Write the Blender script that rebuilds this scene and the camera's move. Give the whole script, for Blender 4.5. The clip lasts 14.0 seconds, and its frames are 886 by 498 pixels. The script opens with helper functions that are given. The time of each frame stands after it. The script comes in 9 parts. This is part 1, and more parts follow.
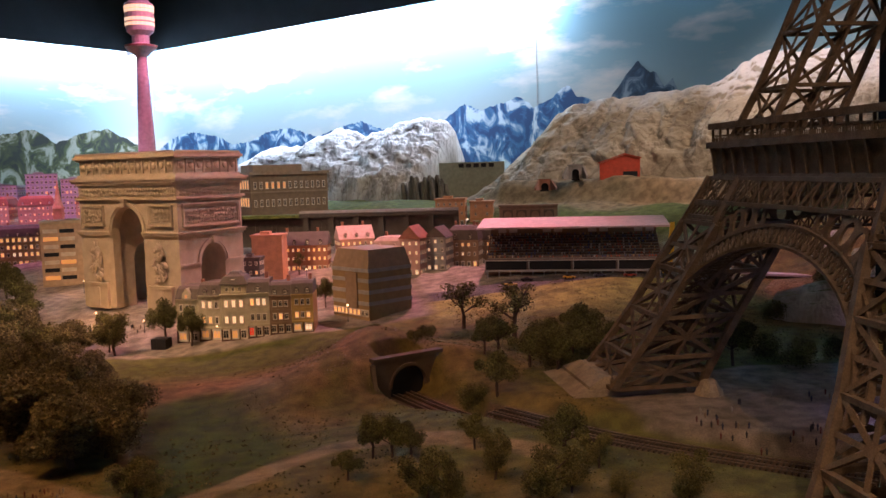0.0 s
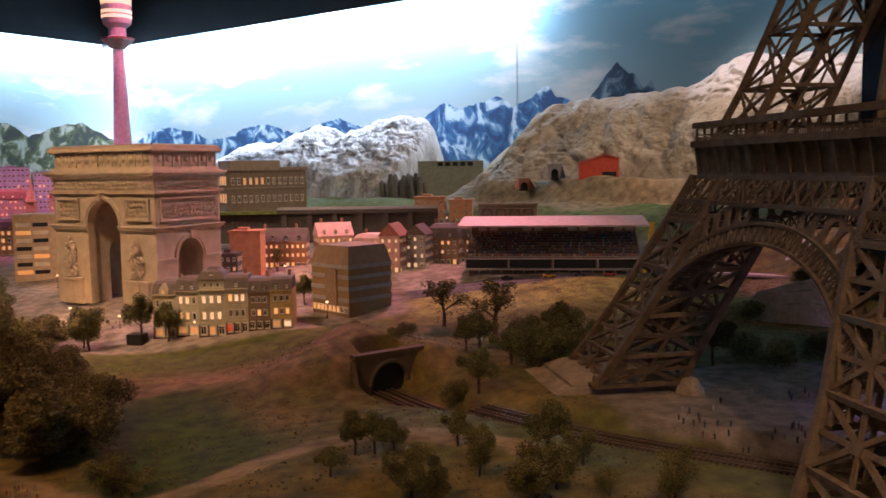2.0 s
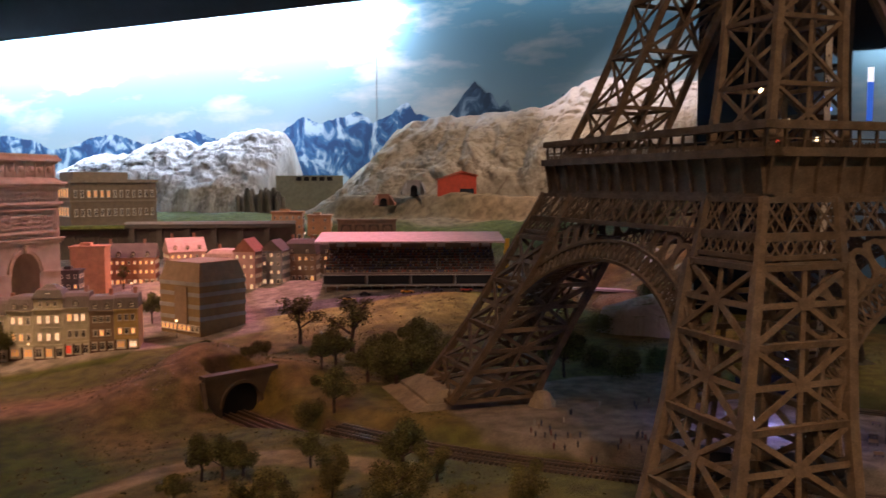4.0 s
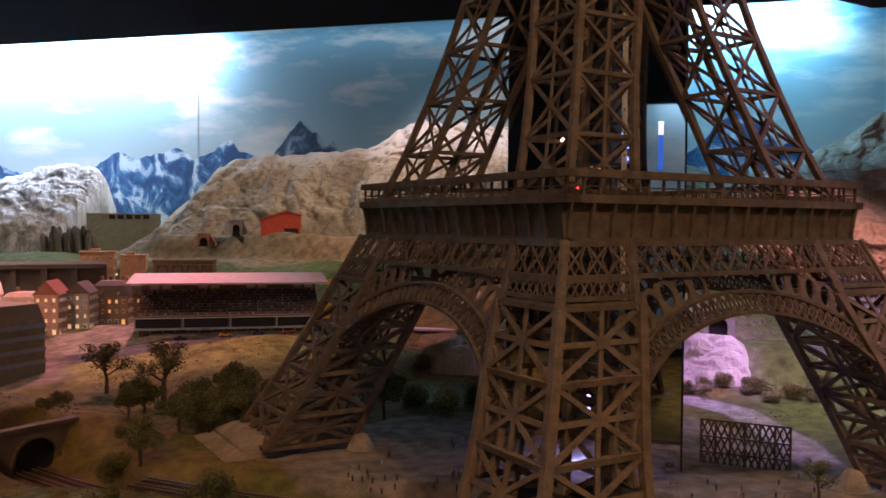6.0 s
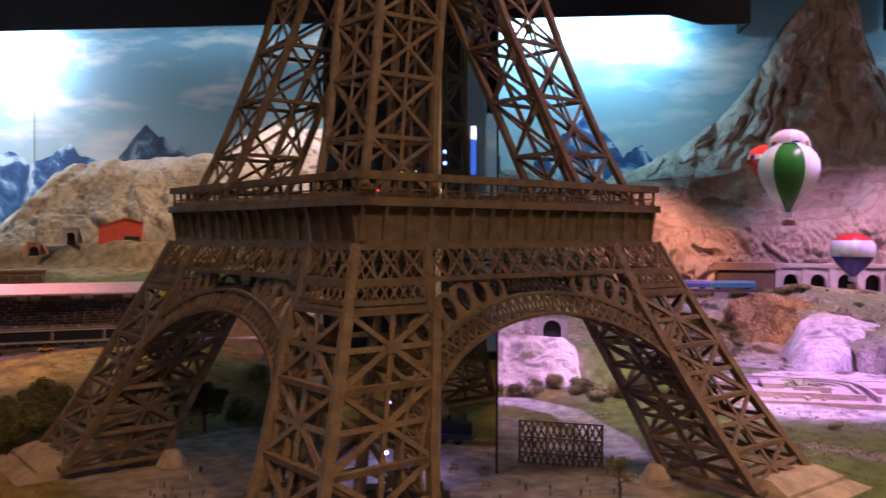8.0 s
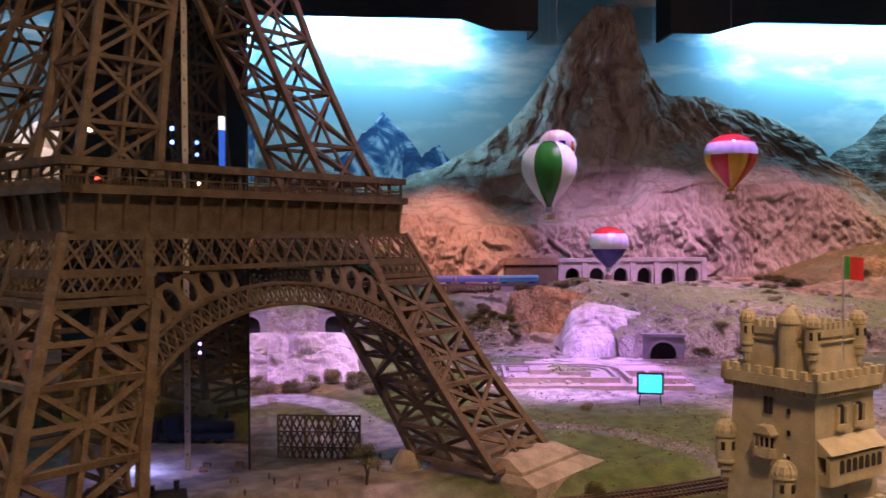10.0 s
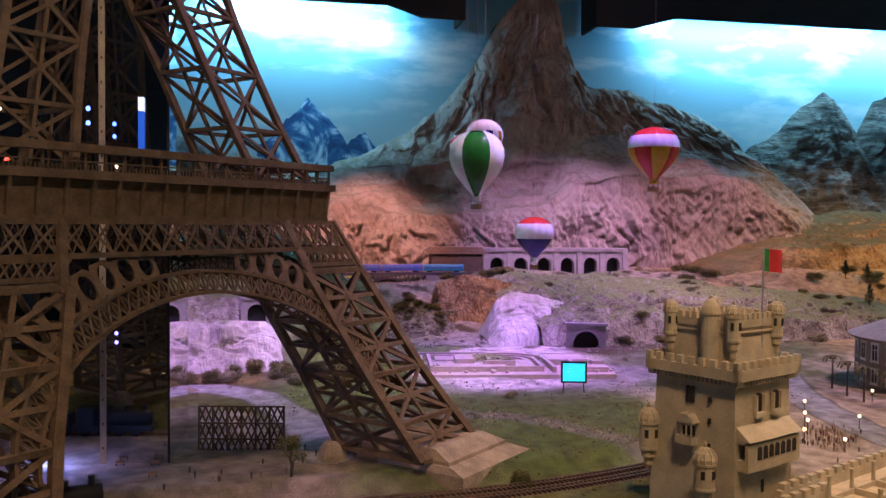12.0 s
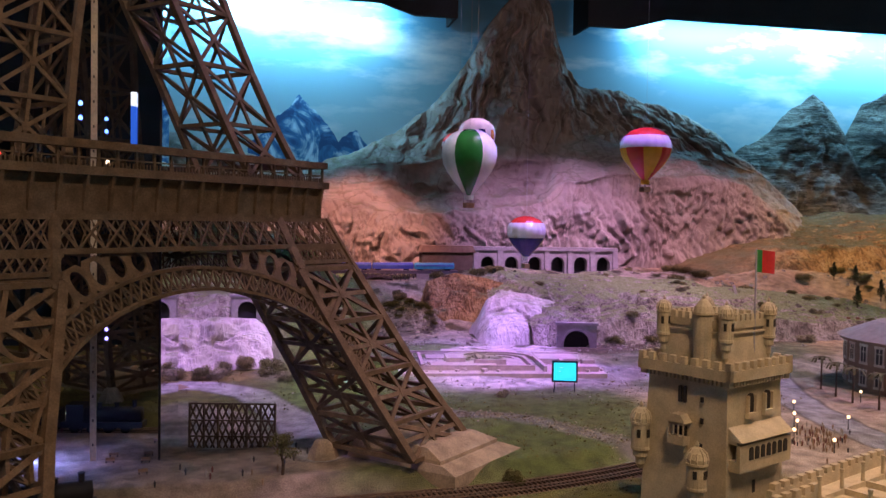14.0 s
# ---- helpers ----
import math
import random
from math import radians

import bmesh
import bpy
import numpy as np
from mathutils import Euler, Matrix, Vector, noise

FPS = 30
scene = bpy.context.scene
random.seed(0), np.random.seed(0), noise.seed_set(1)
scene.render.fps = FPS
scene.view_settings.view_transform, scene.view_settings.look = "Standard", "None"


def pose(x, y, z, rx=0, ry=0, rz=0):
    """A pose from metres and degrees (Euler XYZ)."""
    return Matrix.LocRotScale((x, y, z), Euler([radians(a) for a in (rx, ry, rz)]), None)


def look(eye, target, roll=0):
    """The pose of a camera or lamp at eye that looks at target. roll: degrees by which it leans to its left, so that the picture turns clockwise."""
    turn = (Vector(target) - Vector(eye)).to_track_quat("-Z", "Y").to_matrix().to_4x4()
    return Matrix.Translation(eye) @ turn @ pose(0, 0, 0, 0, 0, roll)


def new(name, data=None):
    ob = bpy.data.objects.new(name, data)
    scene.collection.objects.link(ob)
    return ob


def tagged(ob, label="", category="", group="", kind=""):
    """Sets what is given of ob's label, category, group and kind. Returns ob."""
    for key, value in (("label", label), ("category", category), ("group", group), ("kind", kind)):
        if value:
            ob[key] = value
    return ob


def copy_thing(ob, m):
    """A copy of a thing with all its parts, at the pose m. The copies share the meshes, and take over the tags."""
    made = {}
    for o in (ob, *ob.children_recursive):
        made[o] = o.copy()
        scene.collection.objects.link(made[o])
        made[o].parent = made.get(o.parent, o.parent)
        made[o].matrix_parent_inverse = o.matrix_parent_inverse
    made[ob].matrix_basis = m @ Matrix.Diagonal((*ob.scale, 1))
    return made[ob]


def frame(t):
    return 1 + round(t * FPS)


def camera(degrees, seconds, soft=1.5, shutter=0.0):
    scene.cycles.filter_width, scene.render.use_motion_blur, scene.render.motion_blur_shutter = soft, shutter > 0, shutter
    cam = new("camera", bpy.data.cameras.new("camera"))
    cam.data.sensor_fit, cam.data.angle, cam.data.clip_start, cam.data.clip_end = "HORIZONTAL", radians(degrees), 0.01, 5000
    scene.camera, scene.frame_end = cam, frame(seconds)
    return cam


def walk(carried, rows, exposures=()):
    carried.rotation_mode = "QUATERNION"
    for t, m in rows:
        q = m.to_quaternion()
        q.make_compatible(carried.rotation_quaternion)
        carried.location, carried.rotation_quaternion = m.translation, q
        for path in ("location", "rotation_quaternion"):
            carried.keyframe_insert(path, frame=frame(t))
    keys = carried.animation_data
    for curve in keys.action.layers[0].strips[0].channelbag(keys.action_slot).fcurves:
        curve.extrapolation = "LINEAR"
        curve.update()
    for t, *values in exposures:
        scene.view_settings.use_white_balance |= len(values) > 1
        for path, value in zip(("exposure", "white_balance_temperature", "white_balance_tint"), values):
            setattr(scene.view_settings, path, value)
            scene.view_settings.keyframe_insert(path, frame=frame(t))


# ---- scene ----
PATH = [
    (0, (-1.3637, -1.5830, 0.6341), (-1.0854, 0.3889, 0.4492), -1.57),
    (0.5, (-1.3681, -1.5806, 0.6339), (-1.0781, 0.3899, 0.4518), -1.41),
    (1, (-1.3716, -1.5769, 0.6335), (-1.0885, 0.3957, 0.4629), -1.20),
    (1.5, (-1.3769, -1.5756, 0.6256), (-1.0969, 0.3971, 0.4517), -0.93),
    (2, (-1.3815, -1.5686, 0.6244), (-1.0467, 0.3943, 0.4377), -0.84),
    (4.5, (-1.3550, -1.5542, 0.6242), (-0.5947, 0.2914, 0.4989), 0.24),
    (5, (-1.3493, -1.5550, 0.6277), (-0.4720, 0.2403, 0.5422), 0.43),
    (5.5, (-1.3429, -1.5564, 0.6299), (-0.3883, 0.1999, 0.5674), 0.42),
    (6, (-1.3328, -1.5641, 0.6302), (-0.3192, 0.1590, 0.5713), 0.42),
    (6.5, (-1.3069, -1.5828, 0.6295), (-0.2497, 0.1138, 0.5682), 0.16),
    (7, (-1.2711, -1.6002, 0.6293), (-0.1634, 0.0644, 0.5815), -0.16),
    (9.5, (-1.1035, -1.7039, 0.6038), (0.3879, -0.3719, 0.5629), 0.24),
    (10, (-1.0799, -1.7464, 0.5994), (0.4683, -0.4808, 0.5642), -0.23),
    (10.5, (-1.0755, -1.7484, 0.5992), (0.5296, -0.5561, 0.5557), 0.48),
    (11, (-1.0769, -1.7392, 0.6006), (0.5757, -0.6137, 0.5546), 0.19),
    (11.5, (-1.0760, -1.7281, 0.6003), (0.5782, -0.6057, 0.5389), 0.27),
    (12, (-1.0722, -1.7262, 0.6001), (0.5830, -0.6052, 0.5379), 0.46),
    (12.5, (-1.0689, -1.7212, 0.5997), (0.5915, -0.6078, 0.5394), 0.67),
    (13, (-1.0763, -1.7186, 0.6019), (0.5918, -0.6160, 0.5592), 0.66),
    (13.5, (-1.0794, -1.7148, 0.6002), (0.5868, -0.6101, 0.5443), 0.92),
    (14, (-1.0758, -1.7171, 0.5999), (0.5935, -0.6175, 0.5344), 0.95),
]
cam = camera(55.12, 14.0, soft=1.5, shutter=0.5)
walk(cam, [(t, look(eye, target, roll)) for t, eye, target, roll in PATH], [(0, 0.0, 7100, 31), (6.5, 0.0, 7150, 33), (7, 0.22, 7250, 35), (9.5, 0.39, 7450, 36), (10, 0.22, 7000, 31), (11, 0.0, 6500, 28), (14, -0.04, 6350, 28)])

# ---- world and lights ----
world = bpy.data.worlds.new("hall")
scene.world = world
world.use_nodes = True
world.node_tree.nodes["Background"].inputs[0].default_value = (0.30, 0.36, 0.5, 1)
world.node_tree.nodes["Background"].inputs[1].default_value = 0.02
scene.view_settings.exposure = 0.0

Q = 0.5 ** 0.5


def uv(u, v, z=0.0):
    """A point of the hall: u runs along the long painted wall, v towards it."""
    return Vector(((u + v) * Q, (v - u) * Q, z))


def cove(u0, u1, power, colour, lean=0.6):
    """A tube light lying in the cove over the painted wall between u0 and u1."""
    place = uv((u0 + u1) / 2, 4.13, 2.17)
    data = bpy.data.lights.new("cove_light", "AREA")
    data.shape, data.size, data.size_y, data.energy, data.color = "RECTANGLE", u1 - u0, 0.1, power, colour
    ob = new("cove_light", data)
    ax = Vector((Q, -Q, 0))
    down = Vector((Q * lean, Q * lean, lean - 1.4)).normalized()
    up = down.cross(ax)
    m = Matrix((ax, up, -down)).transposed()
    ob.matrix_world = Matrix.Translation(place) @ m.to_4x4()


cove(-8.9, -3.45, 255, (0.62, 0.83, 1.0))
# weak fill added in the cove's unlit gap, for light bounced onto the wall
cove(-3.4, -0.3, 3.5, (0.55, 0.85, 0.95))
cove(-0.15, 1.25, 44, (0.26, 0.76, 1.0), 0.86)
cove(3.3, 7.2, 115, (0.24, 0.74, 1.0), 0.86)
# the short wall's tube
data = bpy.data.lights.new("cove_light", "AREA")
data.shape, data.size, data.size_y, data.energy, data.color = "RECTANGLE", 6.0, 0.1, 300, (0.72, 0.86, 1.0)
ob = new("cove_light", data)
ob.matrix_world = look(uv(-8.93, 1.2, 2.17), uv(-9.3, 1.2, 2.02))

# the tube over the wall behind the visitors
data = bpy.data.lights.new("cove_light", "AREA")
data.shape, data.size, data.size_y, data.energy, data.color = "RECTANGLE", 3.2, 0.1, 16, (0.62, 0.86, 1.0)
ob = new("cove_light", data)
ob.matrix_world = look(uv(1.7, -5.33, 1.75), uv(1.7, -5.5, 1.45))

# the far end wall's tube
data = bpy.data.lights.new("cove_light", "AREA")
data.shape, data.size, data.size_y, data.energy, data.color = "RECTANGLE", 4.2, 0.1, 85, (0.6, 0.85, 1.0)
ob = new("cove_light", data)
ob.matrix_world = look(uv(7.42, 1.75, 1.96), uv(7.7, 1.75, 1.7))


# Ceiling spots are unseen, inferred from coloured light; some are added as plain fill.
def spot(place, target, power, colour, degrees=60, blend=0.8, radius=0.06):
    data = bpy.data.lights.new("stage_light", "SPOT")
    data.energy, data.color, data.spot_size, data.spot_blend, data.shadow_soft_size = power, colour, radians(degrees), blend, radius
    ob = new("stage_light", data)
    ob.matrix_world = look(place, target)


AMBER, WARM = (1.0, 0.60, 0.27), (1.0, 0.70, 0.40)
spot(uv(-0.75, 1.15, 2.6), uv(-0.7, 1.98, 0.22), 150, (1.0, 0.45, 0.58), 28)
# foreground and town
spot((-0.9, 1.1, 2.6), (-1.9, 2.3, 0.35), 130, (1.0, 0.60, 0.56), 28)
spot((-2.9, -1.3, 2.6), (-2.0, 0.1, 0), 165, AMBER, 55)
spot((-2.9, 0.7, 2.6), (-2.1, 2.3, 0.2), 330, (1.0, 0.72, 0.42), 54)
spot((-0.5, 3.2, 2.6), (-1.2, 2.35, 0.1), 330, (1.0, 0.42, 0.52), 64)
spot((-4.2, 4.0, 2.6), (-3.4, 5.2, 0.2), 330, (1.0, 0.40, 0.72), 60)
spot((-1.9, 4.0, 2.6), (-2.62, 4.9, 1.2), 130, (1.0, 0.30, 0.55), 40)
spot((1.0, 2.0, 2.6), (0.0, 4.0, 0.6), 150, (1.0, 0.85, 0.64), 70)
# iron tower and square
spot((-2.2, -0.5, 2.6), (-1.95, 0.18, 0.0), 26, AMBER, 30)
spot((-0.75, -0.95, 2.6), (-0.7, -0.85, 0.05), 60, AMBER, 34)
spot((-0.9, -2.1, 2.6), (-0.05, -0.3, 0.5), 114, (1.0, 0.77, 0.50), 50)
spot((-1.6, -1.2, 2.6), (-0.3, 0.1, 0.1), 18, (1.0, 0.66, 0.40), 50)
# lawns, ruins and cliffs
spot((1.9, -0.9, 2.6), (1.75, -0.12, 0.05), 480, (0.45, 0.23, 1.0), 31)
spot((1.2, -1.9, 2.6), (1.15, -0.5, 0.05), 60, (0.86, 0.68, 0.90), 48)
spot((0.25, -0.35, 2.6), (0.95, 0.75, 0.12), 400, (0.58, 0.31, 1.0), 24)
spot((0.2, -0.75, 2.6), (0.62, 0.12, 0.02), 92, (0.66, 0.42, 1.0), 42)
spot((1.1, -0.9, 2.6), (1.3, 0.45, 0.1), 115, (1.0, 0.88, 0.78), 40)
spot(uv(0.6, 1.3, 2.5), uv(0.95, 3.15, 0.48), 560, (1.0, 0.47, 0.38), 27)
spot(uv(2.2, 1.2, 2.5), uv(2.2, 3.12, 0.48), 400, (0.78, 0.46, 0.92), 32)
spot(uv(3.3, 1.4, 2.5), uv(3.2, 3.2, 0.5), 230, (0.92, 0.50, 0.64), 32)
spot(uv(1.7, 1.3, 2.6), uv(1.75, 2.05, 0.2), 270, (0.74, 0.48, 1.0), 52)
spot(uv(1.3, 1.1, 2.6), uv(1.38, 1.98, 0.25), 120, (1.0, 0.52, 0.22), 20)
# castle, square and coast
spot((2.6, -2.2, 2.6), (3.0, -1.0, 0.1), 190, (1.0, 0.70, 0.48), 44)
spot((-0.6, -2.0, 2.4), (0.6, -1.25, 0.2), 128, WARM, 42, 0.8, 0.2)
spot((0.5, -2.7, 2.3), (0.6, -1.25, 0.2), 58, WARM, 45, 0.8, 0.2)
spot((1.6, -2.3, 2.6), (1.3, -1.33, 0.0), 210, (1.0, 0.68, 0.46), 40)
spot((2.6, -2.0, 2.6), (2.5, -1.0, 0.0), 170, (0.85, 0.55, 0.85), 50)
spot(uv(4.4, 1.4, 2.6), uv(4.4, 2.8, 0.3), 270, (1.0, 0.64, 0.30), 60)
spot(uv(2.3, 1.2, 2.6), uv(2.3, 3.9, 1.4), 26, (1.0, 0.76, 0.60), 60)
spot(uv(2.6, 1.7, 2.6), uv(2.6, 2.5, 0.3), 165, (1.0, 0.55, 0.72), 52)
# two unseen fill spots added to brighten the grandstand and the rocky crest
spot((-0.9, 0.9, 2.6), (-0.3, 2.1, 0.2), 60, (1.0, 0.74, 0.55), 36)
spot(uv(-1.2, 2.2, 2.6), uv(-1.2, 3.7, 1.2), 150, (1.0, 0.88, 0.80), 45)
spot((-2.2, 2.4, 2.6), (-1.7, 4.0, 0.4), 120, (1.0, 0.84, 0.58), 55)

# ---- materials ----
def material(name, colour, rough=0.7, vary=0.25, scale=30.0, fine=220.0, bump=0.25, metal=0.0, second=None, depth=0.004, per_object=0.0):
    """A surface with blotches, grain and relief. second: the colour of the blotches."""
    mat = bpy.data.materials.new(name)
    mat.use_nodes = True
    nt = mat.node_tree
    bsdf = nt.nodes["Principled BSDF"]
    bsdf.inputs["Roughness"].default_value, bsdf.inputs["Metallic"].default_value = rough, metal
    geo = nt.nodes.new("ShaderNodeNewGeometry")
    big, small = nt.nodes.new("ShaderNodeTexNoise"), nt.nodes.new("ShaderNodeTexNoise")
    for n, s, d in ((big, scale, 5.0), (small, fine, 4.0)):
        n.inputs["Scale"].default_value, n.inputs["Detail"].default_value = s, d
        nt.links.new(geo.outputs["Position"], n.inputs["Vector"])
    ramp = nt.nodes.new("ShaderNodeValToRGB")
    ramp.color_ramp.elements[0].position, ramp.color_ramp.elements[1].position = 0.34, 0.66
    c2 = second or tuple(min(1, c * (1 + vary)) for c in colour)
    ramp.color_ramp.elements[0].color = (*[c * (1 - vary) for c in colour], 1)
    ramp.color_ramp.elements[1].color = (*c2, 1)
    nt.links.new(big.outputs["Fac"], ramp.inputs["Fac"])
    grain = nt.nodes.new("ShaderNodeMapRange")
    grain.inputs["From Min"].default_value, grain.inputs["From Max"].default_value = 0.3, 0.7
    grain.inputs["To Min"].default_value, grain.inputs["To Max"].default_value = 1 - vary, 1 + vary * 0.6
    nt.links.new(small.outputs["Fac"], grain.inputs["Value"])
    mix = nt.nodes.new("ShaderNodeVectorMath")
    mix.operation = "SCALE"
    nt.links.new(ramp.outputs["Color"], mix.inputs[0])
    nt.links.new(grain.outputs["Result"], mix.inputs["Scale"])
    last = mix.outputs["Vector"]
    if per_object:
        info = nt.nodes.new("ShaderNodeObjectInfo")
        spread = nt.nodes.new("ShaderNodeMapRange")
        spread.inputs["To Min"].default_value, spread.inputs["To Max"].default_value = 1 - per_object, 1 + per_object
        nt.links.new(info.outputs["Random"], spread.inputs["Value"])
        more = nt.nodes.new("ShaderNodeVectorMath")
        more.operation = "SCALE"
        nt.links.new(last, more.inputs[0])
        nt.links.new(spread.outputs["Result"], more.inputs["Scale"])
        last = more.outputs["Vector"]
    nt.links.new(last, bsdf.inputs["Base Color"])
    if bump:
        b = nt.nodes.new("ShaderNodeBump")
        b.inputs["Strength"].default_value, b.inputs["Distance"].default_value = bump, depth
        nt.links.new(small.outputs["Fac"], b.inputs["Height"])
        nt.links.new(b.outputs["Normal"], bsdf.inputs["Normal"])
    return mat


def glow(name, colour, strength):
    mat = bpy.data.materials.new(name)
    mat.use_nodes = True
    bsdf = mat.node_tree.nodes["Principled BSDF"]
    bsdf.inputs["Base Color"].default_value = (*colour, 1)
    bsdf.inputs["Emission Color"].default_value = (*colour, 1)
    bsdf.inputs["Emission Strength"].default_value = strength
    return mat


IRON = material("iron_paint", (0.135, 0.092, 0.056), 0.8, 0.25, 40, 300, 0.15, depth=0.001)
IRON.node_tree.nodes["Principled BSDF"].inputs["Specular IOR Level"].default_value = 0.2
STONE = material("cast_stone", (0.43, 0.345, 0.25), 0.8, 0.1, 25, 260, 0.3, depth=0.002)
LIME = material("limestone", (0.50, 0.43, 0.285), 0.8, 0.14, 30, 300, 0.3, depth=0.0015)
BLACK = material("black_paint", (0.012, 0.012, 0.016), 0.7, 0.2, 5, 60, 0.05)
GREY = material("grey_plaster", (0.35, 0.35, 0.36), 0.8, 0.1, 6, 80, 0.1)
CARPET = material("dark_carpet", (0.03, 0.03, 0.035), 0.95, 0.3, 4, 200, 0.3)

# ---- mesh helpers ----
def link_mesh(name, bm, mat, smooth=False):
    me = bpy.data.meshes.new(name)
    bm.normal_update()
    bm.to_mesh(me)
    bm.free()
    if smooth:
        me.shade_smooth()
    for m in mat if isinstance(mat, (list, tuple)) else [mat]:
        me.materials.append(m)
    return new(name, me)


def part(name, bm, mat, parent, label="", smooth=False):
    ob = link_mesh(name, bm, mat, smooth)
    ob.parent = parent
    if label:
        tagged(ob, label)
    return ob


def thing(name, m, label, category, group="", kind=""):
    ob = new(name)
    ob.empty_display_size = 0.05
    ob.matrix_basis = m
    return tagged(ob, label, category, group, kind)


def block(bm, lo, hi, m=None, mat=0):
    """An upright box between two corners."""
    vs = [bm.verts.new((x, y, z)) for z in (lo[2], hi[2]) for x, y in ((lo[0], lo[1]), (hi[0], lo[1]), (hi[0], hi[1]), (lo[0], hi[1]))]
    fs = [bm.faces.new([vs[i] for i in f]) for f in ((3, 2, 1, 0), (4, 5, 6, 7), (0, 1, 5, 4), (1, 2, 6, 5), (2, 3, 7, 6), (3, 0, 4, 7))]
    for f in fs:
        f.material_index = mat
    if m is not None:
        bmesh.ops.transform(bm, matrix=m, verts=vs)
    return vs


def bar(bm, a, b, w, d=None, side=None, mat=0):
    """A straight square bar from a to b; side: the way its width w faces across."""
    a, b = Vector(a), Vector(b)
    way = (b - a).normalized()
    s = Vector(side) if side is not None else (Vector((0, 0, 1)) if abs(way.z) < 0.9 else Vector((1, 0, 0)))
    n = way.cross(s).normalized()
    s = n.cross(way).normalized()
    n, s = n * (w / 2), s * ((d or w) / 2)
    vs = [bm.verts.new(p + i * n + j * s) for p in (a, b) for i, j in ((-1, -1), (1, -1), (1, 1), (-1, 1))]
    for f in ((3, 2, 1, 0), (4, 5, 6, 7), (0, 1, 5, 4), (1, 2, 6, 5), (2, 3, 7, 6), (3, 0, 4, 7)):
        bm.faces.new([vs[i] for i in f]).material_index = mat
    return vs


def lathe(bm, profile, n=16, m=None, mat=0):
    """Turns (radius, z) pairs round the z axis."""
    rings = []
    for r, z in profile:
        if r < 1e-5:
            rings.append([bm.verts.new((0, 0, z))])
        else:
            rings.append([bm.verts.new((r * math.cos(2 * math.pi * i / n), r * math.sin(2 * math.pi * i / n), z)) for i in range(n)])
    for lo, hi in zip(rings, rings[1:]):
        for i in range(n):
            j = (i + 1) % n
            f = [lo[i % len(lo)], lo[j % len(lo)], hi[j % len(hi)], hi[i % len(hi)]]
            f = list(dict.fromkeys(f))
            if len(f) > 2:
                bm.faces.new(f).material_index = mat
    if len(rings[0]) > 1:
        bm.faces.new(rings[0][::-1]).material_index = mat
    if len(rings[-1]) > 1:
        bm.faces.new(rings[-1]).material_index = mat
    vs = [v for r in rings for v in r]
    if m is not None:
        bmesh.ops.transform(bm, matrix=m, verts=vs)
    return vs


def prism(bm, outline, y0, y1, m=None, mat=0):
    """An outline in x and z, pushed from y0 to y1."""
    a, b = [[bm.verts.new((x, y, z)) for x, z in outline] for y in (y0, y1)]
    bm.faces.new(a).material_index = mat
    bm.faces.new(b[::-1]).material_index = mat
    for i in range(len(a)):
        j = (i + 1) % len(a)
        bm.faces.new((a[j], a[i], b[i], b[j])).material_index = mat
    if m is not None:
        bmesh.ops.transform(bm, matrix=m, verts=a + b)
    return a + b


def smooth_step(a, b, x):
    t = np.clip((x - a) / (b - a), 0, 1)
    return t * t * (3 - 2 * t)


def wave(x, y, s, seed=0.0, octaves=4):
    """Cheap rolling noise over arrays, about -1 to 1."""
    out, amp, k = 0.0, 1.0, 1.0 / s
    for o in range(octaves):
        a = 1.3 * o + seed
        out = out + amp * np.sin(k * (x * math.cos(a) + y * math.sin(a)) + 2.1 * a + 1.3 * np.sin(k * 0.7 * (y * math.cos(a * 1.7) - x * math.sin(a * 1.7)) + a))
        amp, k = amp * 0.55, k * 2.03
    return out / 1.9


LATTICE = np.random.RandomState(5).rand(4096) * 2 - 1


def grain(x, y, s, seed=0.0, octaves=4):
    """Irregular lattice noise over arrays, about -1 to 1."""
    out, amp, total = 0.0, 1.0, 0.0
    for o in range(octaves):
        p, q = x / s + seed * 7.3 + o * 19.1, y / s + seed * 3.1 + o * 11.7
        i, j = np.floor(p).astype(int), np.floor(q).astype(int)
        f, g = p - i, q - j
        f, g = f * f * (3 - 2 * f), g * g * (3 - 2 * g)
        at = lambda a, b: LATTICE[(a * 127 + b * 311 + (a * b) % 97 * 13) % 4096]
        out = out + amp * ((at(i, j) * (1 - f) + at(i + 1, j) * f) * (1 - g) + (at(i, j + 1) * (1 - f) + at(i + 1, j + 1) * f) * g)
        total, amp, s = total + amp, amp * 0.55, s * 0.49
    return out / total * 1.6

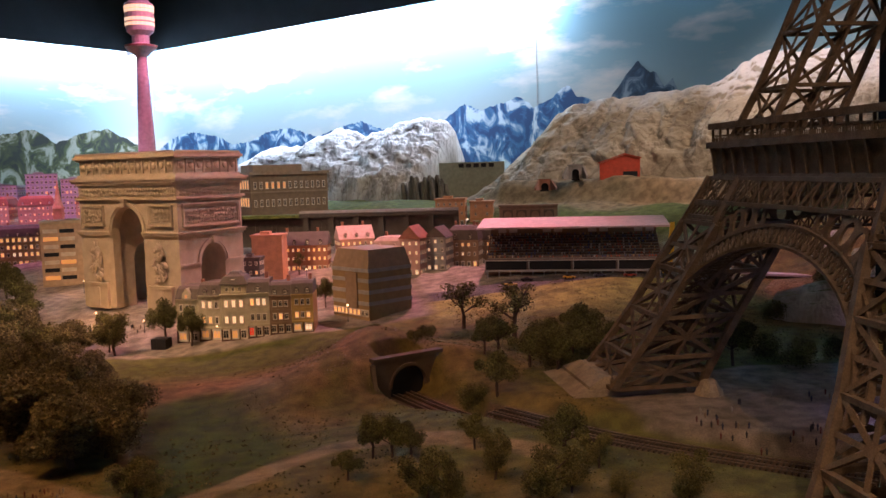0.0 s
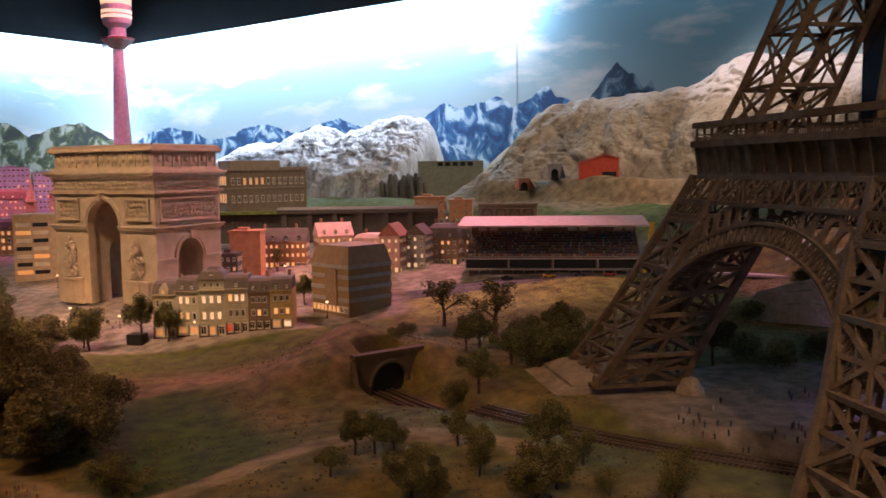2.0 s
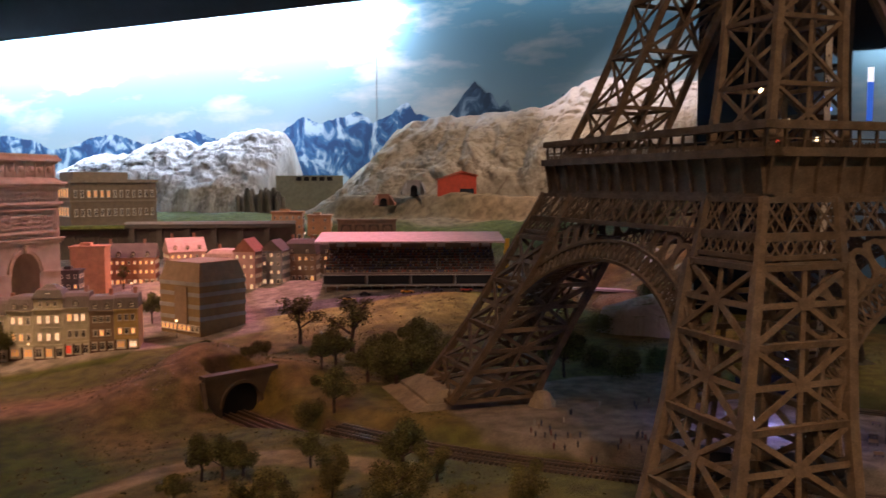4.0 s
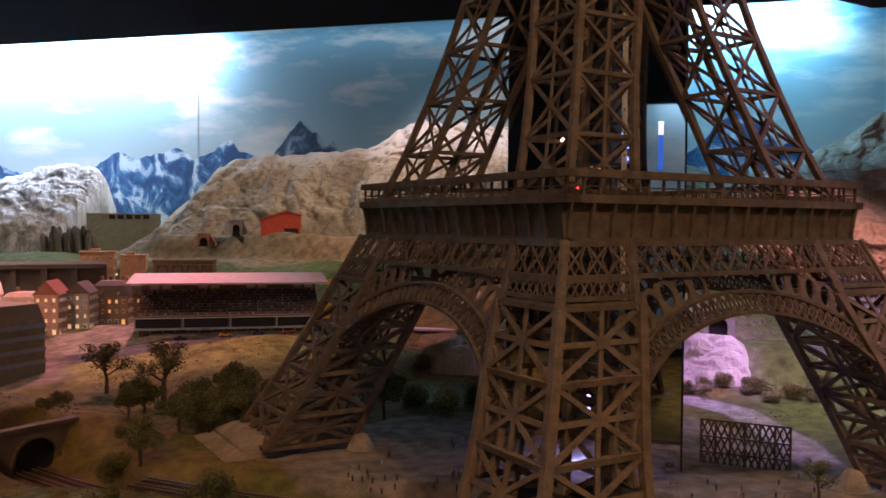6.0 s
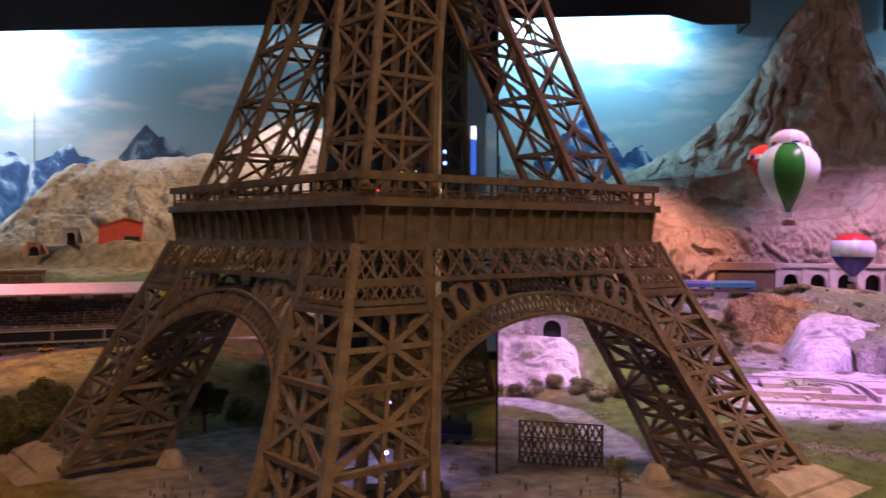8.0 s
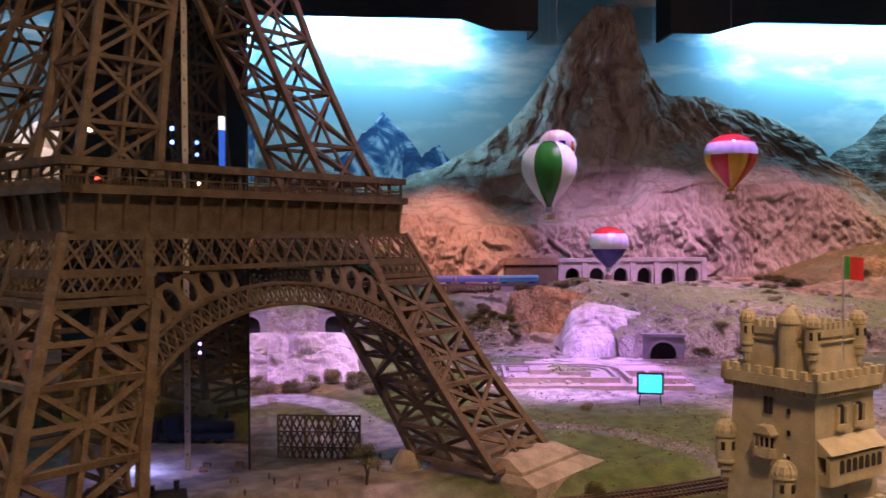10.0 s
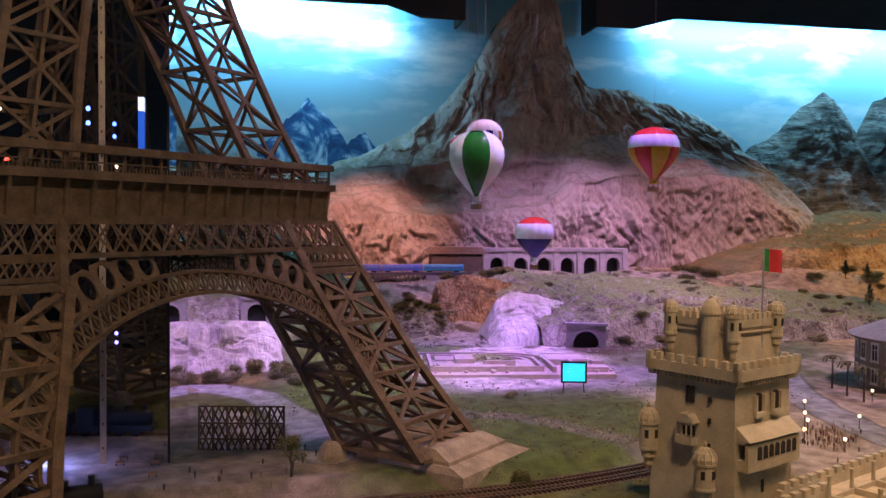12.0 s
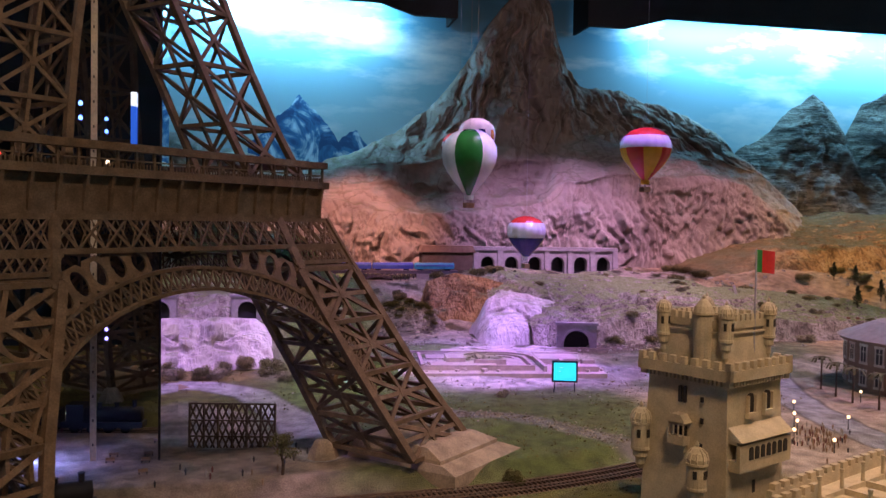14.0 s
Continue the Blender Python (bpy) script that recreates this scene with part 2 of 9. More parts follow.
# ---- the hall ----
def painted_sky():
    """The painted sky of the hall: blue above, pale below, with drifting clouds."""
    mat = bpy.data.materials.new("painted_sky")
    mat.use_nodes = True
    nt = mat.node_tree
    bsdf = nt.nodes["Principled BSDF"]
    bsdf.inputs["Roughness"].default_value = 0.75
    geo = nt.nodes.new("ShaderNodeNewGeometry")
    sep = nt.nodes.new("ShaderNodeSeparateXYZ")
    nt.links.new(geo.outputs["Position"], sep.inputs[0])
    grad = nt.nodes.new("ShaderNodeMapRange")
    grad.inputs["From Min"].default_value, grad.inputs["From Max"].default_value = 0.9, 2.3
    nt.links.new(sep.outputs["Z"], grad.inputs["Value"])
    sky = nt.nodes.new("ShaderNodeValToRGB")
    sky.color_ramp.elements[0].color, sky.color_ramp.elements[1].color = (0.48, 0.58, 0.60, 1), (0.055, 0.26, 0.40, 1)
    mid = sky.color_ramp.elements.new(0.45)
    mid.color = (0.23, 0.42, 0.49, 1)
    nt.links.new(grad.outputs["Result"], sky.inputs["Fac"])
    scale = nt.nodes.new("ShaderNodeMapping")
    scale.inputs["Scale"].default_value = (0.75, 0.75, 2.6)
    nt.links.new(geo.outputs["Position"], scale.inputs["Vector"])
    cloud = nt.nodes.new("ShaderNodeTexNoise")
    cloud.inputs["Scale"].default_value, cloud.inputs["Detail"].default_value, cloud.inputs["Roughness"].default_value = 1.6, 7.0, 0.58
    nt.links.new(scale.outputs[0], cloud.inputs["Vector"])
    ramp = nt.nodes.new("ShaderNodeValToRGB")
    ramp.color_ramp.elements[0].position, ramp.color_ramp.elements[1].position = 0.50, 0.70
    nt.links.new(cloud.outputs["Fac"], ramp.inputs["Fac"])
    mix = nt.nodes.new("ShaderNodeMix")
    mix.data_type = "RGBA"
    nt.links.new(ramp.outputs["Color"], mix.inputs["Factor"])
    nt.links.new(sky.outputs["Color"], mix.inputs["A"])
    mix.inputs["B"].default_value = (0.66, 0.65, 0.62, 1)
    nt.links.new(mix.outputs["Result"], bsdf.inputs["Base Color"])
    return mat


SKY = painted_sky()
V_WALL, U_LEFT, U_RIGHT, V_REAR, Z_TOP = 4.31, -9.1, 7.6, -5.5, 2.75


def slab(name, lo, hi, mat, label, category="wall", kind="structure"):
    """A wall or slab given in the hall's u, v, z."""
    bm = bmesh.new()
    block(bm, lo, hi)
    ob = link_mesh(name, bm, mat)
    ob.rotation_euler = (0, 0, radians(-45))
    return tagged(ob, label, category, "", kind)


slab("wall_north", (U_LEFT - 0.2, V_WALL, -0.95), (U_RIGHT, V_WALL + 0.2, Z_TOP), SKY, "long wall painted with sky and drifting clouds")
slab("wall_west", (U_LEFT - 0.2, V_REAR, -0.95), (U_LEFT, V_WALL, Z_TOP), SKY, "short wall painted with pale sky")
slab("wall_east", (U_RIGHT, V_REAR, -0.95), (U_RIGHT + 0.2, V_WALL + 0.2, Z_TOP), SKY, "far end wall painted with sky")
slab("wall_south", (U_LEFT - 0.2, V_REAR - 0.2, -0.95), (-0.15, V_REAR, Z_TOP), BLACK, "dark wall behind the visitors")
slab("wall_south", (-0.15, V_REAR - 0.2, -0.95), (U_RIGHT + 0.2, V_REAR, Z_TOP), SKY, "sky-painted wall behind the visitors")
slab("floor", (U_LEFT - 0.2, V_REAR - 0.2, -1.05), (U_RIGHT + 0.2, V_WALL + 0.2, -0.95), CARPET, "dark carpet floor of the exhibition hall", "floor")
slab("ceiling", (U_LEFT - 0.2, V_REAR - 0.2, Z_TOP), (U_RIGHT + 0.2, V_WALL + 0.2, Z_TOP + 0.1), BLACK, "black painted ceiling", "ceiling")


def valance(outline, ends):
    """A black pelmet that hides the tube lights: a front board of the given outline and boards back to the wall."""
    ob = thing("valance", Matrix.Rotation(radians(-45), 4, "Z"), "black pelmet hiding tube lights over the painted wall", "pelmet", "", "structure")
    bm = bmesh.new()
    prism(bm, outline, 3.98, 4.0)
    part("front_panel", bm, BLACK, ob)
    for u in ends:
        bm = bmesh.new()
        block(bm, (u - 0.01, 4.0, 2.05), (u + 0.01, 4.3, Z_TOP))
        part("end_panel", bm, BLACK, ob)
    return ob


valance([(U_LEFT, 2.11), (1.2, 2.12), (1.45, 2.045), (1.76, 2.045), (1.76, Z_TOP), (U_LEFT, Z_TOP)], (1.75,))
valance([(2.74, 2.05), (3.04, 2.05), (3.37, 2.14), (U_RIGHT, 2.14), (U_RIGHT, Z_TOP), (2.74, Z_TOP)], (2.75,))
ob = thing("valance", Matrix.Rotation(radians(-45), 4, "Z"), "black pelmet over the short painted wall", "pelmet", "", "structure")
bm = bmesh.new()
block(bm, (U_LEFT + 0.28, V_REAR, 2.11), (U_LEFT + 0.30, 3.98, Z_TOP))
part("front_panel", bm, BLACK, ob)
ob = thing("valance", Matrix.Rotation(radians(-45), 4, "Z"), "black pelmet over the far end wall", "pelmet", "", "structure")
bm = bmesh.new()
block(bm, (7.30, -0.42, 1.88), (7.32, 3.98, Z_TOP))
part("front_panel", bm, BLACK, ob)
bm = bmesh.new()
block(bm, (7.32, -0.42, 1.88), (7.59, -0.40, Z_TOP))
part("end_panel", bm, BLACK, ob)
ob = thing("valance", Matrix.Rotation(radians(-45), 4, "Z"), "black pelmet over the wall behind the visitors", "pelmet", "", "structure")
bm = bmesh.new()
block(bm, (U_LEFT, V_REAR + 0.3, 1.64), (U_RIGHT, V_REAR + 0.32, Z_TOP))
part("front_panel", bm, BLACK, ob)
slab("pillar", (-0.28, V_REAR + 0.5, -0.95), (-0.09, V_REAR + 0.7, Z_TOP), GREY, "plain grey pillar on the visitors' side", "pillar")
slab("pillar", (7.0, -1.0, -0.95), (7.28, -0.45, Z_TOP), GREY, "plain grey pillar before the far end wall", "pillar")

# ---- the land ----
TRACK = [(-1.175, 0.93), (-1.12, 0.8), (-1.04, 0.62), (-0.87, 0.38), (-0.73, 0.19), (-0.4, -0.1), (-0.1, -0.32), (0.25, -0.62), (0.5, -0.83), (0.8, -1.0), (1.2, -1.15)]


def to_line(x, y, line):
    best = np.full(np.shape(x), 9.0)
    for (ax, ay), (bx, by) in zip(line, line[1:]):
        dx, dy = bx - ax, by - ay
        t = np.clip(((x - ax) * dx + (y - ay) * dy) / (dx * dx + dy * dy), 0, 1)
        best = np.minimum(best, np.hypot(x - ax - t * dx, y - ay - t * dy))
    return best


def bump(x, y, cx, cy, r, h):
    return h * np.exp(-((x - cx) ** 2 + (y - cy) ** 2) / (r * r))


def land(x, y):
    """The height of the modelled land."""
    x, y = np.asarray(x, float), np.asarray(y, float)
    u, v = (x - y) * Q, (x + y) * Q
    left = 1 - smooth_step(-1.5, -0.6, u)
    right = smooth_step(-0.4, 0.8, u)
    z = 0.05 + 0 * x
    # town rises towards the racecourse
    z = z + left * 0.11 * smooth_step(0.2, 1.3, v)
    z = z + left * 0.24 * smooth_step(1.75, 2.5, v) + (1 - left) * (1 - right) * 0.3 * smooth_step(1.5, 2.6, v)
    shelf = smooth_step(-3.4, -3.0, u) * (1 - smooth_step(-0.8, 0.2, u))
    z = z + shelf * 0.15 * smooth_step(2.75, 2.9, v)
    # gravel slope and hollow in front of the town
    z = z - 0.06 * smooth_step(0.15, -0.35, v) * (1 - smooth_step(-1.5, -0.9, u))
    z = z + bump(x, y, -1.42, 0.95, 0.22, 0.05) + bump(x, y, -1.22, 1.12, 0.16, 0.07)
    # the cutting of the line
    d = to_line(x, y, TRACK)
    behind = (x + 1.13) * -0.407 + (y - 0.86) * 0.913
    aside = abs((x + 1.13) * 0.913 + (y - 0.86) * 0.407)
    bore = np.where(aside < 0.066, smooth_step(0.10, 0.12, behind), smooth_step(0.0, 0.025, behind))
    z = z + bump(x, y, -1.19, 0.96, 0.2, 0.065) * smooth_step(-0.06, 0.03, behind) + bump(x, y, -1.33, 0.83, 0.14, 0.035) + bump(x, y, -0.97, 0.93, 0.12, 0.04)
    cut = (1 - smooth_step(0.06, 0.12, d)) * (1 - bore)
    z = np.where(d < 0.4, z + (np.where(x < -0.95, -0.025, 0.02) - z) * cut, z)
    # right side: ruins, then cliffs towards the wall
    z = z + right * (0.03 * smooth_step(0.75, 1.3, v) + 0.2 * smooth_step(1.75, 2.6, v) + 0.02 * smooth_step(2.6, 3.0, v))
    z = z + right * smooth_step(2.9, 3.4, u) * 0.06 * smooth_step(1.0, 2.6, v)
    # terraces behind the tower
    z = z + smooth_step(-0.9, -0.5, u) * (1 - smooth_step(0.6, 0.85, u)) * (0.12 * smooth_step(1.12, 1.24, v) + 0.1 * smooth_step(1.7, 1.85, v))
    z = z + bump(x, y, 0.5, 0.0, 0.28, -0.036)
    rough = 1 - np.exp(-(d / 0.2) ** 2)
    flat = smooth_step(0.75, 1.0, np.maximum(abs(x), abs(y)))
    z = z + rough * (0.25 + 0.75 * flat) * (0.006 * wave(x, y, 0.14, 1.0) + 0.0015 * wave(x, y, 0.03, 4.0, 3))
    z = z + smooth_step(1.3, 2.0, v) * (0.025 * wave(x, y, 0.2, 2.0) + right * 0.012 * np.abs(wave(x, y, 0.06, 5.0)))
    return z


def grid_mesh(name, us, vs, mat):
    """A sheet over the hall's plan, following land()."""
    U, V = np.meshgrid(us, vs)
    X, Y = (U + V) * Q, (V - U) * Q
    Z = land(X, Y)
    n, m = len(us), len(vs)
    co = np.stack([X.ravel(), Y.ravel(), Z.ravel()], 1)
    idx = np.arange(n * m).reshape(m, n)
    faces = np.stack([idx[:-1, :-1], idx[:-1, 1:], idx[1:, 1:], idx[1:, :-1]], -1).reshape(-1, 4)
    me = bpy.data.meshes.new(name)
    me.from_pydata(co.tolist(), [], faces.tolist())
    me.shade_smooth()
    me.materials.append(mat)
    return new(name, me)


PATHS = [[(-1.78, -0.12), (-1.6, 0.06), (-1.47, 0.2), (-1.36, 0.27), (-1.22, 0.27), (-1.09, 0.22), (-0.95, 0.1)], [(-2.5, 0.62), (-2.2, 0.42), (-2.02, 0.27), (-1.86, 0.13), (-1.7, -0.02), (-1.6, -0.2)]]
WALKWAY = [(0.70, 0.56), (0.80, 0.42), (0.82, 0.25), (0.70, -0.05), (0.5, -0.3), (0.42, -0.4)]
COAST = [(2.3, -0.98), (1.9, -1.12), (1.68, -1.24), (1.5, -1.36), (1.36, -1.48), (1.3, -1.7)]
RIVER = [(0.86, -0.3), (0.97, -0.42), (1.03, -0.55), (1.0, -0.74), (0.96, -0.95), (1.0, -1.15)]


def land_colour(x, y):
    """The colour of the scatter, sand and paving over the plan."""
    u, v = (x - y) * Q, (x + y) * Q
    n1, n2 = wave(x, y, 0.16, 7.0, 4), wave(x, y, 0.05, 3.0, 3)
    col = np.zeros((*x.shape, 3))
    col[:] = (0.135, 0.128, 0.030)

    def lay(mask, c):
        col[:] = col + (np.array(c) - col) * np.clip(mask, 0, 1)[..., None]

    def within(d, r, s=0.012):
        return 1 - smooth_step(r - s, r + s, d)

    lay(smooth_step(-0.1, 0.5, n1), (0.205, 0.15, 0.042))
    # sandy slope and green hollow before the town
    lay(np.exp(-(((x + 1.72) / 0.32) ** 2 + ((y - 0.98) / 0.2) ** 2)) * 1.1, (0.30, 0.185, 0.085))
    lay(np.exp(-(((x + 1.35) / 0.14) ** 2 + ((y - 1.0) / 0.25) ** 2)) * smooth_step(-0.4, 0.3, n2), (0.34, 0.2, 0.09))
    lay(within(to_line(x, y, [(-1.74, 0.74), (-1.6, 0.36), (-1.66, 0.22)]) + 0.03 * n1, 0.175, 0.06), (0.058, 0.086, 0.004))
    lay(np.exp(-(((x + 1.6) / 0.45) ** 2 + ((y - 1.36) / 0.16) ** 2)) * 1.6, (0.080, 0.086, 0.014))
    for p in PATHS:
        lay(within(to_line(x, y, p) + 0.01 * n2, 0.045), (0.36, 0.25, 0.13))
    # town paving
    town = (1 - smooth_step(-1.0, -0.8, x + 0.12 * n1)) * smooth_step(1.50, 1.56, y + 0.03 * n1 - 0.25 * np.maximum(x + 1.5, 0))
    lay(town, (0.30, 0.235, 0.20))
    course = smooth_step(-1.0, -0.9, x) * smooth_step(1.42, 1.6, y + 0.05 * n1) * (1 - smooth_step(0.3, 0.6, x))
    lay(course, (0.31, 0.285, 0.075))
    lay(course * smooth_step(1.86, 1.89, y - 0.02 * x), (0.12, 0.105, 0.105))
    lay(course * smooth_step(2.02, 2.05, y - 0.02 * x), (0.3, 0.25, 0.2))
    lay((1 - smooth_step(-1.2, -0.7, u)) * smooth_step(1.9, 2.2, v + 0.1 * n1), (0.13, 0.17, 0.045))
    lay(smooth_step(-3.1, -2.9, u) * (1 - smooth_step(-1.0, -0.7, u)) * smooth_step(2.62, 2.76, v + 0.08 * n1), (0.42, 0.29, 0.17))
    lay(smooth_step(-3.3, -3.1, u) * (1 - smooth_step(-2.1, -1.8, u + 0.1 * n1)) * smooth_step(2.3, 2.5, v), (0.33, 0.26, 0.16))
    # square under the tower
    square = within(np.maximum(abs(x), abs(y)) + 0.02 * n2, 0.66) * smooth_step(-0.31, -0.28, v + 0.01 * n2) * (1 - smooth_step(0.62, 0.7, v))
    lay(square, (0.285, 0.225, 0.18))
    # lawns and stones beyond
    right = smooth_step(0.35, 0.5, u)
    lay(right * smooth_step(-0.3, -0.1, v) * (1 - smooth_step(1.1, 1.3, v)) * smooth_step(0.5, 0.6, np.maximum(x, -y) + 0.03 * n1), (0.10, 0.125, 0.045))
    lay(within(np.hypot((x - 0.82) / 1.15, y + 0.76) + 0.01 * n2, 0.175), (0.075, 0.105, 0.026))
    lay(right * smooth_step(0.62, 0.8, v + 0.1 * n1) * smooth_step(1.0, 1.15, x + 0.1 * n2), (0.14, 0.15, 0.08))
    lay(right * smooth_step(0.6, 0.8, v) * smooth_step(0.9, 1.1, x) * smooth_step(0.05, 0.4, n1) * 0.7, (0.36, 0.33, 0.29))
    lay(right * within(np.hypot((x - 1.74) / 0.62, (y + 0.17) / 0.40) + 0.08 * n1, 0.8, 0.1), (0.60, 0.53, 0.47))
    lay(right * smooth_step(1.55, 1.8, v + 0.15 * n1), (0.37, 0.31, 0.24))
    lay(right * smooth_step(1.6, 1.9, v) * smooth_step(-0.1, 0.4, n1), (0.20, 0.22, 0.11))
    lay(right * smooth_step(1.2, 1.5, v) * smooth_step(0.2, 0.6, n2), (0.07, 0.055, 0.03))
    lay(smooth_step(0.42, 0.55, u) * (1 - smooth_step(0.85, 1.1, u)) * smooth_step(0.5, 0.7, v), (0.15, 0.20, 0.055))
    lay(smooth_step(2.6, 3.0, u) * smooth_step(0.6, 1.0, v), (0.44, 0.31, 0.17))
    lay(smooth_step(1.52, 1.66, u) * smooth_step(-0.6, -0.4, v) * (1 - smooth_step(0.55, 0.75, v)), (0.40, 0.33, 0.27))
    lay(within(to_line(x, y, WALKWAY), 0.062, 0.006), (0.10, 0.09, 0.09))
    lay(within(to_line(x, y, WALKWAY), 0.055, 0.006), (0.38, 0.36, 0.35))
    lay(within(to_line(x, y, COAST), 0.075, 0.008), (0.06, 0.055, 0.05))
    lay(within(to_line(x, y, COAST), 0.066, 0.006), (0.30, 0.31, 0.36))
    lay(within(np.hypot((x - 2.45) / 0.52, (y + 0.33) / 0.17) + 0.25 * n1, 0.9, 0.2), (0.115, 0.08, 0.055))
    lay(within(np.hypot((x - 1.62) / 0.27, (y - 0.22) / 0.12) + 0.2 * n1, 0.95, 0.15), (0.15, 0.20, 0.065))
    d = to_line(x, y, RIVER) + 0.012 * n2
    lay(within(d, 0.042, 0.02), (0.19, 0.18, 0.19))
    lay(within(to_line(x, y, TRACK), 0.055), (0.145, 0.085, 0.05))
    lay(0.35 * smooth_step(0.1, 0.7, n2), (0.08, 0.075, 0.03))
    return col


def scatter_material():
    mat = material("scatter_ground", (0.5, 0.5, 0.5), 0.95, 0.34, 22, 330, 0.9, depth=0.006)
    nt = mat.node_tree
    paint = nt.nodes.new("ShaderNodeAttribute")
    paint.attribute_name = "scatter"
    old = nt.nodes["Principled BSDF"].inputs["Base Color"].links[0].from_socket
    mul = nt.nodes.new("ShaderNodeVectorMath")
    mul.operation = "MULTIPLY"
    twice = nt.nodes.new("ShaderNodeVectorMath")
    twice.operation = "SCALE"
    twice.inputs["Scale"].default_value = 2.0
    nt.links.new(old, twice.inputs[0])
    nt.links.new(twice.outputs[0], mul.inputs[0])
    nt.links.new(paint.outputs["Color"], mul.inputs[1])
    nt.links.new(mul.outputs[0], nt.nodes["Principled BSDF"].inputs["Base Color"])
    return mat


GROUND = grid_mesh("ground", np.concatenate([np.linspace(-9.1, -3.6, 80), np.linspace(-3.59, 3.5, 700), np.linspace(3.54, 7.6, 80)]), np.concatenate([np.linspace(-1.75, 2.2, 400), np.linspace(2.22, 4.3, 80)]), scatter_material())
tagged(GROUND, "model landscape of grass scatter, sand and gravel", "ground", "", "structure")
co = np.empty(len(GROUND.data.vertices) * 3)
GROUND.data.vertices.foreach_get("co", co)
co = co.reshape(-1, 3)
layer = GROUND.data.attributes.new("scatter", "FLOAT_COLOR", "POINT")
layer.data.foreach_set("color", np.c_[land_colour(co[:, 0], co[:, 1]), np.ones(len(co))].ravel())
slab("layout_fascia", (U_LEFT, -1.8, -0.95), (U_RIGHT, -1.752, 0.08), BLACK, "dark fascia board along the edge of the layout", "fascia")



def rock_material(name, rock, light, cap=None, cap_z=9.0, cap_up=0.5, streak=(7.0, 7.0, 2.0), scale=1.6, dark=0.42, crease=0.38):
    """Cast plaster rock: streaked, with crease shade painted in along noise lines and, where it lies flat or high, a
    cap of snow or scatter.
    """
    mat = bpy.data.materials.new(name)
    mat.use_nodes = True
    nt = mat.node_tree
    bsdf = nt.nodes["Principled BSDF"]
    bsdf.inputs["Roughness"].default_value = 0.9
    geo = nt.nodes.new("ShaderNodeNewGeometry")
    mapping = nt.nodes.new("ShaderNodeMapping")
    mapping.inputs["Scale"].default_value = streak
    nt.links.new(geo.outputs["Position"], mapping.inputs["Vector"])
    a, b, c = [nt.nodes.new("ShaderNodeTexNoise") for _ in range(3)]
    for n, s, d in ((a, scale, 6.0), (b, scale * 7, 6.0), (c, 3.0, 3.0)):
        n.inputs["Scale"].default_value, n.inputs["Detail"].default_value = s, d
        n.inputs["Roughness"].default_value = 0.62
    nt.links.new(mapping.outputs[0], a.inputs["Vector"])
    nt.links.new(mapping.outputs[0], b.inputs["Vector"])
    nt.links.new(geo.outputs["Position"], c.inputs["Vector"])
    ramp = nt.nodes.new("ShaderNodeValToRGB")
    ramp.color_ramp.elements[0].position, ramp.color_ramp.elements[1].position = 0.36, 0.62
    ramp.color_ramp.elements[0].color = (*[v * dark for v in rock], 1)
    ramp.color_ramp.elements[1].color = (*light, 1)
    ramp.color_ramp.elements.new(0.47).color = (*rock, 1)
    nt.links.new(a.outputs["Fac"], ramp.inputs["Fac"])
    # dark lines drawn from noise stand in for the shade in creases
    crease_shade = nt.nodes.new("ShaderNodeValToRGB")
    crease_shade.color_ramp.elements[0].position, crease_shade.color_ramp.elements[1].position = 0.47, 0.535
    crease_shade.color_ramp.elements[0].color, crease_shade.color_ramp.elements[1].color = (1, 1, 1, 1), (1, 1, 1, 1)
    crease_shade.color_ramp.elements.new(0.50).color = (crease, crease * 0.95, crease * 0.9, 1)
    wide = nt.nodes.new("ShaderNodeTexNoise")
    wide.inputs["Scale"].default_value, wide.inputs["Detail"].default_value, wide.inputs["Distortion"].default_value = scale * 1.7, 5.0, 0.6
    nt.links.new(mapping.outputs[0], wide.inputs["Vector"])
    nt.links.new(wide.outputs["Fac"], crease_shade.inputs["Fac"])
    crease_shaded = nt.nodes.new("ShaderNodeVectorMath")
    crease_shaded.operation = "MULTIPLY"
    nt.links.new(ramp.outputs["Color"], crease_shaded.inputs[0])
    nt.links.new(crease_shade.outputs["Color"], crease_shaded.inputs[1])
    last = crease_shaded.outputs[0]
    if cap:
        sep, high = nt.nodes.new("ShaderNodeSeparateXYZ"), nt.nodes.new("ShaderNodeSeparateXYZ")
        nt.links.new(geo.outputs["Normal"], sep.inputs[0])
        nt.links.new(geo.outputs["Position"], high.inputs[0])
        up, hz = nt.nodes.new("ShaderNodeMapRange"), nt.nodes.new("ShaderNodeMapRange")
        up.inputs["From Min"].default_value, up.inputs["From Max"].default_value = cap_up - 0.12, cap_up + 0.12
        hz.inputs["From Min"].default_value, hz.inputs["From Max"].default_value = cap_z - 0.12, cap_z + 0.12
        nt.links.new(sep.outputs["Z"], up.inputs["Value"])
        shift = nt.nodes.new("ShaderNodeMath")
        shift.operation = "MULTIPLY_ADD"
        shift.inputs[1].default_value, shift.inputs[2].default_value = 0.5, -0.25
        nt.links.new(c.outputs["Fac"], shift.inputs[0])
        tall = nt.nodes.new("ShaderNodeMath")
        nt.links.new(high.outputs["Z"], tall.inputs[0])
        nt.links.new(shift.outputs[0], tall.inputs[1])
        nt.links.new(tall.outputs[0], hz.inputs["Value"])
        both = nt.nodes.new("ShaderNodeMath")
        both.operation = "MULTIPLY"
        nt.links.new(up.outputs["Result"], both.inputs[0])
        nt.links.new(hz.outputs["Result"], both.inputs[1])
        mix = nt.nodes.new("ShaderNodeMix")
        mix.data_type = "RGBA"
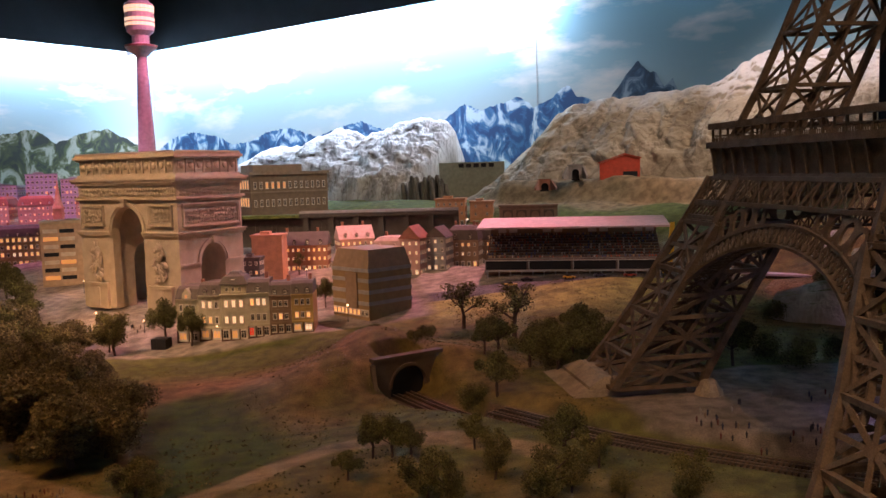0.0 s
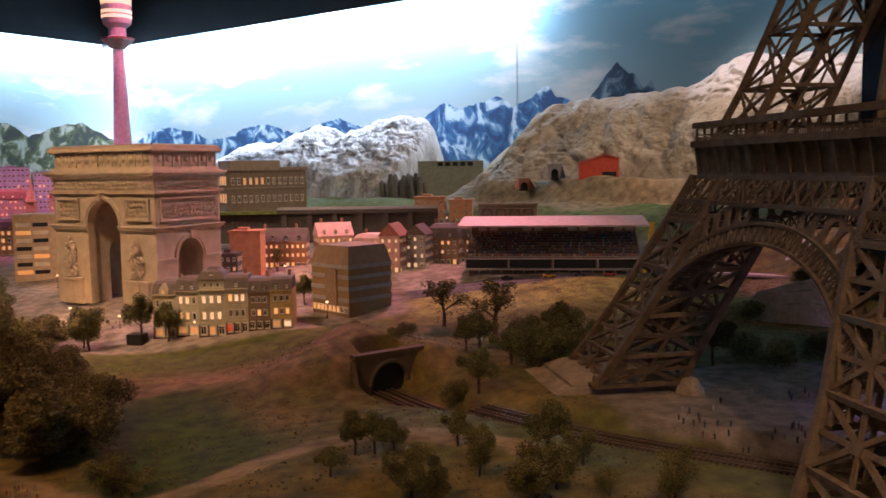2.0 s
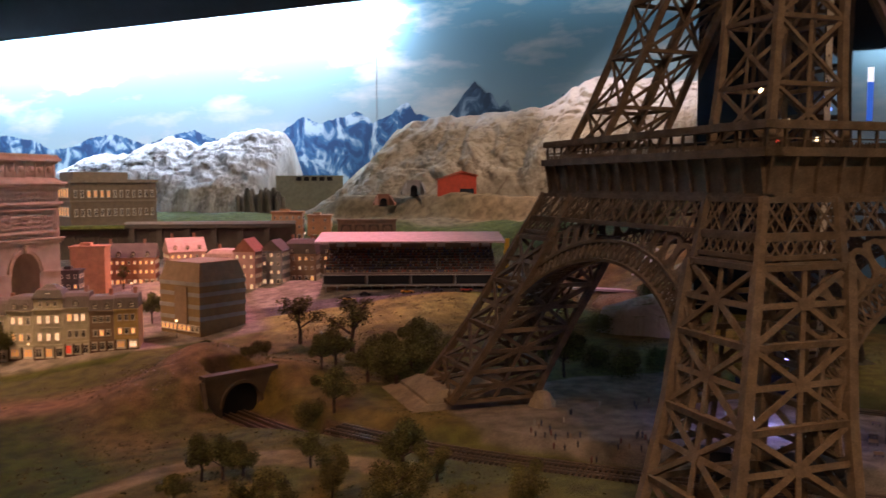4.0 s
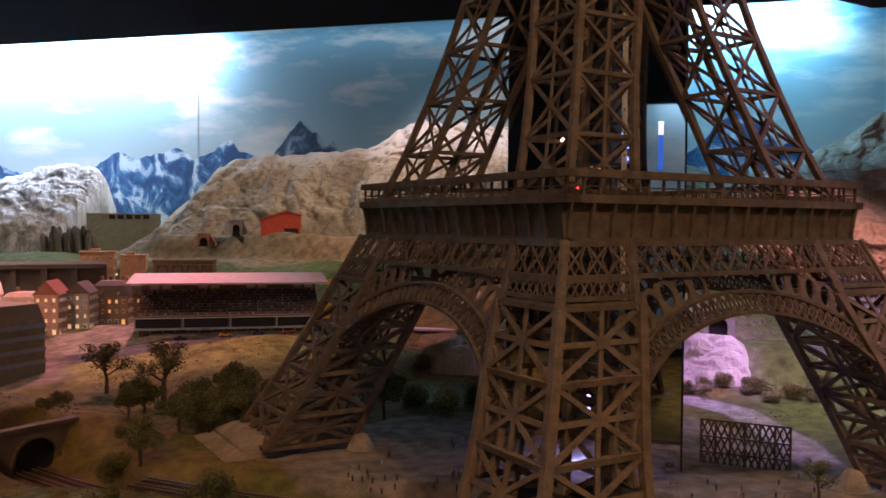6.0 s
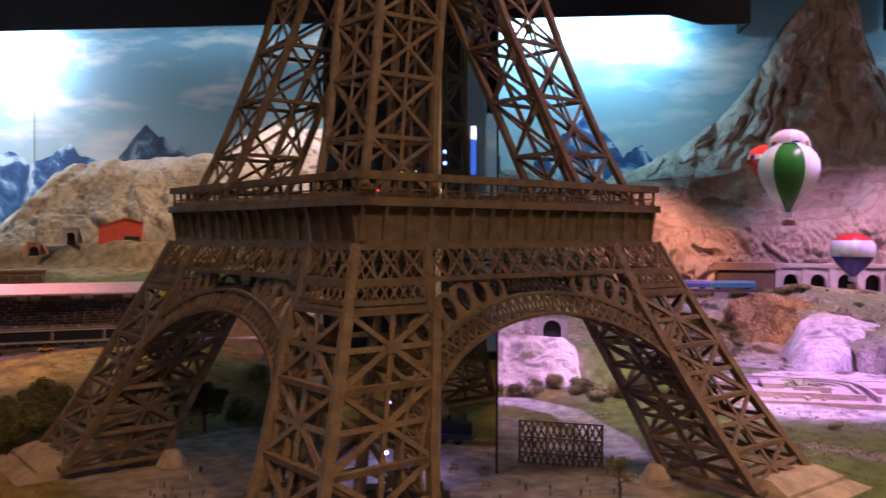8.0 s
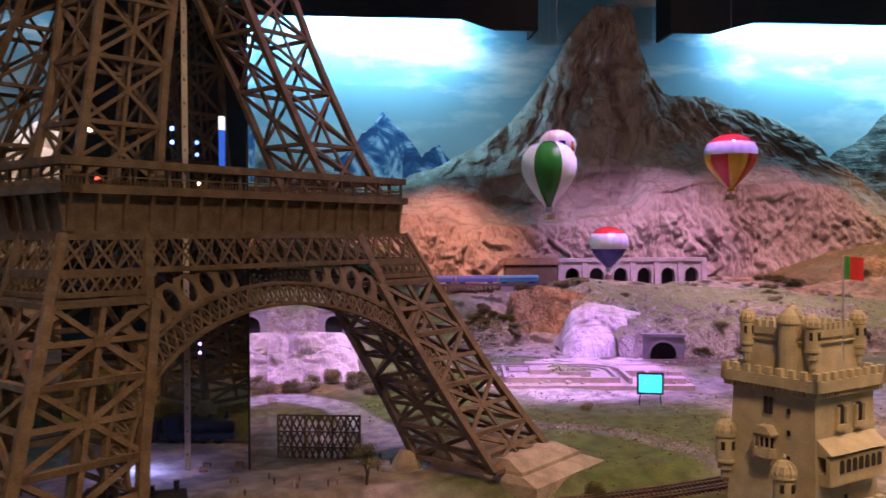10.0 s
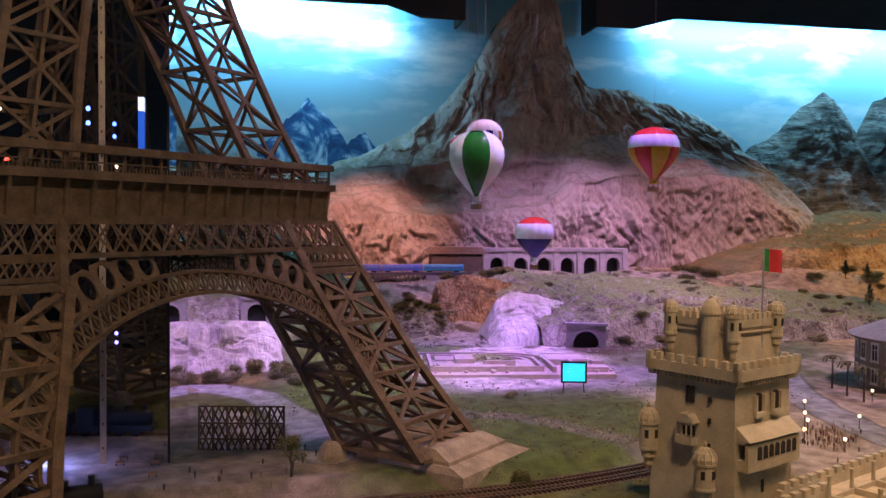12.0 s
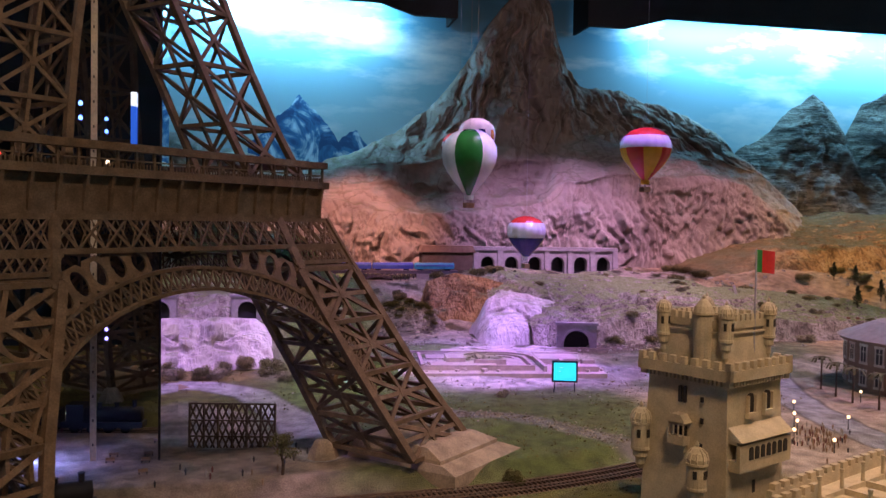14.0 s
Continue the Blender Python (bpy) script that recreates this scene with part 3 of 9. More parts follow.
        nt.links.new(both.outputs[0], mix.inputs["Factor"])
        nt.links.new(last, mix.inputs["A"])
        mix.inputs["B"].default_value = (*cap, 1)
        last = mix.outputs["Result"]
    nt.links.new(last, bsdf.inputs["Base Color"])
    rel = nt.nodes.new("ShaderNodeBump")
    rel.inputs["Strength"].default_value, rel.inputs["Distance"].default_value = 0.9, 0.02
    nt.links.new(b.outputs["Fac"], rel.inputs["Height"])
    rel2 = nt.nodes.new("ShaderNodeBump")
    rel2.inputs["Strength"].default_value, rel2.inputs["Distance"].default_value = 0.8, 0.06
    nt.links.new(a.outputs["Fac"], rel2.inputs["Height"])
    nt.links.new(rel.outputs["Normal"], rel2.inputs["Normal"])
    nt.links.new(rel2.outputs["Normal"], bsdf.inputs["Normal"])
    return mat


ROCK = rock_material("cast_rock", (0.40, 0.34, 0.25), (0.50, 0.45, 0.36), (0.78, 0.78, 0.78), 1.13, 0.25, (3.5, 3.5, 3.0), 0.9, 0.72, 0.62)
SNOWROCK = rock_material("snowy_rock", (0.50, 0.47, 0.43), (0.70, 0.69, 0.67), (0.86, 0.87, 0.88), 0.70, 0.02, (7, 7, 2.0), 1.2, 0.6, 0.55)
REDROCK = rock_material("red_rock", (0.31, 0.255, 0.215), (0.38, 0.32, 0.27), (0.15, 0.14, 0.07), 0.5, 0.93, (3, 3, 1.6), 1.0, 0.72, 0.7)
HILL = rock_material("grassy_rock", (0.36, 0.31, 0.26), (0.52, 0.47, 0.41), (0.24, 0.28, 0.12), 0.05, 0.84, (8, 8, 5), 2.0, 0.5, 0.45)
GREYROCK = rock_material("grey_rock", (0.155, 0.145, 0.125), (0.30, 0.275, 0.23), None, streak=(2.0, 2.0, 9.0))
CLIFF = rock_material("pale_cliff", (0.56, 0.51, 0.47), (0.70, 0.66, 0.62), (0.17, 0.20, 0.08), 0.05, 0.9, (5, 5, 1.6), 1.1, 0.75, 0.86)
EARTH = rock_material("ochre_cliff", (0.40, 0.24, 0.10), (0.52, 0.36, 0.18), (0.16, 0.15, 0.06), 0.05, 0.86, (7, 7, 3))


def mountain(name, crest, v0, vc, power, mat, label, seed, rough=0.07, cliff=0.0, cut=0.2, base=None, category="mountain", fold=1.5):
    """A cast rock massif: its crest runs along the wall over (u, z) pairs, its foot lies at v0 and its crest at vc.
    cliff: the share of the height that rises steeply from the foot within the first part (cut) of the depth."""
    cu, cz = np.array(crest).T
    us = np.linspace(cu[0], cu[-1], max(50, int((cu[-1] - cu[0]) * 90)))
    ss = np.concatenate([np.linspace(0, 1, 110), [1.04, 1.1]])
    U, S = np.meshgrid(us, ss)
    top = np.interp(U, cu, cz) + 0.02 * wave(U, U * 0, 0.05, seed, 3) * np.clip(np.interp(U, cu, cz), 0, 1)
    V = v0 + (vc - v0) * np.minimum(S, 1) + np.maximum(S - 1, 0) * 1.2
    X, Y = (U + V) * Q, (V - U) * Q
    low = land(X, Y) - 0.03 if base is None else base + 0 * X
    low = np.minimum(low, low[:1])
    foot = np.minimum(low, top)
    S1 = np.minimum(S, 1)
    wob = np.clip(S1 * (1 + 0.25 * wave(U, V, 0.35, seed + 1, 2)), 0, 1)
    face = np.minimum(cliff, 0.9 * (top - foot))
    rise = face * np.minimum(wob / cut, 1) ** 0.75 + (top - foot - face) * np.clip((S1 - cut * 0.6) / (1 - cut * 0.6), 0, 1) ** power if cliff else (top - foot) * S1 ** power
    Z = foot + rise - np.maximum(S - 1, 0) * 4 * (top - foot)
    amp = rough * np.clip((top - foot) * fold, 0, 1) * np.sin(np.pi * np.clip(S, 0, 1) ** 0.7 * 0.93)
    bend = 0.15 * grain(U, Z, 0.5, seed + 5, 2)
    ridge = 2.2 * np.abs(grain(U + bend, Z * 0.5 + V * 0.5, 0.2, seed, 5)) ** 0.8 - 1
    big = grain(U + bend, V + Z * 0.6, 0.45, seed + 3, 3)
    fine = grain(U, Z + V, 0.05, seed + 8, 4)
    V = V - amp * (0.9 * big + 0.5 * ridge + 0.16 * fine)
    Z = Z + amp * (0.3 * ridge + 0.12 * fine)
    X, Y = (U + V) * Q, (V - U) * Q
    n, m = len(us), len(ss)
    idx = np.arange(n * m).reshape(m, n)
    faces = np.stack([idx[:-1, :-1], idx[:-1, 1:], idx[1:, 1:], idx[1:, :-1]], -1).reshape(-1, 4)
    me = bpy.data.meshes.new(name)
    me.from_pydata(np.stack([X.ravel(), Y.ravel(), Z.ravel()], 1).tolist(), [], faces.tolist())
    me.shade_smooth()
    me.materials.append(mat)
    return tagged(new(name, me), label, category)


mountain("snowy_mountain", [(-7.3, 0.45), (-6.74, 0.79), (-6.3, 0.92), (-5.9, 0.89), (-5.59, 1.02), (-5.37, 1.04), (-5.09, 0.97), (-4.68, 1.07), (-4.4, 1.1), (-4.13, 1.04), (-4.06, 0.94), (-4.04, 0.3)], 3.05, 3.75, 0.62, SNOWROCK, "white plaster mountain with snow over grey rock", 1.0, 0.085)
mountain("rocky_mountain", [(-3.68, 0.42), (-3.45, 0.67), (-3.24, 0.84), (-3.04, 1.02), (-2.9, 1.1), (-2.6, 1.12), (-2.07, 1.15), (-1.84, 1.16), (-1.65, 1.28), (-1.45, 1.35), (-0.9, 1.3), (-0.5, 1.22), (0.0, 1.1), (0.5, 0.96)], 3.1, 3.65, 0.7, ROCK, "beige plaster mountain with snow along its crest", 5.0, 0.075)


def tiered_mountain():
    """The tall mountain: a cliff band, a sloping apron with strata and a cone with folds that run down from the peak."""
    crest = [(0.3, 0.9), (0.81, 0.99), (1.05, 1.09), (1.29, 1.2), (1.57, 1.41), (1.73, 1.58), (1.85, 1.76), (1.93, 1.91), (2.05, 2.1), (2.16, 2.22), (2.24, 2.27), (2.4, 2.27), (2.47, 2.22), (2.53, 2.0), (2.62, 1.745), (2.71, 1.62), (2.84, 1.62), (3.02, 1.6), (3.21, 1.54), (3.48, 1.47), (3.7, 1.38), (3.86, 1.3), (4.01, 1.12), (4.11, 1.0), (4.3, 0.75), (4.5, 0.5)]
    apron = [(0.3, 0.8), (0.96, 0.955), (1.41, 0.975), (1.72, 1.06), (1.98, 1.17), (2.3, 1.13), (2.72, 1.17), (3.18, 1.1), (3.65, 1.08), (4.0, 0.95), (4.3, 0.7), (4.5, 0.48)]
    ledge = [(0.3, 0.72), (0.785, 0.73), (0.98, 0.685), (1.36, 0.655), (1.7, 0.645), (2.16, 0.73), (2.35, 0.885), (3.0, 0.93), (3.45, 0.91), (3.6, 0.86), (3.93, 0.6), (4.3, 0.45), (4.5, 0.4)]
    us = np.linspace(0.3, 4.5, 640)
    ss = np.concatenate([np.linspace(0, 1, 52)[:-1], np.linspace(1, 2, 44)[:-1], np.linspace(2, 3, 76), [3.05, 3.12]])
    U, S = np.meshgrid(us, ss)
    top, mid, low = [np.interp(U, *np.array(k).T) for k in (crest, apron, ledge)]
    top = top + 0.018 * wave(U, U * 0, 0.045, 9.0, 3)
    low = low + 0.025 * wave(U, U * 0, 0.09, 4.0, 4)
    mid = np.minimum(mid + 0.02 * wave(U, U * 0, 0.12, 6.0, 3), top - 0.012)
    low = np.minimum(low, mid - 0.01)
    base = land((U + 3.12) * Q, (3.12 - U) * Q) - 0.03
    A, B, C = np.clip(S, 0, 1), np.clip(S - 1, 0, 1), np.clip(S - 2, 0, 1)
    Z = base + (low - base) * A + (mid - low) * B ** 1.1 + (top - mid) * C - np.maximum(S - 3, 0) * 3
    V = 3.12 + 0.12 * A ** 1.6 + 0.40 * B ** 0.85 + 0.43 * C ** 0.9 + np.maximum(S - 3, 0) * 0.9
    lean = U + 0.12 * grain(U, Z, 0.3, 14.0, 2)
    crag = np.abs(grain(lean * 1.9, Z * 0.55, 0.16, 9.0, 6))
    chips = np.abs(grain(U, Z, 0.06, 2.0, 4))
    V = V - np.sin(np.pi * np.clip(A * 0.97, 0, 1)) ** 0.6 * (A < 1) * (0.085 * crag + 0.05 * chips + 0.07 * grain(U, Z, 0.4, 7.0, 2) - 0.05)
    hold = np.sin(np.pi * np.clip(B, 0, 1)) ** 0.7
    strata = grain(U * 0.16, Z + 0.06 * grain(U, U * 0, 0.4, 3.0, 2), 0.05, 8.0, 3)
    V = V - hold * (0.035 * strata + 0.09 * grain(U, Z, 0.3, 11.0, 4))
    Z = Z + hold * 0.016 * grain(U, V, 0.08, 13.0, 4)
    ray = (U - 2.3) / (2.75 - Z) + 0.07 * grain(U, Z, 0.25, 17.0, 3)
    gully = 1 - np.minimum(1, 1.7 * np.abs(grain(ray, Z * 0.22, 0.11, 19.0, 3))) ** 0.7
    rib = np.abs(grain(ray, Z * 0.4, 0.045, 23.0, 3))
    grip = np.sin(np.pi * np.clip(C * 0.93 + 0.05, 0, 1)) ** 0.5 * (C > 0)
    V = V + grip * (0.12 * gully - 0.05 * rib - 0.04 + 0.035 * grain(U, Z, 0.10, 27.0, 4))
    Z = Z + grip * 0.016 * grain(U, Z, 0.08, 29.0, 3)
    X, Y = (U + V) * Q, (V - U) * Q
    n, m = len(us), len(ss)
    idx = np.arange(n * m).reshape(m, n)
    faces = np.stack([idx[:-1, :-1], idx[:-1, 1:], idx[1:, 1:], idx[1:, :-1]], -1).reshape(-1, 4)
    me = bpy.data.meshes.new("red_mountain")
    me.from_pydata(np.stack([X.ravel(), Y.ravel(), Z.ravel()], 1).tolist(), [], faces.tolist())
    me.shade_smooth()
    me.materials.append(REDROCK)
    return tagged(new("red_mountain", me), "tall brown plaster mountain with a sharp cone above cliffs", "mountain")


tiered_mountain()
mountain("grey_mountain", [(3.8, 0.9), (4.09, 1.2), (4.35, 1.35), (4.54, 1.55), (4.73, 1.67), (4.89, 1.57), (5.03, 1.34), (5.17, 1.6), (5.4, 1.7), (5.9, 1.5), (6.6, 1.2)], 3.6, 4.15, 0.8, GREYROCK, "grey layered plaster mountain with a pale top", 13.0)
mountain("ochre_hills", [(2.9, 0.3), (3.3, 0.42), (3.7, 0.56), (4.1, 0.66), (4.6, 0.72), (5.2, 0.7), (6.0, 0.72), (7.0, 0.6)], 2.5, 3.6, 0.8, EARTH, "low ochre plaster hills with dry scatter", 21.0, 0.09, cliff=0.16, cut=0.15)
mountain("pale_cliff", [(-0.75, 0.14), (-0.5, 0.225), (0.1, 0.235), (0.41, 0.235), (0.46, 0.2), (0.5, 0.05)], 1.10, 1.21, 0.5, CLIFF, "pale wrinkled plaster cliff below a terrace", 31.0, 0.075, category="cliff", fold=5.0)
mountain("pale_cliff", [(-0.6, 0.26), (-0.3, 0.36), (0.3, 0.37), (0.55, 0.33), (0.8, 0.2)], 1.42, 1.8, 0.55, HILL, "upper rocky bank with a tunnel mouth and green scatter", 35.0, 0.05, category="cliff", fold=3.0)
mountain("pale_cliff", [(1.35, 0.10), (1.41, 0.25), (1.49, 0.295), (1.6, 0.28), (1.7, 0.25), (1.8, 0.215), (1.92, 0.17), (1.98, 0.1)], 1.50, 1.70, 0.5, CLIFF, "white plaster quarry face beside the ruins", 41.0, 0.04, category="cliff", fold=4.0)
mountain("pale_cliff", [(-1.1, 0.1), (-0.92, 0.22), (-0.75, 0.31), (-0.5, 0.34), (-0.3, 0.3), (-0.15, 0.2)], 1.93, 2.15, 0.5, CLIFF, "pink-lit plaster rock face behind the square", 71.0, 0.05, category="cliff", fold=4.0)
mountain("ochre_rock", [(-0.98, 0.03), (-0.9, 0.12), (-0.75, 0.14), (-0.6, 0.12), (-0.5, 0.03)], 1.55, 1.7, 0.5, EARTH, "brown earth bank under the footbridge", 73.0, 0.03, category="rock", fold=5.0)
mountain("ochre_rock", [(1.17, 0.14), (1.21, 0.31), (1.35, 0.345), (1.5, 0.33), (1.6, 0.3), (1.66, 0.2)], 1.93, 2.08, 0.5, EARTH, "rust-coloured plaster rock beside the bridge", 45.0, 0.03, category="rock", fold=4.0)
mountain("rocky_slope", [(0.75, 0.2), (1.0, 0.27), (1.4, 0.29), (1.9, 0.25), (2.4, 0.29), (2.9, 0.33), (3.3, 0.3)], 2.3, 2.75, 0.6, ROCK, "broken beige rock slope below the arcade", 51.0, 0.06, category="slope")
mountain("grassy_slope", [(1.56, 0.2), (1.66, 0.31), (1.9, 0.32), (2.2, 0.31), (2.6, 0.29), (3.0, 0.27), (3.5, 0.22)], 1.43, 2.05, 0.55, HILL, "broken hillside with green scatter behind the ruins", 57.0, 0.09, cliff=0.09, cut=0.12, category="slope", fold=2.5)
mountain("grassy_slope", [(1.42, 0.12), (1.5, 0.31), (1.62, 0.345), (1.9, 0.34), (2.3, 0.32), (2.7, 0.3)], 1.70, 2.25, 0.5, HILL, "green hillside above the quarry face", 63.0, 0.08, category="slope", fold=2.5)
mountain("rocky_slope", [(0.92, 0.1), (1.0, 0.19), (1.1, 0.24), (1.2, 0.2), (1.28, 0.1)], 1.78, 1.95, 0.5, GREYROCK, "grey broken rocks under the bridge", 61.0, 0.04, category="rock", fold=5.0)

# basalt columns between the two mountains
BASALT = rock_material("basalt", (0.16, 0.145, 0.12), (0.27, 0.24, 0.20), None, 9.0, 0.5, (9.0, 9.0, 0.8), 1.6, 0.5, 0.6)
cliff = thing("basalt_cliff", Matrix.Identity(4), "dark grey cliff of upright basalt columns", "cliff")
dice = random.Random(21)
for k in range(26):
    q = k / 25
    base = Vector(uv(-4.06 + 0.36 * q + dice.uniform(-0.008, 0.008), 3.06 + 0.06 * (k % 3), 0.26))
    tall, r = 0.27 + 0.09 * math.sin(q * 2.6) + dice.uniform(-0.035, 0.035) - 0.07 * q, dice.uniform(0.017, 0.027)
    bm = bmesh.new()
    lathe(bm, [(r * 1.25, 0.0), (r * 1.05, tall * 0.5), (r * 0.85, tall * 0.94), (r * 0.5, tall), (0.0, tall + 0.004)], 7, Matrix.Translation(base) @ Matrix.Rotation(math.radians(dice.uniform(-9, 2)), 4, "Y") @ Matrix.Rotation(dice.uniform(0, 6), 4, "Z"))
    part("column", bm, BASALT, cliff)

# ---- painted mountains on the walls ----
def painted_rock(name, dark, mid, pale):
    mat = bpy.data.materials.new(name)
    mat.use_nodes = True
    nt = mat.node_tree
    bsdf = nt.nodes["Principled BSDF"]
    bsdf.inputs["Roughness"].default_value = 0.75
    geo = nt.nodes.new("ShaderNodeNewGeometry")
    mapping = nt.nodes.new("ShaderNodeMapping")
    mapping.inputs["Scale"].default_value, mapping.inputs["Rotation"].default_value = (3.6, 3.6, 3.0), (0.5, 0.4, 0)
    nt.links.new(geo.outputs["Position"], mapping.inputs["Vector"])
    n = nt.nodes.new("ShaderNodeTexNoise")
    n.inputs["Scale"].default_value, n.inputs["Detail"].default_value, n.inputs["Roughness"].default_value = 1.5, 7.0, 0.6
    n.inputs["Distortion"].default_value = 1.1
    nt.links.new(mapping.outputs[0], n.inputs["Vector"])
    ramp = nt.nodes.new("ShaderNodeValToRGB")
    ramp.color_ramp.elements[0].position, ramp.color_ramp.elements[1].position = 0.42, 0.60
    ramp.color_ramp.elements[0].color, ramp.color_ramp.elements[1].color = (*dark, 1), (*pale, 1)
    ramp.color_ramp.elements.new(0.51).color = (*mid, 1)
    nt.links.new(n.outputs["Fac"], ramp.inputs["Fac"])
    nt.links.new(ramp.outputs["Color"], bsdf.inputs["Base Color"])
    return mat


BLUE_PEAK = painted_rock("painted_blue_peaks", (0.012, 0.07, 0.19), (0.03, 0.17, 0.37), (0.52, 0.68, 0.78))
DARK_PEAK = painted_rock("painted_dark_peak", (0.02, 0.05, 0.09), (0.04, 0.10, 0.17), (0.25, 0.36, 0.46))
GREEN_PEAK = painted_rock("painted_green_hills", (0.03, 0.04, 0.035), (0.075, 0.10, 0.04), (0.34, 0.36, 0.30))


def mural(outline, base, mat, label, seed, west=False, jag=0.02, off=0.004):
    """A painted range: its skyline over (along, z) pairs, jagged like rock, down to a level base."""
    a, z = np.array(outline).T
    s = np.linspace(a[0], a[-1], max(30, int((a[-1] - a[0]) * 90)))
    top = np.interp(s, a, z) + jag * wave(s, s * 0.3, 0.02, seed, 4)
    pts = [(s[0], base)] + list(zip(s, np.maximum(top, base + 0.002))) + [(s[-1], base)]
    bm = bmesh.new()
    row = [bm.verts.new((p, -off, q)) for p, q in pts]
    low = [bm.verts.new((p, -off, base - 0.01)) for p, q in pts]
    for i in range(len(row) - 1):
        bm.faces.new((low[i], low[i + 1], row[i + 1], row[i]))
    ob = link_mesh("mural", bm, mat)
    if west:
        ob.matrix_basis = Matrix.Rotation(radians(-45), 4, "Z") @ Matrix.Translation((U_LEFT, 0, 0)) @ Matrix.Rotation(radians(90), 4, "Z")
    else:
        ob.matrix_basis = Matrix.Rotation(radians(-45), 4, "Z") @ Matrix.Translation((0, V_WALL, 0))
    return tagged(ob, label, "mural", "", "structure")


mural([(-9.05, 0.95), (-8.97, 1.0), (-8.79, 1.11), (-8.29, 1.16), (-7.93, 1.11), (-7.63, 0.98), (-7.34, 1.02), (-7.05, 1.1), (-6.69, 1.12), (-6.52, 1.09), (-6.27, 1.03), (-5.94, 1.1), (-5.62, 1.13), (-5.48, 1.08), (-5.2, 1.02), (-4.6, 0.9)], 0.5, BLUE_PEAK, "painted range of jagged blue peaks", 2.0)
mural([(-4.75, 0.95), (-4.6, 1.09), (-4.37, 1.23), (-4.19, 1.16), (-4.0, 1.2), (-3.77, 1.25), (-3.63, 1.15), (-3.52, 1.19), (-3.41, 1.25), (-3.31, 1.32), (-3.22, 1.22), (-3.07, 1.17), (-2.9, 1.0)], 0.5, BLUE_PEAK, "painted snowy blue mountains", 6.0, jag=0.012, off=0.008)
mural([(-2.95, 1.12), (-2.92, 1.17), (-2.82, 1.3), (-2.68, 1.46), (-2.58, 1.35), (-2.53, 1.36), (-2.46, 1.23), (-2.39, 1.29), (-2.35, 1.2), (-2.3, 1.1)], 0.9, DARK_PEAK, "painted dark blue pointed peak", 9.0, jag=0.012)
mural([(-1.97, 1.2), (-1.93, 1.33), (-1.9, 1.22)], 0.9, DARK_PEAK, "small painted dark rock", 9.0, jag=0.01)
mural([(0.3, 1.15), (0.43, 1.22), (0.5, 1.34), (0.6, 1.41), (0.66, 1.51), (0.75, 1.41), (0.87, 1.3), (0.95, 1.17), (1.02, 1.24), (1.08, 1.27), (1.14, 1.17), (1.2, 1.1)], 0.9, BLUE_PEAK, "painted snowy blue peak", 12.0, jag=0.012)
mural([(-1.0, 1.0), (2.4, 1.13), (2.77, 1.21), (3.02, 1.05), (3.37, 1.18), (3.66, 1.23), (4.02, 1.06), (4.28, 0.98)], 0.3, GREEN_PEAK, "painted green foothills", 15.0, True, jag=0.015)
bm = bmesh.new()
block(bm, (-3.603, V_WALL - 0.003, 1.0), (-3.5985, V_WALL - 0.0005, 2.1))
ob = link_mesh("trim", bm, GREY)
ob.rotation_euler = (0, 0, radians(-45))
tagged(ob, "dark seam between two wall panels", "seam", "", "structure")

# ---- trees and bushes ----
def leaf_material(name, colour, vary=0.35):
    mat = material(name, colour, 0.9, vary, 18, 160, 0.0)
    nt = mat.node_tree
    geo = nt.nodes.new("ShaderNodeNewGeometry")
    spread = nt.nodes.new("ShaderNodeMapRange")
    spread.inputs["To Min"].default_value, spread.inputs["To Max"].default_value = 0.45, 1.5
    nt.links.new(geo.outputs["Random Per Island"], spread.inputs["Value"])
    bsdf = nt.nodes["Principled BSDF"]
    old = bsdf.inputs["Base Color"].links[0].from_socket
    more = nt.nodes.new("ShaderNodeVectorMath")
    more.operation = "SCALE"
    nt.links.new(old, more.inputs[0])
    nt.links.new(spread.outputs["Result"], more.inputs["Scale"])
    nt.links.new(more.outputs[0], bsdf.inputs["Base Color"])
    return mat


LEAF = leaf_material("leaf_scatter", (0.125, 0.12, 0.038))
LEAF_OLIVE = leaf_material("olive_scatter", (0.165, 0.145, 0.048))
LEAF_DULL = leaf_material("dull_scatter", (0.15, 0.12, 0.05))
LEAF_PALE = leaf_material("pale_scatter", (0.26, 0.24, 0.14))
GRASS_FIBRE = leaf_material("grass_fibre", (0.16, 0.14, 0.05))
BARK = material("bark", (0.09, 0.06, 0.04), 0.9, 0.3, 60, 300, 0.4, depth=0.001)


def leaves(rng, blobs, count, size):
    """Many small tilted leaf clumps spread over the skins of a few uneven blobs."""
    bm = bmesh.new()
    for _ in range(count):
        c, r = rng.choice(blobs)
        d = Vector((rng.gauss(0, 1), rng.gauss(0, 1), rng.gauss(0, 1))).normalized()
        p = Vector(c) + Vector((d.x, d.y, d.z * 0.85)) * r * (rng.random() ** 0.35)
        a = Vector((rng.gauss(0, 1), rng.gauss(0, 1), rng.gauss(0, 1))).normalized()
        b = a.cross(d + Vector((0.01, 0.02, 0.03))).normalized()
        s = size * rng.uniform(0.6, 1.4)
        vs = [bm.verts.new(p + a * s), bm.verts.new(p + b * s * 0.7 + d * s * 0.3), bm.verts.new(p - a * s), bm.verts.new(p - b * s * 0.7 + d * s * 0.2)]
        bm.faces.new(vs)
    return bm


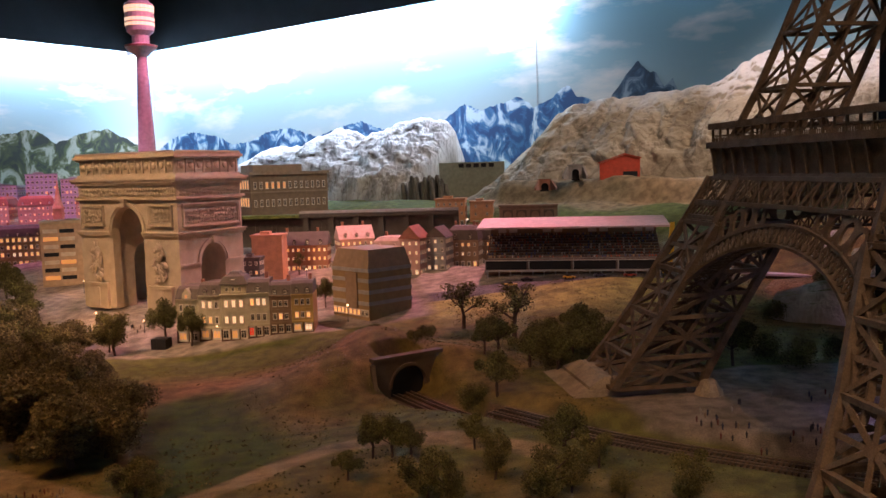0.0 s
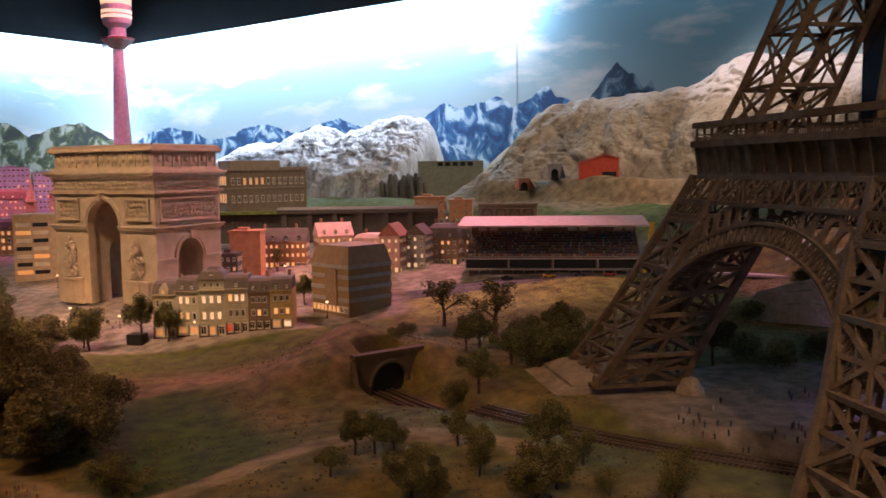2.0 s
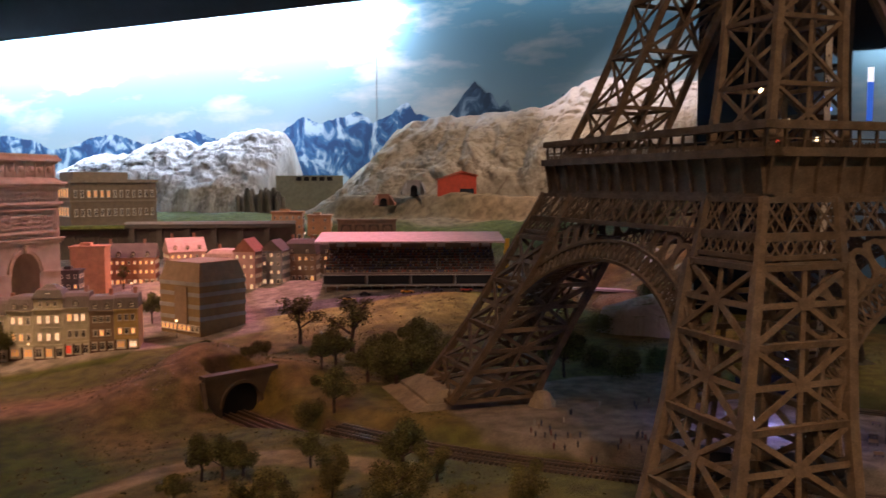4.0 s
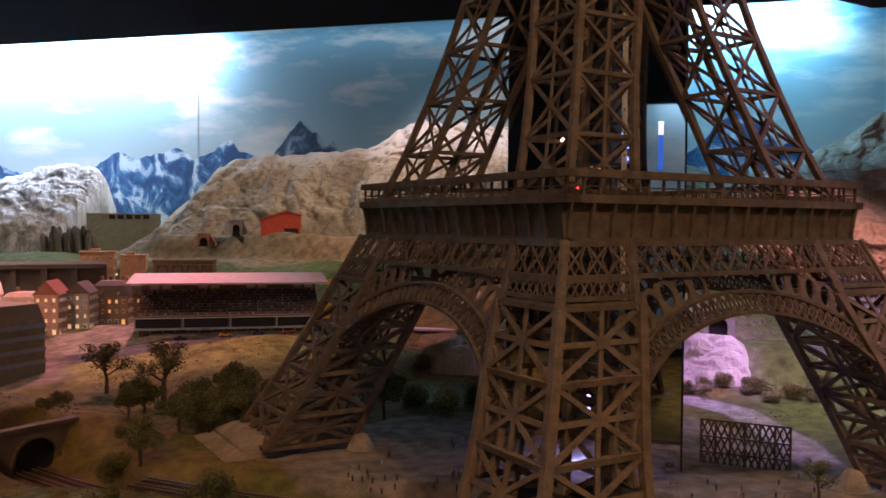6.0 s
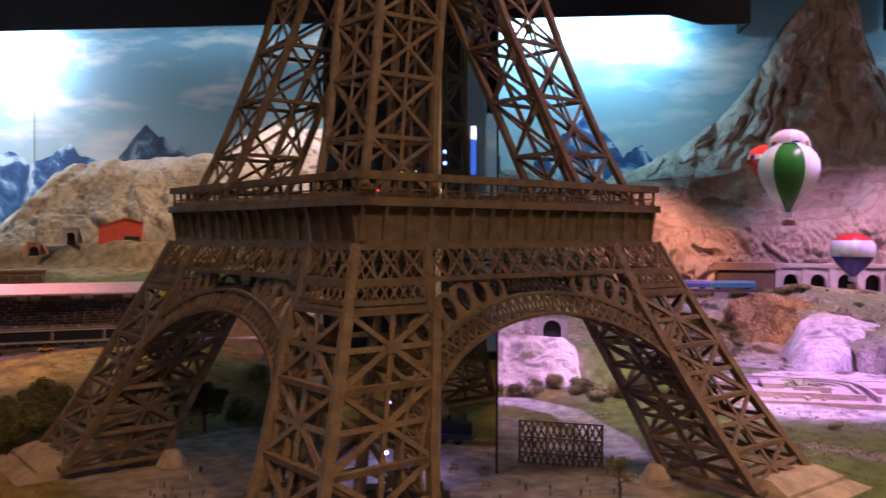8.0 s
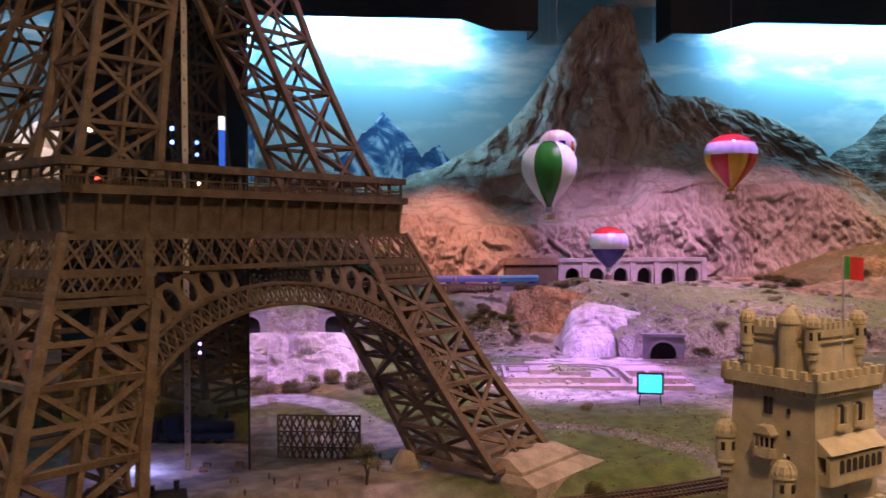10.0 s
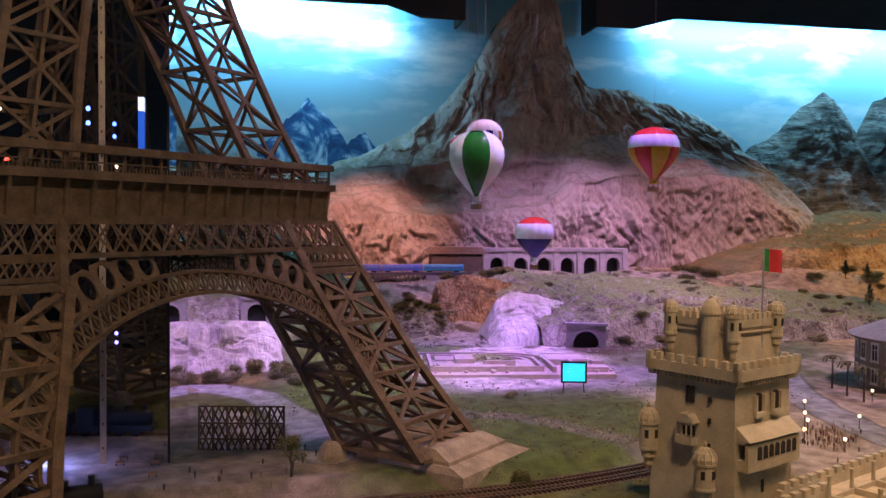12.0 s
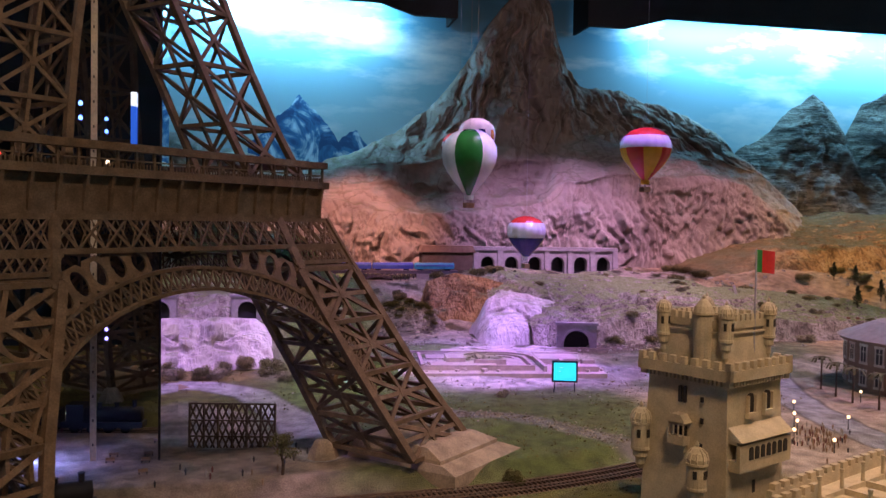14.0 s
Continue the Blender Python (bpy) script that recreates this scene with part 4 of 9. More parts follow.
def make_tree(seed, mat, spread, density, bare=0.42, name="tree", label=""):
    """A model tree one metre tall, to be scaled: trunk, forked limbs and clumped leaves."""
    rng = random.Random(seed)
    ob = thing(name, Matrix.Identity(4), label, "tree", "model trees")
    bm = bmesh.new()
    blobs = []
    bend = [Vector((rng.uniform(-0.04, 0.04), rng.uniform(-0.04, 0.04), z)) for z in (0.0, 0.25, 0.5, 0.75)]
    bend[0] = Vector((0, 0, -0.05))
    for k, (a, b) in enumerate(zip(bend, bend[1:])):
        bar(bm, a, b, 0.05 - 0.013 * k)
    for k in range(7):
        a = rng.uniform(0, 6.28)
        z = rng.uniform(min(0.3, bare + 0.1), 0.6)
        r = spread * rng.uniform(0.5, 1.0)
        tip = Vector((math.cos(a) * r, math.sin(a) * r, z + rng.uniform(0.08, 0.3)))
        bar(bm, (0, 0, z - 0.05), tip, 0.016)
        blobs.append((tip, spread * rng.uniform(0.32, 0.55)))
    for k in range(7):
        blobs.append(((rng.uniform(-0.1, 0.1), rng.uniform(-0.1, 0.1), rng.uniform(bare + 0.1, 0.86)), spread * rng.uniform(0.35, 0.6)))
    part("trunk", bm, BARK, ob)
    part("crown", leaves(rng, blobs, density, 0.019), mat, ob)
    return ob


def make_bush(seed, mat, label):
    rng = random.Random(seed)
    ob = thing("bush", Matrix.Identity(4), label, "bush", "model bushes")
    blobs = [((rng.uniform(-0.4, 0.4), rng.uniform(-0.4, 0.4), rng.uniform(0.2, 0.6)), rng.uniform(0.25, 0.42)) for _ in range(7)]
    part("foliage", leaves(rng, blobs, 3200, 0.03), mat, ob)
    return ob


PLANTS = [make_tree(1, LEAF, 0.38, 6500, 0.26, label="dark green model tree with a dense crown"),
          make_tree(2, LEAF_OLIVE, 0.40, 6500, 0.16, label="olive green model tree with an uneven crown"),
          make_tree(3, LEAF, 0.27, 1500, label="thin model tree with sparse dark leaves"),
          make_tree(4, LEAF_DULL, 0.46, 9000, 0.05, label="broad olive model tree with low branches"),
          make_bush(5, LEAF, "low dark green model bush"), make_bush(6, LEAF_OLIVE, "low olive model bush"), make_bush(7, LEAF_PALE, "pale dusty model bush")]
USED = set()


def plant(kind, x, y, size, turn=0.0, wide=1.0):
    """Sets a plant of that height on the land; the first of a kind is the one that was built."""
    m = Matrix.Translation((x, y, float(land(x, y)))) @ Matrix.Rotation(turn, 4, "Z")
    src = PLANTS[kind]
    if kind in USED:
        ob = copy_thing(src, m)
    else:
        ob, src.matrix_basis = src, m
        USED.add(kind)
    ob.scale = (size * wide, size * wide, size)
    return ob


rng = random.Random(4)
for kind, spots in ((0, [(-1.28, 0.14, 0.105), (-1.24, 0.125, 0.1), (-1.205, 0.1, 0.078), (-1.335, 0.02, 0.064), (-1.065, 0.135, 0.085), (-0.9, 0.02, 0.128), (-0.89, 0.93, 0.12), (-0.84, 0.97, 0.14), (-0.775, 0.82, 0.125), (-0.92, 0.6, 0.135), (-0.72, 0.71, 0.15), (-0.63, 0.86, 0.145), (-0.56, 1.03, 0.155), (-0.67, 1.0, 0.13), (-0.5, 0.9, 0.12), (-1.97, 1.72, 0.195, 0.72), (-1.865, 1.645, 0.162, 0.78), (-2.5, 1.55, 0.22), (-2.98, 3.0, 0.21), (-2.84, 2.72, 0.19), (-2.7, 2.42, 0.15), (-1.364, 2.02, 0.14, 0.75), (-0.21, 0.68, 0.165)]),
                    (1, [(-1.06, -0.05, 0.1, 0.75), (-1.2, -0.14, 0.105), (-1.17, -0.19, 0.09), (-0.85, -0.035, 0.074), (-0.995, -0.205, 0.11, 1.1), (-0.94, -0.15, 0.08), (-0.765, -0.255, 0.1, 0.9), (-2.135, 1.62, 0.172, 0.85), (-0.86, -0.2, 0.055), (-1.75, 0.11, 0.085, 1.25), (-1.71, 0.08, 0.06, 1.3), (-2.17, 1.68, 0.13)]),
                    (2, [(-0.87, 1.43, 0.178, 1.35), (-0.73, 1.216, 0.2, 1.2), (0.25, -0.44, 0.095), (-1.49, 2.75, 0.12), (-2.94, 3.04, 0.13)]),
                    (3, [(-2.435, 1.588, 0.24), (-2.3, 1.56, 0.15, 1.5), (-2.25, 0.98, 0.205), (-2.12, 0.82, 0.2), (-1.94, 0.36, 0.2), (-2.0, 0.45, 0.235), (-1.89, 0.6, 0.17), (-2.07, 0.52, 0.18), (-2.08, 1.1, 0.13), (-2.4, 1.3, 0.2), (-2.2, 0.68, 0.17), (-1.97, 0.68, 0.15), (-1.88, 0.42, 0.15)]),
                    (4, [(-0.68, 0.98, 0.13), (-0.51, 1.12, 0.125), (-0.97, 0.66, 0.078), (-0.7, 0.76, 0.09), (-0.03, 0.64, 0.09), (0.11, 0.66, 0.085), (-0.08, 0.74, 0.09), (0.84, 0.5, 0.06), (0.93, 0.5, 0.058), (1.03, 0.36, 0.075), (0.57, -0.83, 0.04), (-0.58, 0.98, 0.11), (3.22, -0.12, 0.11), (3.61, -0.6, 0.11), (0.26, 1.3, 0.085)]),
                    (5, [(-2.29, 1.74, 0.125), (-2.4, 1.62, 0.15), (0.78, 0.54, 0.055), (1.04, 0.5, 0.07), (1.1, 0.26, 0.065), (-1.2, 1.25, 0.05), (-1.02, 1.3, 0.06), (-1.75, 0.12, 0.07), (3.4, -0.36, 0.1), (0.48, 1.3, 0.1), (-1.1, 0.98, 0.05), (1.17, 0.22, 0.065)]),
                    (6, [(0.88, 0.47, 0.055), (1.13, 0.2, 0.06), (1.0, 0.26, 0.06), (1.25, -0.42, 0.035), (1.3, 0.3, 0.06), (3.59, -0.78, 0.08)])):
    for x, y, size, *wide in spots:
        plant(kind, x, y, size, rng.uniform(0, 6.28), wide[0] if wide else rng.uniform(0.85, 1.1) * (1.15 if kind == 3 else 1.0))

for _ in range(70):
    u, v = rng.uniform(0.7, 4.2), rng.uniform(1.35, 2.95)
    x, y = (u + v) * Q, (v - u) * Q
    if math.hypot((x - 1.72) / 0.5, (y + 0.15) / 0.3) < 1 or math.hypot(x - 2.2, y + 0.26) < 0.12:
        continue
    plant(rng.choice((4, 5, 5, 6)), x, y, rng.uniform(0.025, 0.07), rng.uniform(0, 6.28), rng.uniform(1.0, 1.8))

# low scatter: tufts over grass, slopes and river banks
rng = random.Random(11)
dice = np.random.RandomState(11)
tx, ty = dice.uniform(-2.6, 1.9, 52000), dice.uniform(-1.2, 2.0, 52000)
tu, tv = (tx - ty) * Q, (tx + ty) * Q
keep = (tv > -1.4) & (tv < 2.2) & ~((np.maximum(abs(tx), abs(ty)) < 0.68) & (tv > -0.33)) & ~((tu > 0.3) & (dice.rand(52000) < 0.6)) & ~((tx < -0.9) & (ty > 1.35))
keep &= to_line(tx, ty, TRACK) > 0.07
for p in PATHS:
    keep &= to_line(tx, ty, p) > 0.05
sandy = np.exp(-(((tx + 1.72) / 0.36) ** 2 + ((ty - 0.95) / 0.26) ** 2))
keep &= dice.rand(52000) > 1.15 * sandy
keep &= (grain(tx, ty, 0.12, 3.0, 3) + dice.uniform(-0.5, 0.5, 52000)) > -0.1
tx, ty = tx[keep], ty[keep]
tz = land(tx, ty)
verts, quads = [], []
for x, y, z in zip(tx.tolist(), ty.tolist(), tz.tolist()):
    r = rng.uniform(0.0010, 0.0032)
    for _ in range(2):
        a = rng.uniform(0, 6.28)
        dx, dy = math.cos(a) * r, math.sin(a) * r
        ox, oy = x + rng.uniform(-r, r), y + rng.uniform(-r, r)
        k = len(verts)
        verts += [(ox - dx, oy - dy, z - 0.001), (ox + dx, oy + dy, z - 0.001), (ox + dx * 0.4, oy + dy * 0.4, z + r * 1.2), (ox - dx * 0.5, oy - dy * 0.5, z + r)]
        quads.append((k, k + 1, k + 2, k + 3))
me = bpy.data.meshes.new("grass_tufts")
me.from_pydata(verts, [], quads)
me.materials.append(GRASS_FIBRE)
tagged(new("grass_tufts", me), "small tufts of olive grass scatter", "grass", "", "stuff")
bm = bmesh.new()
for _ in range(1100):
    k = rng.random()
    if k < 0.62:
        i = rng.randrange(len(RIVER) - 1)
        t = rng.random()
        x, y = [a + (b - a) * t + rng.gauss(0, 0.028) for a, b in zip(RIVER[i], RIVER[i + 1])]
        s = rng.uniform(0.002, 0.006)
    elif k < 0.8:
        x, y, s = rng.gauss(1.7, 0.3), rng.gauss(-0.25, 0.22), rng.uniform(0.002, 0.006)
    else:
        x, y, s = rng.uniform(-1.45, -1.1), rng.uniform(0.8, 1.3), rng.uniform(0.001, 0.003)
    z = float(land(x, y))
    ps = [Vector((x, y, z)) + Vector((rng.uniform(-1, 1), rng.uniform(-1, 1), rng.uniform(-0.5, 0.9))) * s for _ in range(3)]
    q4 = [bm.verts.new(p) for p in (ps[0] + Vector((s, 0, 0)), ps[1] + Vector((-s, 0, 0)), ps[2] + Vector((0, s, 0)), Vector((x, y, z + s)))]
    for f in ((0, 1, 3), (1, 2, 3), (2, 0, 3)):
        bm.faces.new([q4[i] for i in f])
tagged(link_mesh("loose_stones", bm, HILL), "loose pale stones on banks and rubble ground", "stones", "", "stuff")

# broken rocks and shrubs over the slopes
SLOPES = [ob for ob in bpy.data.objects if ob.name.startswith(("grassy_slope", "rocky_slope"))]
bm = bmesh.new()
for ob in SLOPES:
    verts = ob.data.vertices
    wide = int(len(verts) * 0.9)
    for k in range(300):
        p = verts[rng.randrange(wide)].co
        if p.z < float(land(p.x, p.y)) + 0.004:
            continue
        if k < 16:
            tuft = plant(rng.choice((4, 5, 5, 6)), p.x, p.y, rng.uniform(0.018, 0.045), rng.uniform(0, 6.28), rng.uniform(1.1, 1.9))
            tuft.location.z = p.z - 0.004
            continue
        s = rng.uniform(0.003, 0.013)
        ring = [Vector((p.x + math.cos(j * 1.2566 + k) * s * rng.uniform(0.7, 1.5), p.y + math.sin(j * 1.2566 + k) * s * rng.uniform(0.7, 1.5), p.z - 0.006)) for j in range(5)]
        low = [bm.verts.new(a) for a in ring]
        high = [bm.verts.new(a.lerp(p, 0.35) + Vector((0, 0, s * rng.uniform(0.6, 1.2)))) for a in ring]
        for j in range(5):
            bm.faces.new((low[j], low[(j + 1) % 5], high[(j + 1) % 5], high[j]))
        bm.faces.new(high)
for k in range(640):
    u, v = (rng.uniform(0.5, 4.3), rng.uniform(1.25, 2.95)) if k < 500 else (rng.gauss(1.97, 0.16), rng.gauss(1.5, 0.2))
    p = Vector(((u + v) * Q, (v - u) * Q, 0))
    if math.hypot((p.x - 1.72) / 0.42, (p.y + 0.15) / 0.26) < 1:
        continue
    p.z = float(land(p.x, p.y))
    s = rng.uniform(0.003, 0.016)
    ring = [p + Vector((math.cos(j * 1.2566) * s * rng.uniform(0.7, 1.5), math.sin(j * 1.2566) * s * rng.uniform(0.7, 1.5), -0.005)) for j in range(5)]
    low = [bm.verts.new(a) for a in ring]
    high = [bm.verts.new(a.lerp(p, 0.35) + Vector((0, 0, s * rng.uniform(0.6, 1.2)))) for a in ring]
    for j in range(5):
        bm.faces.new((low[j], low[(j + 1) % 5], high[(j + 1) % 5], high[j]))
    bm.faces.new(high)
tagged(link_mesh("broken_rocks", bm, HILL), "broken rocks strewn over the slopes", "rocks", "", "stuff")

# ---- the iron lattice tower ----
TZ, TO = (0.05, 0.08, 0.23, 0.37, 0.50, 0.60, 0.75, 0.92, 1.09, 1.32), (0.675, 0.655, 0.572, 0.510, 0.452, 0.41, 0.347, 0.292, 0.243, 0.19)
TI = (0.432, 0.425, 0.374, 0.320, 0.272, 0.24, 0.195, 0.145, 0.09, 0.03)


def t_out(z):
    return float(np.interp(z, TZ, TO))


def t_in(z):
    return float(np.interp(z, TZ, TI))


tower = thing("lattice_tower", Matrix.Identity(4), "tall brown iron lattice tower model on four legs", "tower")


def leg_corner(k, z):
    """The four corners of the leg in the +x +y quarter at height z."""
    o, i = t_out(z), t_in(z)
    return [Vector((o, o, z)), Vector((i, o, z)), Vector((i, i, z)), Vector((o, i, z))][k]


def chord_mesh(k, levels, chord, turn):
    """One corner chord of a leg."""
    bm = bmesh.new()
    for z0, z1 in zip(levels, levels[1:]):
        bar(bm, leg_corner(k, z0), leg_corner(k, z1), chord, chord, (1, 0, 0))
    bmesh.ops.transform(bm, matrix=turn, verts=bm.verts)
    return bm


def cross_mesh(k, z, chord, turn):
    """One level bar between two chords."""
    bm = bmesh.new()
    bar(bm, leg_corner(k, z), leg_corner((k + 1) % 4, z), chord * 0.85, chord * 0.6)
    bmesh.ops.transform(bm, matrix=turn, verts=bm.verts)
    return bm


def brace_mesh(k, z0, z1, brace, turn, middle=True):
    """One braced panel of a leg: a cross, a middle post and a middle rail, with a gusset plate."""
    bm = bmesh.new()
    a0, b0, a1, b1 = leg_corner(k, z0), leg_corner((k + 1) % 4, z0), leg_corner(k, z1), leg_corner((k + 1) % 4, z1)
    face = (b0 - a0).cross(a1 - a0).normalized()
    bar(bm, a0, b1, brace, brace * 0.6, face)
    bar(bm, b0, a1, brace, brace * 0.5, face)
    bar(bm, (a0 + b0) / 2, (a1 + b1) / 2, brace * 0.9, brace * 0.4, face)
    if middle:
        bar(bm, (a0 + a1) / 2, (b0 + b1) / 2, brace, brace * 0.45, face)
    c = (a0 + b0 + a1 + b1) / 4
    bar(bm, c - face * brace * 0.4, c + face * brace * 0.4, brace * 2.1, brace * 2.1)
    bmesh.ops.transform(bm, matrix=turn, verts=bm.verts)
    return bm


LOW = [0.075, 0.155, 0.262, 0.375, 0.49]
HIGH = [0.69, 0.80, 0.926, 1.05, 1.17, 1.3]
FOOT_STONE = material("footing_stone", (0.30, 0.23, 0.16), 0.85, 0.25, 25, 260, 0.3, depth=0.002)
for q in range(4):
    turn = Matrix.Rotation(math.pi / 2 * q, 4, "Z")
    for levels, chord, brace, nm in ((LOW, 0.0165, 0.0098, "leg"), (HIGH, 0.0135, 0.0074, "upper_leg")):
        leg = new(nm)
        leg.parent = tower
        for k in range(4):
            part("chord", chord_mesh(k, levels, chord, turn), IRON, leg)
            for z in levels:
                part("level_bar", cross_mesh(k, z, chord, turn), IRON, leg)
        for z0, z1 in zip(levels, levels[1:]):
            for k in range(4):
                part("braced_panel", brace_mesh(k, z0, z1, brace, turn, nm == "leg"), IRON, leg)
    # stone footing: sloped courses with a set-back between them
    base = None
    for nm, rings in (("footing", ((0.752, 0.452, 0.015), (0.752, 0.452, 0.050), (0.716, 0.456, 0.066))), ("capstone", ((0.708, 0.460, 0.0662), (0.708, 0.460, 0.075), (0.668, 0.466, 0.098)))):
        bm = bmesh.new()
        loops = [[bm.verts.new((a, b, z)) for a, b in ((i, i), (o, i), (o, o), (i, o))] for o, i, z in rings]
        for lo, hi in zip(loops, loops[1:]):
            for a in range(4):
                bm.faces.new((lo[a], lo[(a + 1) % 4], hi[(a + 1) % 4], hi[a]))
        bm.faces.new(loops[-1])
        bm.faces.new(loops[0][::-1])
        bmesh.ops.transform(bm, matrix=turn, verts=bm.verts)
        ob = part(nm, bm, FOOT_STONE, base or tower, "sloped stone capstone" if base else "sloped stone footing of the leg")
        base = base or ob
    # a small pedestal for the chord that stands on the square
    bm = bmesh.new()
    lathe(bm, [(0.042, 0.0), (0.034, 0.03), (0.02, 0.055), (0.014, 0.06)], 9, turn @ Matrix.Translation((0.412, 0.412, 0.03)))
    part("pedestal", bm, FOOT_STONE, base, "rough stone pedestal")


def face_point(x, z, out=0.0):
    """A point on the sloping front face (towards -y)."""
    return Vector((x, -t_out(z) - out, z))


def lattice(bm, z0, z1, n, w, xs=None):
    """A band of crossed bars between two heights on the front face."""
    for a in range(n):
        x0a, x1a = -t_out(z0) + 2 * t_out(z0) * a / n, -t_out(z0) + 2 * t_out(z0) * (a + 1) / n
        x0b, x1b = -t_out(z1) + 2 * t_out(z1) * a / n, -t_out(z1) + 2 * t_out(z1) * (a + 1) / n
        bar(bm, face_point(x0a, z0), face_point(x1b, z1), w, w * 0.6, (0, 1, 0.4))
        bar(bm, face_point(x1a, z0), face_point(x0b, z1), w, w * 0.6, (0, 1, 0.4))


for q in range(4):
    turn = Matrix.Rotation(math.pi / 2 * q, 4, "Z")
    # girder under the gallery
    bm = bmesh.new()
    lattice(bm, 0.542, 0.597, 17, 0.0046)
    lattice(bm, 0.542, 0.597, 34, 0.0022)
    for z in (0.540, 0.597):
        bar(bm, face_point(-t_out(z), z), face_point(t_out(z), z), 0.009, 0.009)
    for x in (-1.0, -0.63, 0.63, 1.0):
        bar(bm, face_point(x * t_out(0.48), 0.48), face_point(x * t_out(0.6), 0.6), 0.017, 0.01, (0, 1, 0.4))
    for s in (-1, 1):
        n = 9
        for z in (0.505, 0.535, 0.494):
            bar(bm, face_point(s * t_in(z), z), face_point(s * t_out(z), z), 0.007, 0.008)
        for a in range(n):
            xa = [t_in(0.505) + (t_out(0.505) - t_in(0.505)) * (a + e) / n for e in (0, 1)]
            xb = [t_in(0.535) + (t_out(0.535) - t_in(0.535)) * (a + e) / n for e in (0, 1)]
            bar(bm, face_point(s * xa[0], 0.505), face_point(s * xb[1], 0.535), 0.0035, 0.003, (0, 1, 0.4))
            bar(bm, face_point(s * xa[1], 0.505), face_point(s * xb[0], 0.535), 0.0035, 0.003, (0, 1, 0.4))
    bmesh.ops.transform(bm, matrix=turn, verts=bm.verts)
    part("girder", bm, IRON, tower, "lattice girder under the gallery")
    # spandrel: a row of plates with oval holes that follows the arch
    for s in (-1, 1):
        for c in range(8):
            a0, a1 = radians(33 + c * 5.6), radians(33 + (c + 1) * 5.6)
            ends = []
            for a in (a0, a1):
                foot = Vector((0.43 * math.cos(a), 0.205 + 0.30 * math.sin(a)))
                out = Vector((math.cos(a), math.sin(a) * 1.25)).normalized()
                reach = min(0.058, (0.540 - foot.y) / out.y)
                ends.append((foot, foot + out * reach))
            (b0, t0), (b1, t1) = ends
            bm = bmesh.new()
            loops = []
            n = 16
            for depth in (-0.004, -0.010):
                for hole in (False, True):
                    loop = []
                    for k in range(n):
                        w = 2 * math.pi * (k + 0.5) / n
                        x, y = math.cos(w), math.sin(w)
                        if hole:
                            p, r = 0.5 + 0.33 * x, 0.52 + 0.38 * y
                        else:
                            m = max(abs(x), abs(y))
                            p, r = 0.5 + 0.5 * x / m, 0.5 + 0.5 * y / m
                        at = (b0 * (1 - p) + b1 * p) * (1 - r) + (t0 * (1 - p) + t1 * p) * r
                        loop.append(bm.verts.new(face_point(s * at.x, at.y, depth)))
                    loops.append(loop)
            for k in range(n):
                j = (k + 1) % n
                bm.faces.new((loops[0][k], loops[0][j], loops[1][j], loops[1][k]))
                bm.faces.new((loops[2][k], loops[2][j], loops[3][j], loops[3][k]))
                bm.faces.new((loops[1][k], loops[1][j], loops[3][j], loops[3][k]))
            bmesh.ops.transform(bm, matrix=turn, verts=bm.verts)
            part("spandrel_plate", bm, IRON, tower)
    # arch
    bm = bmesh.new()
    n = 52
    half = 0.40
    pts = []
    for a in range(n + 1):
        ang = math.pi * (0.03 + 0.94 * a / n)
        x = -math.cos(ang) * half
        zl, zu = 0.19 + 0.275 * math.sin(ang), 0.205 + 0.30 * math.sin(ang)
        xu = -math.cos(ang) * (half + 0.03)
        pts.append((face_point(x, zl, -0.005), face_point(xu, zu, -0.005)))
    low, high, web, inner = bm, bmesh.new(), bmesh.new(), bmesh.new()
    for (l0, u0), (l1, u1) in zip(pts, pts[1:]):
        back = Vector((0, 0.055, 0))
        bar(low, l0, l1, 0.006, 0.014, (0, 1, 0))
        bar(inner, l0 + back, l1 + back, 0.006, 0.010, (0, 1, 0))
        bar(high, u0, u1, 0.006, 0.012, (0, 1, 0))
        bar(web, l0, u1, 0.0034, 0.003, (0, 1, 0))
        bar(web, l1, u0, 0.0034, 0.003, (0, 1, 0))
        bar(web, l0, u0, 0.0026, 0.004, (0, 1, 0))
        bar(web, l0, l1 + back, 0.003, 0.003)
    arch_rib = None
    for b, nm in ((low, "arch_rib"), (high, "outer_rib"), (inner, "inner_rib"), (web, "rib_web")):
        bmesh.ops.transform(b, matrix=turn, verts=b.verts)
        ob = part(nm, b, IRON, arch_rib or tower, "" if arch_rib else "decorated lattice arch between two legs")
        arch_rib = arch_rib or ob
    tagged(ob, kind="stuff")
    # gallery band with brackets
    bm = bmesh.new()
    for k in range(6):
        a0, a1 = k / 6 * math.pi / 2, (k + 1) / 6 * math.pi / 2
        y0, y1 = -0.3995 - 0.0105 * (1 - math.cos(a0)), -0.3995 - 0.0105 * (1 - math.cos(a1))
        z0, z1 = 0.606 + 0.062 * math.sin(a0), 0.606 + 0.062 * math.sin(a1)
        f = [bm.verts.new(p) for p in ((y0, y0, z0), (-y0, y0, z0), (-y1, y1, z1), (y1, y1, z1))]
        bm.faces.new(f)
    bmesh.ops.transform(bm, matrix=turn, verts=bm.verts)
    band = part("gallery_band", bm, IRON, tower, "curved gallery band")
